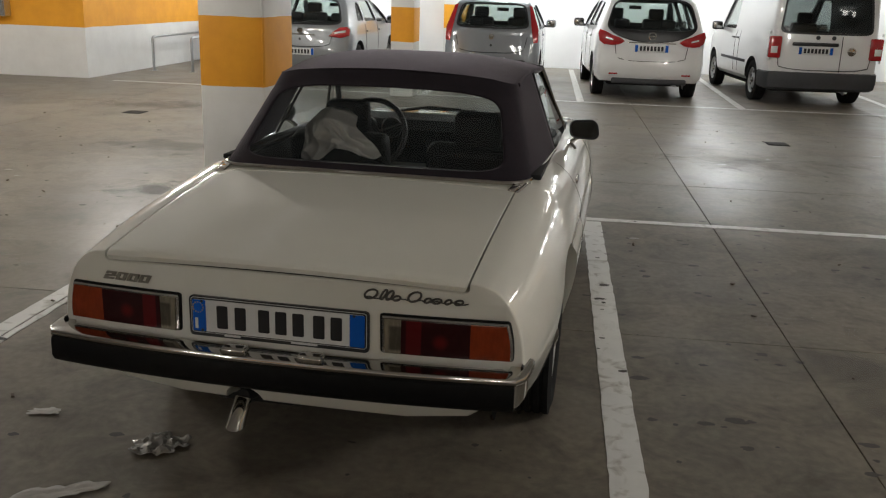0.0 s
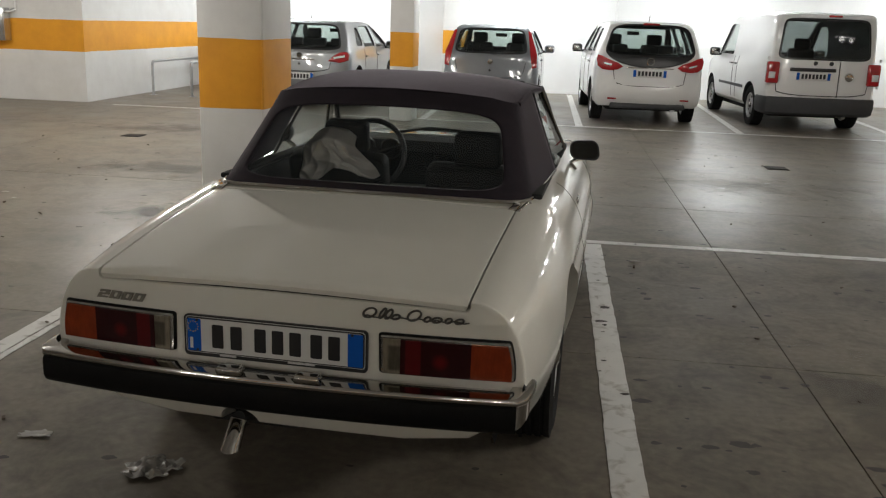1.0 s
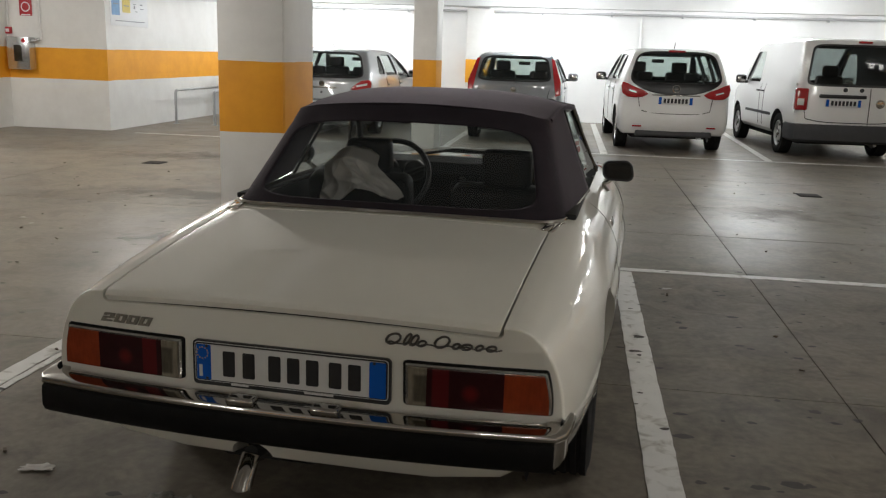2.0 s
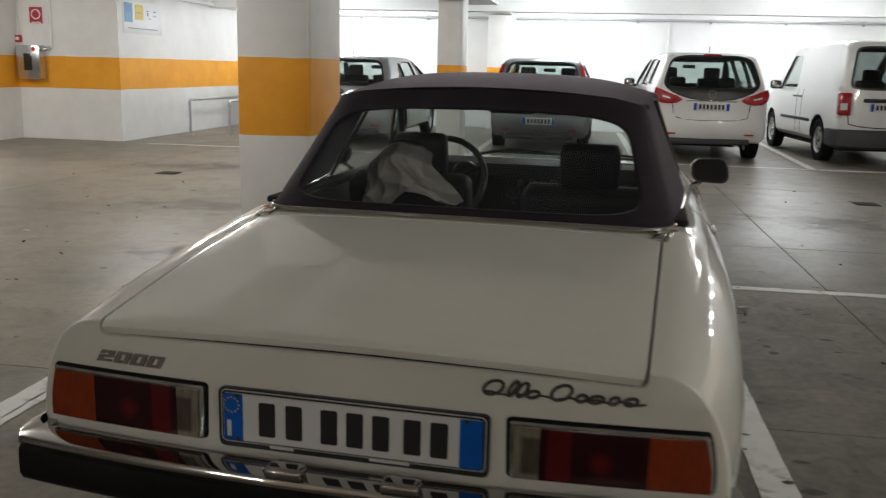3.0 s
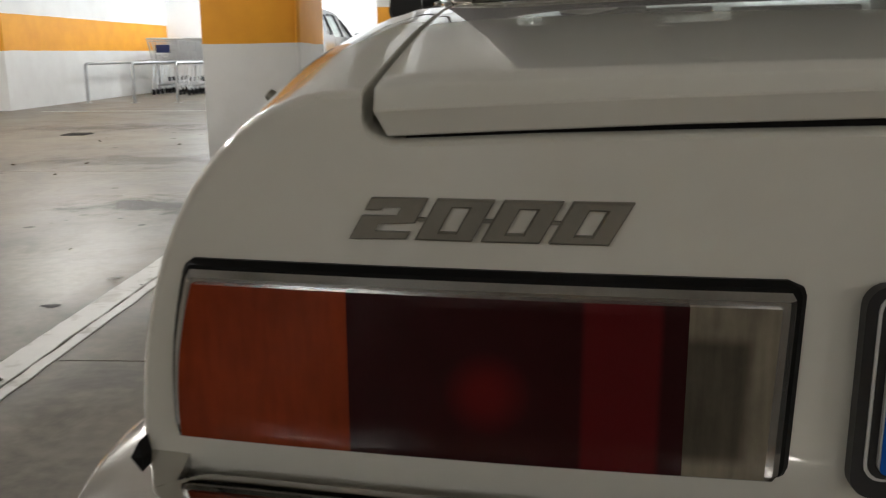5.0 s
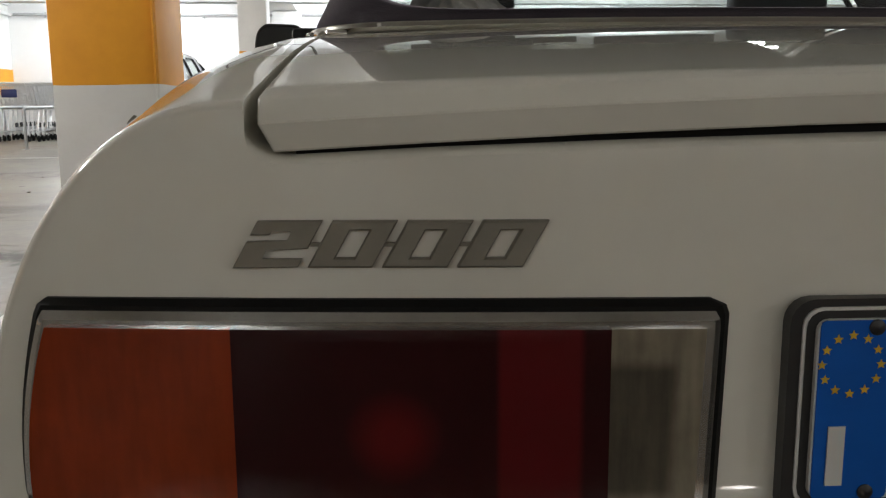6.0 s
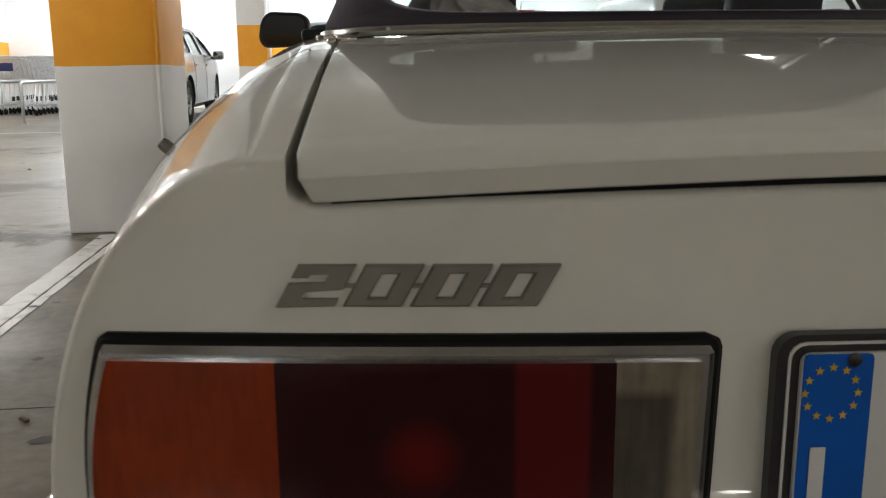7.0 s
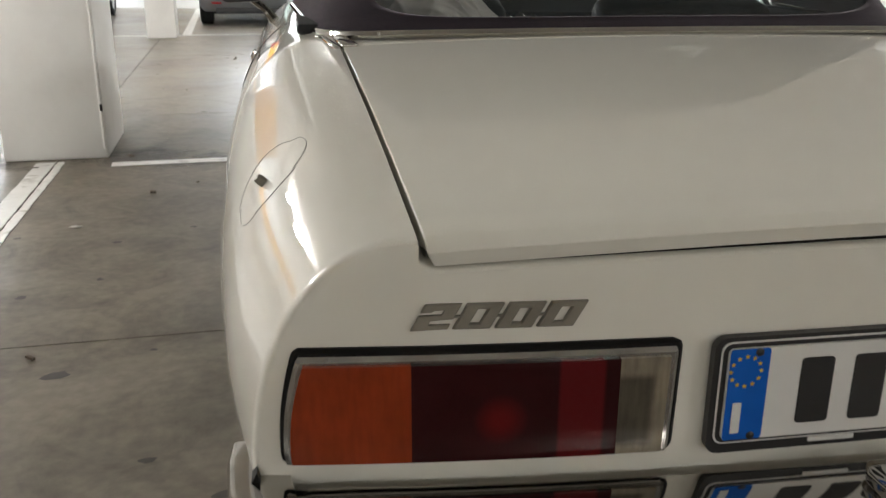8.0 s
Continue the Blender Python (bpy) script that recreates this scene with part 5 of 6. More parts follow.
def parked_car(name, label, m, paint, W, H, L, belt, axles, wheel_r, tail, roof_y, style):
    """One pressed shell with hollowed cabin and cut window openings. tail: rear panel keys (z, y) up to the roof; roof_y: front edge of the roof and foot of the windscreen."""
    t = thing(name, label, "car", m, "parked cars")
    hw = W / 2
    fy, cowl = roof_y
    rw = style.get("roof_w", hw - 0.20)
    zb = style.get("sill", 0.20)
    roofline = [(0.0, H - style.get("lip", 0.04)), (0.45, H - 0.005), (fy * 0.6, H), (fy - 0.25, H - 0.015), (fy, H - 0.05), (cowl - 0.06, belt + 0.04), (cowl + 0.12, belt - 0.03), (L - 0.45, belt - 0.17), (L, belt - 0.36)]
    plan = [(0, hw * 0.955), (0.25, hw * 0.985), (0.8, hw), (L - 1.0, hw), (L - 0.35, hw * 0.93), (L, hw * 0.74)]

    def tail_y(z):
        return curve(tail, z)

    def half_x(y, z, d=0.0):
        """Half width of the shell at a height."""
        w = curve(plan, y) - d
        low = curve([(zb, w - 0.075), (zb + 0.06, w - 0.02), (zb + 0.25, w - 0.002), (belt - 0.3, w), (belt - 0.12, w - 0.008), (belt, w - 0.035)], z)
        if z <= belt:
            return low
        return lerp(w - 0.035, rw - d, min(1.0, (z - belt) / (H - 0.09 - belt)) ** 1.25)

    def section(y, d, floor_z):
        zt = curve(roofline, y) - d
        b = min(belt, zt - 0.04)
        r = min(0.085, (zt - b) * 0.45)
        pts = [(0, floor_z), (half_x(y, floor_z + 0.001, d) * 0.6, floor_z), (half_x(y, floor_z + 0.001, d), floor_z)]
        pts += [(half_x(y, lerp(floor_z, b, k), d), lerp(floor_z, b, k)) for k in (0.08, 0.2, 0.4, 0.6, 0.8, 0.92, 1.0)]
        pts += [(half_x(y, lerp(b, zt - r, k), d), lerp(b, zt - r, k)) for k in (0.12, 0.35, 0.6, 0.85, 1.0)]
        xe = pts[-1][0]
        for a in (22, 45, 68):
            pts.append((xe - r * 1.3 * (1 - math.cos(radians(a))), zt - r + r * math.sin(radians(a)) * 0.9))
        pts += [(xe - r * 1.6, zt - r * 0.06), (xe * 0.5, zt + 0.0 - r * 0.02), (0, zt)]
        return pts

    def place(x, y, z):
        f = max(0.0, 1 - y / 0.9)
        return Vector((x, y + f * (tail_y(z) + 0.09 * (abs(x) / hw) ** 3), z))

    def shell(d, floor_z, y0, y1):
        bm = bmesh.new()
        st = [(0.0, 0.055), (0.010, 0.024), (0.028, 0.008), (0.055, 0.0)]
        st += [(0.055 + (y1 - y0 - 0.11) * k / 30, 0.0) for k in range(1, 30)] + [(y1 - y0 - 0.04, 0.01), (y1 - y0, 0.05)]
        rows = []
        for y, e in st:
            h = section(y0 + y, d + e, floor_z + e * 0.6)
            rows.append([(x, y0 + y, z) for x, z in h] + [(-x, y0 + y, z) for x, z in h[-2:0:-1]])
        zc = floor_z + 0.55 * (H - floor_z)
        caps = [[(x * k, y, zc + (z - zc) * k) for x, y, z in rows[0]] for k in (0.12, 0.35, 0.6, 0.82)]
        vs = sheet(bm, [[place(*p) for p in r] for r in caps + rows], loop_u=True)
        bm.faces.new(vs[0])
        bm.faces.new(vs[-1])
        return bm

    bod = part("body", shell(0.0, zb, 0.0, L), paint)
    # rear glass outline
    zlo, zhi = style["glass"]
    dip, top_w, low_w, power = style.get("dip", 0.0), style["glass_w"][0], style["glass_w"][1], style.get("corner", 5.0)

    def glass_ring(grow, dipped=0.0):
        out = []
        for k in range(56):
            a = 2 * math.pi * k / 56
            c, sn = math.cos(a), math.sin(a)
            cu, cv = math.copysign(abs(c) ** (2 / power), c), math.copysign(abs(sn) ** (2 / power), sn)
            z = (zlo + zhi) / 2 + cv * ((zhi - zlo) / 2 + grow)
            x = cu * (lerp(low_w, top_w, (z - zlo) / (zhi - zlo)) + grow)
            if sn < 0:
                z -= dipped * (1 - abs(cu) ** 1.8) * abs(cv)
            out.append((x, z))
        return out

    def on_tail(x, z, off=0.0):
        return Vector((x, tail_y(z) + 0.09 * (abs(x) / hw) ** 3 - off, z))

    cuts = [cutter(shell(0.05, belt - 0.28, 0.06, cowl + 0.05), M_SEAT)]
    ring = glass_ring(0.0)
    cuts.append(cutter(solid(bmesh.new(), [Vector((x, -0.4, z)) for x, z in ring], [Vector((x, tail_y(z) + 0.16, z)) for x, z in ring]), M_BLACKPL))
    for outline in style["side_panes"]:
        for s in (-1, 1):
            cuts.append(cutter(solid(bmesh.new(), [Vector((s * 0.42, y, z)) for y, z in outline], [Vector((s * 1.3, y, z)) for y, z in outline]), M_BLACKPL))
    za, zc = belt + 0.06, H - 0.12
    screen = [(-hw + 0.15, za), (hw - 0.15, za), (rw - 0.06, zc), (-rw + 0.06, zc)]
    cuts.append(cutter(solid(bmesh.new(), [Vector((x, fy - 0.35, z)) for x, z in screen], [Vector((x, cowl + 0.6, z)) for x, z in screen]), M_BLACKPL))
    for ya in axles:
        for s in (-1, 1):
            cb = bmesh.new()
            lathe(cb, [(wheel_r + 0.055, -0.14), (wheel_r + 0.055, 0.3)], 32, pose(s * (hw - 0.09), ya, wheel_r + 0.015, 0, 90 * s, 0))
            cuts.append(cutter(cb, M_UNDER))
    carve(bod, cuts, True)
    bod.parent = t
    for ya in axles:
        for s in (-1, 1):
            wheel(t, s * (hw - 0.115), ya, wheel_r, 0.19, s, holes=style.get("holes", 10), rim_mat=style.get("rim", M_RIM))
    part("underbody", boxed((0, L / 2 + 0.1, 0.24), (W - 0.5, L - 0.9, 0.12), 0.03), M_UNDER, t, "dark underbody")

    # panes
    bm = bmesh.new()
    zm = (zlo + zhi) / 2
    rings = [[on_tail(x * k, zm + (z - zm) * k, -0.014) for x, z in glass_ring(0.004)] for k in (1.0, 0.8, 0.6, 0.4, 0.2, 0.02)]
    vs = sheet(bm, rings, loop_u=True)
    bm.faces.new(vs[-1])
    g = part("rear_window", bm, style.get("rear_glass", M_REARG), t, "rear window")
    g.visible_shadow = False
    bm = bmesh.new()
    rings = []
    wide, tight = glass_ring(0.030, dip), glass_ring(0.0)
    for f, off in ((0.0, -0.02), (0.0, 0.003), (0.06, 0.007), (0.2, 0.007), (0.35, 0.007), (0.5, 0.007), (0.65, 0.007), (0.8, 0.007), (1.0, 0.006), (1.02, -0.012)):
        rings.append([on_tail(lerp(a[0], b[0], f), lerp(a[1], b[1], f), off) for a, b in zip(wide, tight)])
    sheet(bm, rings, loop_u=True)
    part("pane_border", bm, M_GLOSSBLACK, t, "glossy black border round the rear window")
    for outline in style["side_panes"]:
        for s in (-1, 1):
            bm = bmesh.new()
            bm.faces.new([bm.verts.new((s * (half_x(y, z) - 0.014), y, z)) for y, z in outline])
            g = part("side_window", bm, style.get("side_glass", M_GLASS), t, "side window", flat=True)
            g.visible_shadow = False
    yl, yh = lerp(cowl - 0.06, fy, (za - belt - 0.04) / (H - 0.09 - belt)), lerp(cowl - 0.06, fy, (zc - belt - 0.04) / (H - 0.09 - belt))
    bm = bmesh.new()
    patch(bm, (hw - 0.13, yl - 0.02, za - 0.01), (-hw + 0.13, yl - 0.02, za - 0.01), (-rw + 0.05, yh - 0.02, zc + 0.01), (rw - 0.05, yh - 0.02, zc + 0.01), 8, 4, 0.0)
    g = part("windscreen", bm, M_GLASS, t, "windscreen")
    g.visible_shadow = False
    # seats as seen through the panes
    for x in (-0.36, 0.36):
        ys_ = cowl - 1.15
        st = part("seat", boxed((0, 0, 0), (0.46, 0.14, 0.52), 0.05, pose(x, ys_, belt - 0.10, 10), 3), M_SEAT, t, "dark front seat")
        part("headrest", boxed((x, ys_ - 0.06, belt + 0.24), (0.27, 0.1, 0.19), 0.045, None, 4), M_SEAT, st)
    if style.get("bench"):
        yb = style["bench"]
        st = part("rear_seat", boxed((0, yb, belt - 0.14), (1.20, 0.14, 0.36), 0.05, None, 3), M_SEAT, t, "dark rear bench")
        for x in (-0.38, 0.38):
            part("headrest", boxed((x, yb, belt + 0.10), (0.25, 0.09, 0.15), 0.04, None, 4), M_SEAT, st)
    part("cabin_mirror", boxed((0.0, yh - 0.16, H - 0.20), (0.22, 0.03, 0.065), 0.014), M_BLACKPL, t, "black interior mirror")
    # door mirrors, handles and shut lines
    for s in (-1, 1):
        bm = boxed((s * (hw + 0.095), cowl - 0.42, belt + 0.05), (0.19, 0.10, 0.15), 0.045, None, 4)
        dm = part("door_mirror", bm, style.get("mirror", paint), t, "door mirror")
        part("mirror_face", boxed((s * (hw + 0.10), cowl - 0.471, belt + 0.05), (0.14, 0.006, 0.10), 0.002), M_CHROME, dm)
        part("mirror_arm", boxed((s * (hw - 0.01), cowl - 0.40, belt + 0.0), (0.12, 0.05, 0.05), 0.015), M_BLACKPL, dm)
        for yd in style["doors"]:
            bm = bmesh.new()
            tube(bm, [(s * (half_x(yd, z) - 0.001), yd + 0.04 * (z - 0.6), z) for z in [lerp(zb + 0.10, belt, k / 8) for k in range(9)]], 0.005, 5)
            part("door_gap", bm, M_RUBBER, t, "dark door shut line")
            part("door_handle", boxed((s * (half_x(yd, belt - 0.12) + 0.008), yd + 0.14, belt - 0.12), (0.03, 0.17, 0.03), 0.008), style.get("trim", paint), t)
        if style.get("strip"):
            part("side_strip", boxed((s * (hw + 0.002), L * 0.47, 0.60), (0.022, 1.6, 0.05), 0.008), M_GREYPL, t, "grey rubbing strip")
    # tailgate shut line and the crease over the bumper
    gz, gx = style["gate"]
    for s in (-1, 1):
        bm = bmesh.new()
        tube(bm, [on_tail(s * lerp(gx, gx * 0.92, k / 8), lerp(belt - 0.12, gz + 0.05, k / 8), -0.001) for k in range(9)], 0.006, 5)
        part("tailgate_gap", bm, M_RUBBER, t)
    bm = bmesh.new()
    tube(bm, [on_tail(gx * 0.92 * k / 10, gz + 0.05 * (abs(k) / 10) ** 4, -0.001) for k in range(-10, 11)], 0.007, 5)
    part("tailgate_gap", bm, M_RUBBER, t, "dark shut line under the tailgate")
    if style.get("bumper"):
        bz0, bz1 = style["bumper"]
        bm = bmesh.new()
        path = [(-hw - 0.004, 0.42), (-hw * 0.995, 0.22), (-hw * 0.972, 0.10)] + [(hw * 0.94 * (-1 + 2 * k / 16), -0.065 + 0.10 * abs(-1 + 2 * k / 16) ** 3) for k in range(17)] + [(hw * 0.972, 0.10), (hw * 0.995, 0.22), (hw + 0.004, 0.42)]
        sweep(path, [(-0.06, bz1), (0.0, bz1), (0.014, bz1 - 0.012), (0.020, bz1 - 0.05), (0.022, bz0 + 0.14), (0.006, bz0 + 0.04), (-0.06, bz0)], bm)
        part("rear_bumper", bm, M_GREYPL, t, "dark grey plastic rear bumper")
    else:
        lower = part("bumper_skirt", boxed((0, 0.05 + tail_y(zb + 0.05), zb + 0.02), (W * 0.68, 0.12, 0.09), 0.025, None, 3), M_GREYPL, t, "dark lower edge of the bumper")
        part("reflector", boxed((W * 0.33, tail_y(zb + 0.12) + 0.02, zb + 0.13), (0.14, 0.02, 0.025), 0.006), M_LAMP, lower)
        part("reflector", boxed((-W * 0.33, tail_y(zb + 0.12) + 0.02, zb + 0.13), (0.14, 0.02, 0.025), 0.006), M_LAMP, lower)
    bm = bmesh.new()
    tube(bm, [(0.42, 0.55, 0.24), (0.42, 0.08, 0.235)], 0.028, 12)
    part("tail_pipe", bm, M_STEEL, t, "dull exhaust pipe")
    # number plate as blank bars
    pz, px = style.get("plate_z", 0.86), style.get("plate_x", 0.0)
    py = tail_y(pz) - 0.010
    pl = part("number_plate", boxed((px, py, pz), (0.52, 0.018, 0.112), 0.006), M_PLATE, t, "white number plate with blue ends")
    for s in (-1, 1):
        part("blue_band", boxed((px + s * 0.235, py - 0.0095, pz), (0.045, 0.003, 0.106)), M_BLUE, pl, flat=True)
    for k in range(7):
        part("plate_bar", boxed((px - 0.165 + 0.055 * k, py - 0.0095, pz), (0.036, 0.003, 0.07)), M_CHAR, pl, flat=True)
    # tail lamps
    for s in (-1, 1):
        style["lamps"](t, s, hw, tail_y)
    if style.get("extra"):
        style["extra"](t, hw, tail_y)
    return t


def lens_plate(name, parent, pts, depth, mat, label="", swell=0.02):
    """A lens over an outline of (x, y, z) points; the middle swells outwards."""
    bm = bmesh.new()
    pts = [Vector(p) for p in pts]
    c = sum(pts, Vector()) / len(pts)
    rows = [[p + Vector((0, 0.03, 0)) for p in pts], [p + Vector((0, -depth * 0.6, 0)) for p in pts],
            [p.lerp(c, 0.12) + Vector((0, -depth, 0)) for p in pts], [p.lerp(c, 0.6) + Vector((0, -depth - swell * 0.6, 0)) for p in pts]]
    vs = sheet(bm, rows, loop_u=True)
    bm.faces.new(vs[-1])
    bm.faces.new(vs[0])
    return part(name, bm, mat, parent, label)


def mpv_lamps(t, s, hw, ty):
    pts = [(s * x, ty(z) + 0.09 * (x / hw) ** 3 - 0.004, z) for x, z in ((0.42, 0.90), (0.50, 0.955), (0.62, 0.995), (0.74, 1.05), (0.815, 1.07), (0.835, 1.0), (0.815, 0.90), (0.74, 0.845), (0.62, 0.835), (0.50, 0.85))]
    l = lens_plate("tail_lamp", t, pts, 0.03, M_LAMP, "red almond-shaped tail lamp")
    lens_plate("lens_strip", l, [(s * x, ty(z) + 0.09 * (x / hw) ** 3 - 0.046, z) for x, z in ((0.60, 0.925), (0.72, 0.955), (0.72, 0.935), (0.61, 0.905))], 0.006, M_PLATE, "pale strip", 0.0)


def mpv_extra(t, hw, ty):
    part("chrome_strip", boxed((0, ty(0.885) - 0.012, 0.885), (0.74, 0.02, 0.016), 0.006), M_CHROME, t, "chrome strip over the plate")
    bm = bmesh.new()
    tube(bm, [(0.055 * math.cos(a), ty(0.985) - 0.014, 0.985 + 0.055 * math.sin(a)) for a in [2 * math.pi * k / 24 for k in range(25)]], 0.007, 6, caps=False)
    tube(bm, [(-0.052, ty(0.985) - 0.014, 0.985), (0.052, ty(0.985) - 0.014, 0.985)], 0.006, 6)
    part("round_emblem", bm, M_CHROME, t, "plain chrome ring emblem")
    part("brake_light", boxed((0, ty(1.555) - 0.012, 1.555), (0.26, 0.03, 0.034), 0.008), M_LAMP, t, "red high brake light")
    bm = bmesh.new()
    tube(bm, [(0.0, 0.62, 1.60), (0.0, 0.56, 1.69)], 0.006, 6)
    part("roof_aerial", bm, M_BLACKPL, t)
    bm = bmesh.new()
    tube(bm, [(0.0, ty(1.04) - 0.012, 1.04), (-0.22, ty(1.06) - 0.012, 1.07), (-0.42, ty(1.06) - 0.008, 1.075)], 0.008, 6)
    part("rear_wiper", bm, M_BLACKPL, t, "black rear wiper")


def van_lamps(t, s, hw, ty):
    l = part("tail_lamp", boxed((s * (hw - 0.098), 0.055, 0.90), (0.185, 0.12, 0.33), 0.025, None, 3), M_LAMP, t, "upright red tail lamp with a clear block")
    part("clear_lens", boxed((s * (hw - 0.080), -0.004, 0.86), (0.10, 0.012, 0.10), 0.004), M_PLATE, l)


def van_extra(t, hw, ty):
    part("handle_strip", boxed((-0.17, ty(0.955) - 0.012, 0.955), (0.70, 0.03, 0.055), 0.014), M_BLACKPL, t, "black handle strip over the plate")
    part("round_emblem", lathe(bmesh.new(), [(0.065, 0), (0.065, 0.012), (0.05, 0.016), (0.045, 0.01), (0.0001, 0.012)], 24, pose(0.39, ty(0.86), 0.86, 90)), M_CHROME, t, "plain chrome disc emblem")
    for x in (-0.14, 0.10):
        part("lock_disc", lathe(bmesh.new(), [(0.032, 0), (0.032, 0.012), (0.0001, 0.014)], 20, pose(x, ty(1.05), 1.055, 90)), M_GREYPL, t)
    part("brake_light", boxed((0.1, ty(1.765) - 0.006, 1.765), (0.20, 0.04, 0.035), 0.008), M_LAMP, t, "red high brake light")
    bm = bmesh.new()
    tube(bm, [(0.235, ty(z) - 0.001, z) for z in (0.54, 0.7, 0.9, 1.08)], 0.006, 5)
    part("door_gap", bm, M_RUBBER, t, "dark shut line between the rear doors")
    for s in (-1, 1):
        for z in (0.72, 1.12):
            part("hinge", boxed((s * (hw - 0.012), 0.045, z), (0.03, 0.05, 0.05), 0.01), M_WHITE, t)


def tall_lamps(t, s, hw, ty):
    pts = [(s * x, ty(z) + 0.09 * (x / hw) ** 3 - 0.004, z) for x, z in ((hw * 0.86, 0.77), (hw * 0.955, 0.79), (hw * 0.95, 1.0), (hw * 0.80, 1.36), (hw * 0.735, 1.38), (hw * 0.80, 1.05))]
    lens_plate("tail_lamp", t, pts, 0.02, M_LAMP, "tall red tail lamp along the rear post")


def hatch_extra(t, hw, ty):
    bm = bmesh.new()
    tube(bm, [(0.02, ty(0.985) - 0.016, 0.985), (0.20, ty(1.02) - 0.016, 1.015), (0.42, ty(1.02) - 0.010, 1.02)], 0.009, 6)
    part("rear_wiper", bm, M_BLACKPL, t, "black rear wiper")
    part("round_emblem", lathe(bmesh.new(), [(0.045, 0), (0.045, 0.01), (0.0001, 0.014)], 20, pose(0, ty(0.86) - 0.004, 0.86, 90)), M_CHROME, t, "plain round emblem")
    part("lock_disc", lathe(bmesh.new(), [(0.02, 0), (0.02, 0.008), (0.0001, 0.01)], 16, pose(0, ty(0.72) - 0.004, 0.72, 90)), M_BLACKPL, t)


def wide_lamps(t, s, hw, ty):
    pts = [(s * x, ty(z) + 0.09 * (x / hw) ** 3 - 0.004, z) for x, z in ((0.50, 0.78), (0.58, 0.86), (0.68, 0.925), (0.80, 0.94), (0.845, 0.90), (0.84, 0.80), (0.70, 0.755))]
    l = lens_plate("tail_lamp", t, pts, 0.03, M_LAMP, "red tail lamp with a pale band")
    lens_plate("lens_strip", l, [(s * x, ty(z) + 0.09 * (x / hw) ** 3 - 0.046, z) for x, z in ((0.60, 0.85), (0.78, 0.885), (0.78, 0.85), (0.60, 0.82))], 0.006, M_PLATE, "", 0.0)


def silver_extra(t, hw, ty):
    hatch_extra(t, hw, ty)
    part("chrome_strip", boxed((0, ty(0.80) - 0.010, 0.80), (0.52, 0.02, 0.022), 0.006), M_CHROME, t, "chrome strip over the plate")
    bm = bmesh.new()
    tube(bm, [(0.0, 0.80, 1.44), (0.0, 0.72, 1.53)], 0.006, 6)
    part("roof_aerial", bm, M_BLACKPL, t)


def pane(y0, y1, y2, y3, z0, z1):
    """Side window outline: foot from y0 to y1, head from y3 to y2, with softened corners."""
    p = [(y0, z0), (y1, z0), (y2, z1), (y3, z1)]
    out = []
    for k in range(4):
        (ax, az), (bx, bz), (cx, cz) = p[k - 1], p[k], p[(k + 1) % 4]
        la, lc = math.hypot(ax - bx, az - bz), math.hypot(cx - bx, cz - bz)
        out += [(bx + (ax - bx) * 0.05 / la, bz + (az - bz) * 0.05 / la), (bx + (cx - bx) * 0.05 / lc, bz + (cz - bz) * 0.05 / lc)]
    return out


parked_car("compact_mpv", "white compact family car parked facing the back wall", pose(1.58, 14.88, 0, 0, 0, 2.5), M_WHITE, 1.72, 1.60, 4.25, 1.05, (0.78, 3.40), 0.315,
           [(0.2, 0.14), (0.32, 0.03), (0.45, -0.015), (0.56, -0.02), (0.66, 0.02), (0.9, 0.045), (1.05, 0.075), (1.3, 0.18), (1.5, 0.28), (1.63, 0.34)], (2.55, 3.55),
           dict(lamps=mpv_lamps, extra=mpv_extra, glass=(1.07, 1.525), glass_w=(0.565, 0.70), corner=5.0, dip=0.165, sill=0.27, plate_z=0.80, mirror=M_GLOSSBLACK, bench=1.05, gate=(0.60, 0.58),
                doors=(1.25, 2.15), side_panes=(pane(0.72, 1.25, 1.28, 0.95, 1.10, 1.48), pane(1.33, 2.15, 2.12, 1.35, 1.08, 1.50), pane(2.24, 3.25, 2.62, 2.22, 1.06, 1.50))))
parked_car("delivery_van", "white small delivery van with grey bumper parked in a bay", pose(4.22, 15.0, 0, 0, 0, 4.0), M_WHITE, 1.73, 1.83, 4.40, 1.08, (0.86, 3.54), 0.32,
           [(0.2, 0.05), (0.4, 0.0), (0.9, 0.0), (1.1, 0.012), (1.5, 0.05), (1.75, 0.095), (1.83, 0.12)], (2.55, 3.45),
           dict(lamps=van_lamps, extra=van_extra, roof_w=0.77, lip=0.03, glass=(1.13, 1.70), glass_w=(0.62, 0.68), corner=9.0, plate_z=0.855, plate_x=-0.155, bumper=(0.25, 0.53), mirror=M_BLACKPL,
                rear_glass=M_TINT, strip=True, sill=0.30, gate=(0.56, 0.74), doors=(1.75, 2.0), trim=M_BLACKPL, holes=6, side_panes=(pane(2.15, 3.15, 2.62, 2.12, 1.10, 1.62),)))
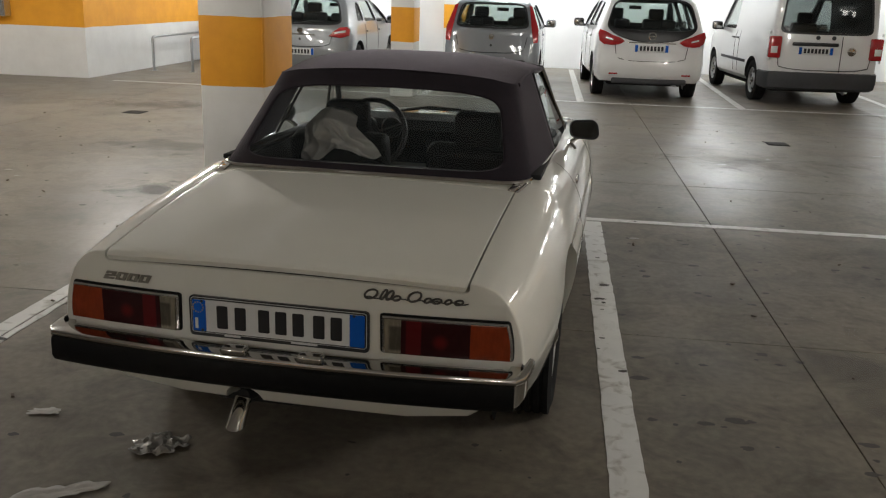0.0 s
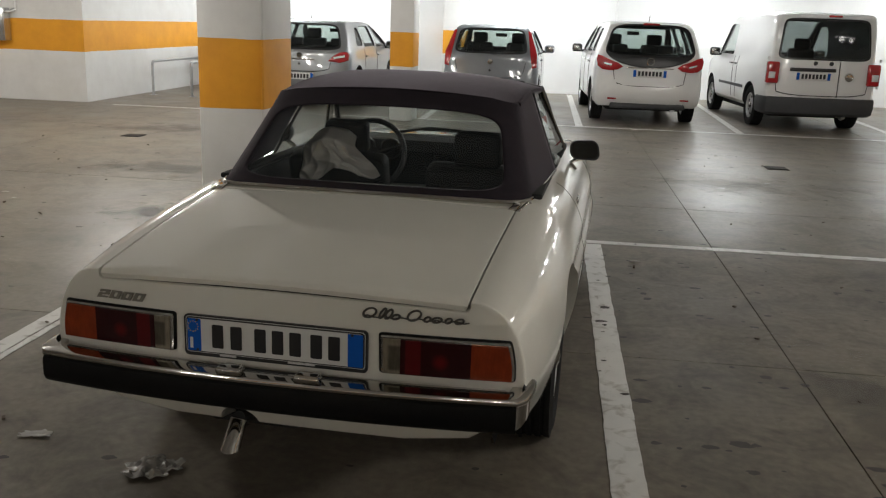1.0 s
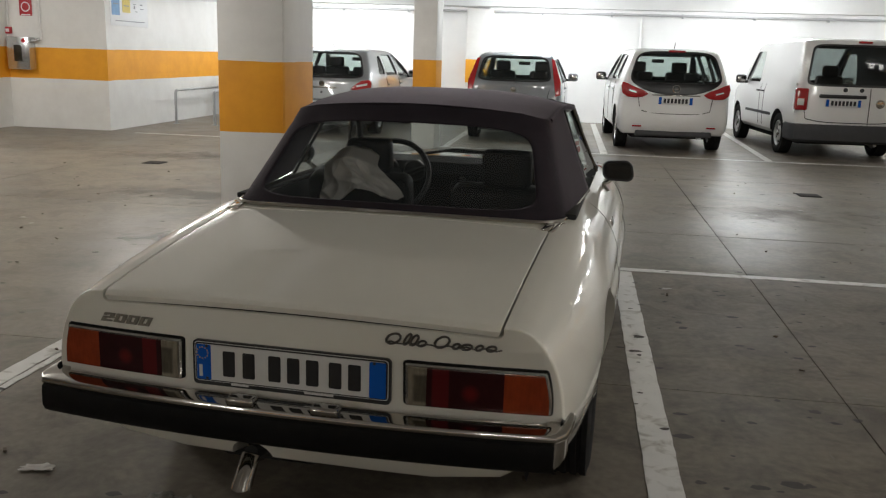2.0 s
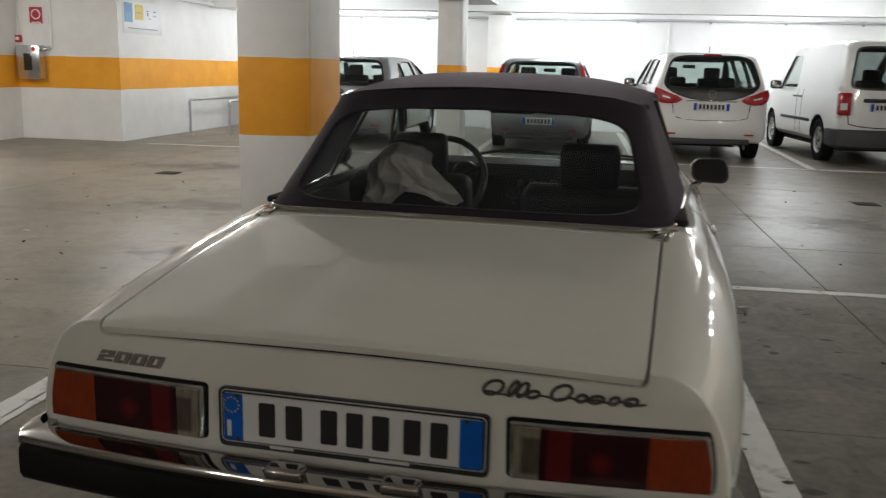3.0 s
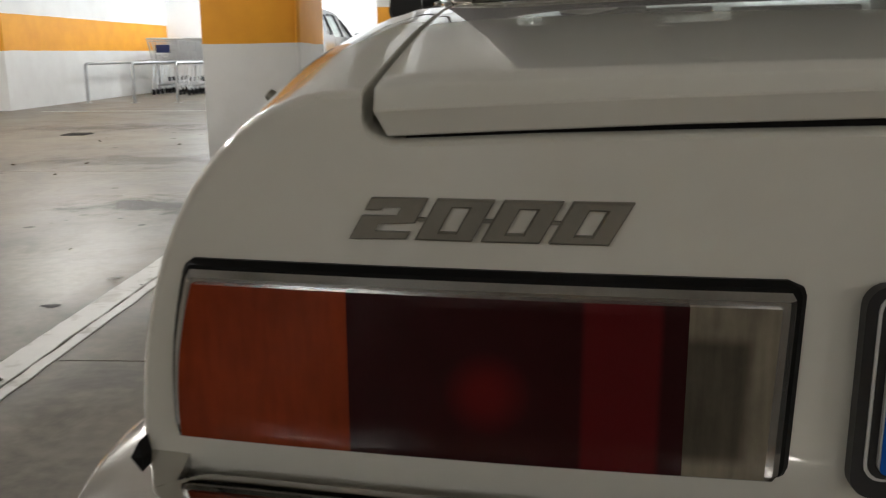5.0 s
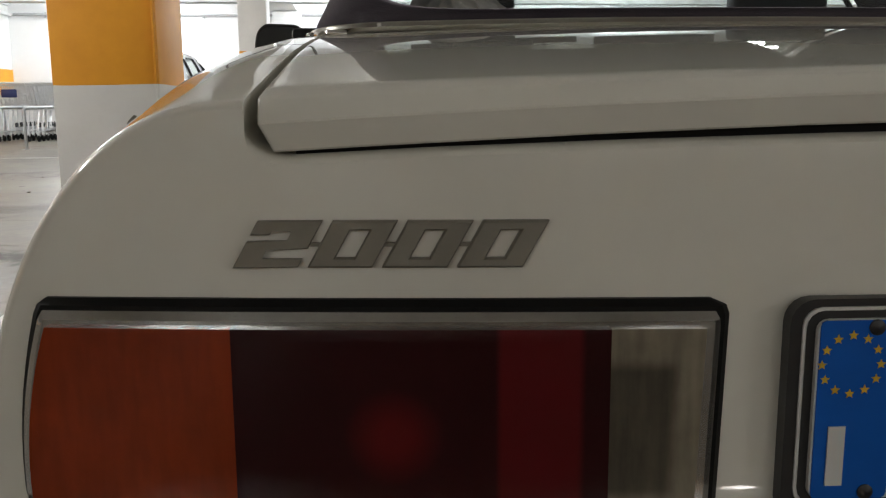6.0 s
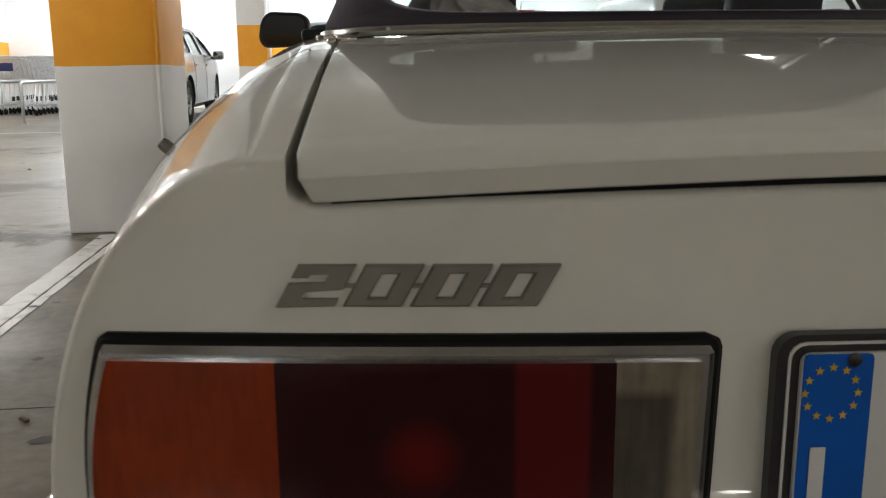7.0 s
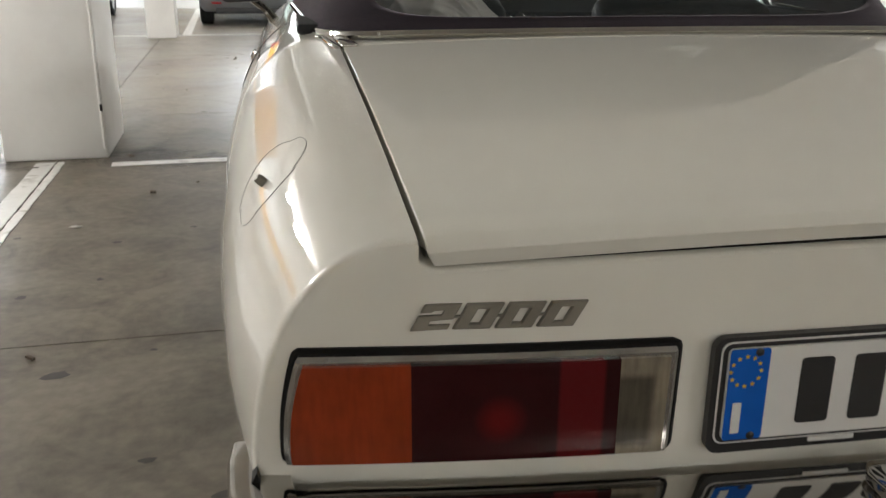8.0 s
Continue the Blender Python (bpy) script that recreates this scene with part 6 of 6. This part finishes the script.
parked_car("grey_hatchback", "grey hatchback with tall red tail lamps parked in a bay", pose(-1.0, 15.6, 0, 0, 0, -1.0), M_GREY, 1.64, 1.48, 3.86, 0.99, (0.62, 3.07), 0.295,
           [(0.2, 0.12), (0.3, 0.03), (0.42, -0.02), (0.56, -0.02), (0.66, 0.02), (0.9, 0.05), (1.0, 0.075), (1.35, 0.25), (1.48, 0.32)], (2.25, 3.05),
           dict(lamps=tall_lamps, extra=hatch_extra, glass=(1.02, 1.385), glass_w=(0.52, 0.60), corner=6.0, plate_z=0.47, bench=0.95, gate=(0.60, 0.60), mirror=M_GREY,
                doors=(1.30,), side_panes=(pane(0.50, 1.22, 1.25, 0.78, 1.02, 1.36), pane(1.30, 2.80, 2.22, 1.33, 1.0, 1.38))))
parked_car("silver_hatchback", "silver hatchback parked facing the back wall", pose(-4.2, 15.25, 0, 0, 0, -1.0), M_SILVER, 1.75, 1.46, 4.25, 0.96, (0.72, 3.33), 0.315,
           [(0.2, 0.13), (0.3, 0.03), (0.42, -0.02), (0.58, -0.02), (0.70, 0.02), (0.9, 0.045), (0.98, 0.09), (1.3, 0.36), (1.46, 0.47)], (2.35, 3.40),
           dict(lamps=wide_lamps, extra=silver_extra, glass=(0.985, 1.36), glass_w=(0.55, 0.68), corner=6.0, plate_z=0.52, bench=1.10, gate=(0.60, 0.56), mirror=M_SILVER,
                doors=(1.20, 2.15), side_panes=(pane(0.72, 1.18, 1.22, 1.0, 1.02, 1.33), pane(1.26, 2.12, 2.05, 1.29, 1.0, 1.36), pane(2.20, 3.15, 2.45, 2.13, 0.98, 1.36))))

# ---- wall fittings ----
M_BOXSTEEL = material("brushed_steel_box", (0.62, 0.63, 0.63), 0.22, 0.85, vary=0.15, scale=5)
M_REDPL = material("red_sign", (0.45, 0.02, 0.03), 0.45, vary=0.1, scale=8)
M_SIGNW = material("sign_white", (0.78, 0.79, 0.8), 0.4, vary=0.05, scale=6)
M_PALEBLUE = material("poster_blue", (0.18, 0.36, 0.62), 0.5, vary=0.2, scale=9)
M_YELLOW = material("poster_yellow", (0.72, 0.56, 0.12), 0.5, vary=0.2, scale=9)
M_GREYPRINT = material("print_grey", (0.25, 0.26, 0.28), 0.6)
M_DOORGREY = material("grey_lift_door", (0.33, 0.32, 0.30), 0.42, 0.3, vary=0.06, scale=2)
M_DOORWHITE = material("white_door_paint", (0.78, 0.77, 0.74), 0.4, vary=0.04, scale=2)

wy = 14.355
cab = thing("hose_cabinet", "steel fire hose cabinet with a dark window on the wall", "fire hose cabinet", pose(-8.97, wy, 1.21))
part("case", boxed((0, -0.09, 0), (0.38, 0.18, 0.52), 0.01), M_BOXSTEEL, cab)
part("front", boxed((-0.01, -0.186, 0), (0.37, 0.012, 0.51), 0.004), M_BOXSTEEL, cab, "polished steel front")
part("window", boxed((-0.005, -0.194, 0.0), (0.14, 0.006, 0.26), 0.003), material("cabinet_window", (0.05, 0.045, 0.035), 0.1, vary=0.6, scale=12), cab, "dark window")
part("round_label", lathe(bmesh.new(), [(0.035, 0), (0.035, 0.003), (0.0001, 0.003)], 20, pose(0.10, -0.192, 0.20, 90)), M_REDPL, cab)
part("valve", tube(bmesh.new(), bent([(0.19, -0.10, 0.20), (0.26, -0.10, 0.20), (0.26, -0.05, 0.22), (0.30, -0.02, 0.24)], 0.03), 0.025, 10), M_STEEL, cab, "pipe joint beside the cabinet")
part("feed_pipe", tube(bmesh.new(), [(0.31, -0.025, 0.22), (0.31, -0.025, 1.5)], 0.018, 10), M_CEIL, cab, "white painted feed pipe")

sg = thing("fire_sign", "red fire hose sign with a pale ring and caption bar", "sign", pose(-8.91, wy, 1.935))
part("panel", boxed((0, -0.004, 0), (0.22, 0.008, 0.25), 0.002), M_REDPL, sg)
part("ring", lathe(bmesh.new(), [(0.062, 0), (0.08, 0), (0.08, 0.003), (0.062, 0.003)], 28, pose(0, -0.008, 0.015, 90), closed=True), M_SIGNW, sg)
part("caption_bar", boxed((0, -0.009, -0.11), (0.16, 0.002, 0.018)), M_SIGNW, sg, flat=True)
al = thing("alarm_button", "small red fire alarm call point with its conduit", "alarm button", pose(-9.23, wy, 1.57))
part("box", boxed((0, -0.025, 0), (0.11, 0.05, 0.11), 0.008), M_REDPL, al)
part("pane", boxed((0, -0.052, 0), (0.06, 0.004, 0.05), 0.001), M_SIGNW, al)
part("conduit", tube(bmesh.new(), [(0, -0.02, 0.055), (0, -0.02, 0.70)], 0.010, 8), M_CEIL, al)
sd = thing("alarm_sounder", "dark red alarm sign box high on the wall", "alarm sign", pose(-9.13, wy, 2.27))
part("box", boxed((0, -0.07, 0), (0.34, 0.14, 0.14), 0.012), material("dark_red_box", (0.16, 0.02, 0.022), 0.4), sd)
part("cable_duct", boxed((-0.7, -0.03, 0.05), (1.1, 0.05, 0.05), 0.006), M_CEIL, sd)

# information board on the side of the block
px_ = -7.527
bd = thing("notice_board", "white notice board with blue and yellow panels and small print", "notice board", pose(px_, 15.15, 1.95, 0, 0, 90))
part("panel", boxed((0, -0.004, 0), (1.28, 0.008, 0.50), 0.002), M_SIGNW, bd)
part("blue_panel", boxed((-0.47, -0.010, 0.07), (0.26, 0.004, 0.30)), M_PALEBLUE, bd, flat=True)
part("yellow_panel", boxed((-0.12, -0.010, 0.09), (0.26, 0.004, 0.24)), M_YELLOW, bd, flat=True)
for k, (x, z, w, h) in enumerate(((0.16, 0.12, 0.10, 0.012), (0.16, 0.07, 0.05, 0.05), (0.40, 0.12, 0.08, 0.02), (0.42, 0.05, 0.12, 0.012), (0.22, 0.0, 0.08, 0.012), (0.0, -0.17, 1.0, 0.014), (-0.12, 0.08, 0.18, 0.014), (-0.47, 0.1, 0.18, 0.014))):
    part("print_bar", boxed((x, -0.0135, z), (w, 0.002, h)), M_GREYPRINT, bd, flat=True)
# trunking and pipes
single("wall_trunking", boxed((px_ + 0.045, 17.6, 2.36), (0.09, 6.5, 0.06), 0.008), M_CEIL, "white cable trunking along the wall", "trunking")
single("wall_trunking", boxed((px_ + 0.03, 17.6, 2.55), (0.06, 6.5, 0.05), 0.008), M_CEIL, "white cable trunking along the wall", "trunking")
pp = thing("wall_pipe", "grey pipe with brackets along the back wall", "pipe", pose(0, 20.8, 2.36))
part("pipe", tube(bmesh.new(), [(-7.4, 0, 0), (10.4, 0, 0)], 0.028, 12), material("grey_pipe", (0.5, 0.5, 0.5), 0.5, vary=0.2, scale=3), pp)
for k in range(12):
    x = -6.8 + k * 1.5
    part("bracket", boxed((x, 0.04, -0.01), (0.035, 0.12, 0.10), 0.008), M_STEEL, pp)
dr = thing("down_pipe", "thin white pipe running down the back wall", "pipe", pose(1.35, 20.85, 0))
part("pipe", tube(bmesh.new(), [(0, 0, 0.02), (0, 0, 2.3)], 0.02, 10), M_CEIL, dr)

# rounded tube frame hanging at the slender pillar
hf = thing("hanging_frame", "dark rounded tube frame hung from the ceiling", "frame", pose(-2.2, 13.62, 2.22))
part("hoop", tube(bmesh.new(), bent([(-0.62, 0, 0.5), (-0.62, 0, 0.0), (0.62, 0, 0.0), (0.62, 0, 0.5)], 0.14, 8), 0.022, 10), material("dark_frame_paint", (0.06, 0.06, 0.055), 0.5, vary=0.3, scale=6), hf)
part("stay", boxed((0, 0.06, 0.04), (0.34, 0.22, 0.03), 0.006), M_STEEL, hf, "grey bracket to the pillar")

# lift lobby
ld = thing("door_1", "grey metal lift door standing in the lobby wall", "door", pose(-12.35, 16.19, 0), kind="structure")
for k in (-1, 1):
    part("door_panel", boxed((k * 0.225, -0.02, 1.03), (0.445, 0.04, 2.06), 0.004), M_DOORGREY, ld)
wd = thing("door_2", "plain white flush door with a steel handle plate", "door", pose(-11.35, 16.19, 0), kind="structure")
part("door_leaf", boxed((0, -0.02, 1.03), (0.95, 0.04, 2.06), 0.004), M_DOORWHITE, wd)
part("handle_plate", boxed((-0.41, -0.045, 1.05), (0.05, 0.012, 0.24), 0.005), M_STEEL, wd)
part("door_handle", tube(bmesh.new(), bent([(-0.41, -0.05, 1.08), (-0.41, -0.095, 1.08), (-0.30, -0.095, 1.08)], 0.02), 0.009, 8), M_STEEL, wd)
dfm = thing("door_frame", "white steel frame round the lobby doorway", "door frame", pose(-10.205, 13.79, 0), kind="structure")
for x in (-0.555, 0.555):
    part("jamb", boxed((x, 0.11, 1.03), (0.04, 0.26, 2.05), 0.004), M_DOORWHITE, dfm)
part("head", boxed((0, 0.11, 2.04), (1.07, 0.26, 0.035), 0.004), M_DOORWHITE, dfm)

# ---- trolley rails and trolleys ----
for k, x in enumerate((-7.22, -6.48, -5.79)):
    r = thing("guard_rail", "bent galvanised tube rail bolted to the floor", "guard rail", pose(x, 16.15, 0), "trolley bay rails")
    part("tube", tube(bmesh.new(), bent([(0, 0, 0), (0, 0, 0.61), (0, 3.2, 0.61), (0, 3.2, 0)], 0.09, 7), 0.024, 12), M_STEEL, r)
    for yy in (0, 3.2):
        part("foot_plate", boxed((0, yy, 0.004), (0.10, 0.10, 0.008), 0.002), M_STEEL, r)

M_WIRE = material("trolley_wire", (0.72, 0.73, 0.74), 0.4, 0.9, vary=0.1, scale=10)
M_NAVY = material("navy_plastic", (0.012, 0.025, 0.11), 0.4)


def trolley(m):
    t = thing("shopping_trolley", "chrome wire shopping trolley nested in a row", "shopping trolley", m, "nested trolleys")
    bm = bmesh.new()
    def rim(z, w, y0, y1):
        return [(-w, y0, z), (w, y0, z), (w * 0.8, y1, z), (-w * 0.8, y1, z)]
    top, bot = rim(0.98, 0.27, 0.0, 0.82), rim(0.55, 0.22, 0.18, 0.74)
    for ring, r in ((top, 0.009), (bot, 0.006)):
        tube(bm, ring + ring[:1], r, 6)
    for f in (0.2, 0.4, 0.6, 0.8):
        mid = [Vector(a).lerp(Vector(b), f) for a, b in zip(bot, top)]
        tube(bm, mid + mid[:1], 0.0035, 4)
    for e in range(4):
        a0, a1, b0, b1 = Vector(top[e]), Vector(top[(e + 1) % 4]), Vector(bot[e]), Vector(bot[(e + 1) % 4])
        for k in range(9):
            f = k / 9
            tube(bm, [a0.lerp(a1, f), b0.lerp(b1, f)], 0.0035, 4)
    part("basket", bm, M_WIRE, t, "wire basket", flat=True)
    for k in range(5):
        part("rack_bar", tube(bmesh.new(), [(-0.16 + 0.08 * k, 0.06, 0.20), (-0.13 + 0.065 * k, 0.78, 0.24)], 0.006, 6), M_WIRE, t)
    for k in (-1, 1):
        part("corner_buffer", boxed((k * 0.20, 0.80, 0.27), (0.05, 0.06, 0.09), 0.015), M_GREYPL, t, "dark plastic corner buffer")
    part("handle", tube(bmesh.new(), [(-0.28, -0.06, 1.02), (0.28, -0.06, 1.02)], 0.017, 8), M_PLATE, t, "pale plastic handle bar")
    for s in (-1, 1):
        part("side_frame", tube(bmesh.new(), bent([(s * 0.27, -0.06, 1.02), (s * 0.26, 0.16, 0.55), (s * 0.25, 0.02, 0.16), (s * 0.20, 0.80, 0.20)], 0.06), 0.011, 8), M_WIRE, t)
        for yy, xx in ((0.04, 0.25), (0.78, 0.20)):
            c = part("caster", lathe(bmesh.new(), [(0.02, -0.016), (0.058, -0.014), (0.06, 0), (0.058, 0.014), (0.02, 0.016)], 18, pose(s * xx, yy, 0.06, 0, 90, 0)), M_TYRE, t, "dark caster wheel")
            part("fork", boxed((s * xx, yy, 0.12), (0.045, 0.05, 0.06), 0.008), M_WIRE, c)
    return t


first = trolley(pose(-6.86, 18.7, 0))
part("flap", boxed((0.0, -0.03, 0.84), (0.26, 0.02, 0.14), 0.006), M_NAVY, first, "navy seat flap")
t2 = trolley(pose(-6.86, 18.93, 0))
for k in range(2, 6):
    copy_thing(t2, pose(-6.86, 18.7 + 0.23 * k, 0))
for k in range(6):
    copy_thing(t2, pose(-6.14, 18.55 + 0.23 * k, 0))

# ---- drains, litter, spots ----
def drain(x, y):
    d = thing("floor_drain", "square dark iron floor grating set in the concrete", "floor drain", pose(x, y, 0.001))
    part("rim", boxed((0, 0, 0.002), (0.235, 0.235, 0.006), 0.002), M_UNDER, d)
    for k in range(7):
        part("bar", boxed((-0.09 + 0.03 * k, 0, 0.007), (0.012, 0.20, 0.006), 0.001), material("grate_iron", (0.05, 0.045, 0.04), 0.6, 0.5) if k == 0 else bpy.data.materials["grate_iron"], d, flat=True)


drain(-4.976, 10.753)
drain(2.66, 10.79)


def crumple(seed, w, h, up, mat, name, label, m, n=16):
    rnd = random.Random(seed)
    off = Vector((rnd.uniform(0, 50), rnd.uniform(0, 50), 0))
    bm = bmesh.new()
    rows = []
    for j in range(n + 1):
        row = []
        for i in range(n + 1):
            u, v = i / n * 2 - 1, j / n * 2 - 1
            u, v = 0.5 * u * math.sqrt(1 - v * v / 2), 0.5 * v * math.sqrt(1 - u * u / 2)
            a = math.atan2(v, u)
            rad = 1 + 0.55 * noise.noise(Vector((math.cos(a) * 2.3, math.sin(a) * 2.3, seed)))
            x, y = u * w * rad, v * h * rad
            nz = abs(noise.noise(off + Vector((x * 16, y * 16, 0)))) + 0.5 * abs(noise.noise(off + Vector((x * 38, y * 38, 3))))
            row.append(Vector((x, y, 0.003 + up * nz * (1.2 - (u * u + v * v) * 2.2))))
        rows.append(row)
    sheet(bm, rows)
    ob = single(name, bm, mat, label, "litter", m, sharp=25)
    md = ob.modifiers.new("thick", "SOLIDIFY")
    md.thickness = 0.0012
    return ob


M_FILM = material("clear_plastic_litter", (0.30, 0.29, 0.27), 0.2, vary=0.4, scale=18, coat=0.6)
M_PAPER = material("white_paper_litter", (0.50, 0.48, 0.45), 0.8, vary=0.12, scale=14)
crumple(3, 0.19, 0.14, 0.045, M_FILM, "plastic_wrapper", "crumpled clear plastic wrapper on the floor", pose(-1.13, 2.99, 0.002, 0, 0, 20), 22)
crumple(5, 0.115, 0.05, 0.02, M_PAPER, "paper_scrap", "small torn white paper scrap on the floor", pose(-1.63, 3.15, 0.002, 0, 0, 5))
crumple(8, 0.27, 0.075, 0.02, M_PAPER, "paper_sheet", "folded white paper sheet on the floor", pose(-1.30, 2.665, 0.002, 0, 0, 28))
for k, (x, y, a, w) in enumerate(((0.70, 6.15, 10, 0.07), (-2.62, 4.1, 40, 0.05), (1.78, 9.2, 0, 0.08), (2.3, 9.6, 30, 0.07), (-4.3, 7.1, 20, 0.06), (-4.1, 6.9, 60, 0.05), (-2.35, 5.2, 10, 0.05), (-1.95, 5.5, 0, 0.04), (3.55, 10.2, 0, 0.08))):
    crumple(20 + k, w, w * 0.5, 0.012, M_PAPER, "paper_scrap", "tiny pale paper scrap on the concrete", pose(x, y, 0.004, 0, 0, a), 6)
M_GUM = material("dark_floor_spot", (0.055, 0.049, 0.042), 0.75, vary=0.3, scale=20)
rnd = random.Random(11)
bm = bmesh.new()
for k in range(560):
    x, y = rnd.uniform(-7, 4.5), rnd.uniform(1.2, 13.0) if k % 3 else rnd.uniform(1.4, 6.4)
    if k >= 420:
        x, y = rnd.uniform(0.3, 3.6), rnd.uniform(2.3, 6.3)
    r = rnd.uniform(0.005, 0.018) if k % 5 else rnd.uniform(0.014, 0.026)
    zz = 0.0046 if 0.37 < x < 0.52 or -2.33 < x < -2.17 or 6.55 < y < 6.7 else 0.0012
    n, stretch = 11, rnd.uniform(0.8, 2.0)
    vs = [bm.verts.new((x + r * rnd.uniform(0.6, 1.25) * math.cos(2 * math.pi * q / n) * stretch, y + r * rnd.uniform(0.7, 1.2) * math.sin(2 * math.pi * q / n), zz)) for q in range(n)]
    top = bm.verts.new((x, y, zz + 0.0004))
    for q in range(n):
        bm.faces.new((vs[q], vs[(q + 1) % n], top))
single("floor_spots", bm, M_GUM, "flat dark chewing gum spots on the concrete", "floor spots", kind="stuff")
bm = bmesh.new()
M_GRIT = material("leaf_grit", (0.10, 0.075, 0.05), 0.85, vary=0.4, scale=15)
for k in range(150):
    x, y = rnd.uniform(-6, 4), rnd.uniform(1.5, 12)
    r = rnd.uniform(0.004, 0.013)
    box(bm, (0, 0, 0), (r * 2, r, r * 0.6), 0, pose(x, y, 0.004 + r * 0.3, rnd.uniform(-20, 20), rnd.uniform(-20, 20), rnd.uniform(0, 180)))
single("floor_grit", bm, M_GRIT, "scattered brown grit and leaf crumbs on the floor", "grit", kind="stuff", flat=True)

# dried spills and tyre marks on the concrete
M_SPILL = stain_film("brown_spill", (0.05, 0.04, 0.03), 0.34, 2.6)
M_DEEP = stain_film("dark_spill", (0.045, 0.036, 0.027), 0.7, 3.4)
M_DUST = stain_film("pale_dust", (0.30, 0.28, 0.24), 0.45, 4.5)
random.seed(77)
for x, y, w, l, mt, lb in ((-1.75, 6.75, 1.1, 0.9, M_DEEP, "dark brown dried spill beside the pillar foot"), (-2.75, 6.75, 1.5, 0.9, M_DEEP, "dark brown dried spill beside the pillar foot"),
                           (-3.6, 8.6, 2.6, 1.2, M_SPILL, "broad brown stain on the concrete aisle"), (-4.9, 11.6, 3.2, 1.3, M_SPILL, "broad brown stain on the concrete aisle"),
                           (-3.1, 4.4, 1.5, 1.6, M_DUST, "pale dusty patch on the concrete"), (1.5, 4.0, 1.2, 1.8, M_SPILL, "dark tyre-worn stain in the empty bay"),
                           (2.6, 2.8, 1.6, 1.3, M_DUST, "pale dusty patch on the concrete"), (-2.0, 2.3, 0.9, 1.1, M_SPILL, "dark oily stain beside the bay line"),
                           (-0.5, 2.5, 1.3, 1.2, M_SPILL, "dark patch on the concrete under the car tail"), (2.2, 9.4, 3.0, 1.4, M_SPILL, "broad brown stain on the concrete aisle"),
                           (-2.75, 2.9, 0.8, 0.7, M_DUST, "pale dusty patch on the concrete"), (4.2, 5.2, 1.4, 1.6, M_SPILL, "dark tyre-worn stain in the empty bay")):
    bm = bmesh.new()
    ring = []
    for k in range(40):
        a = 2 * math.pi * k / 40
        f = 1 + 0.12 * math.sin(3 * a + x) + 0.08 * math.sin(5 * a + y)
        ring.append(bm.verts.new((w / 2 * f * math.cos(a), l / 2 * f * math.sin(a), 0)))
    bm.faces.new(ring)
    so = single("floor_stain", bm, mt, lb, "floor stain", pose(x, y, {M_SPILL: 0.0022, M_DEEP: 0.0026}.get(mt, 0.0032)), kind="structure", flat=True)
    so.visible_shadow = False
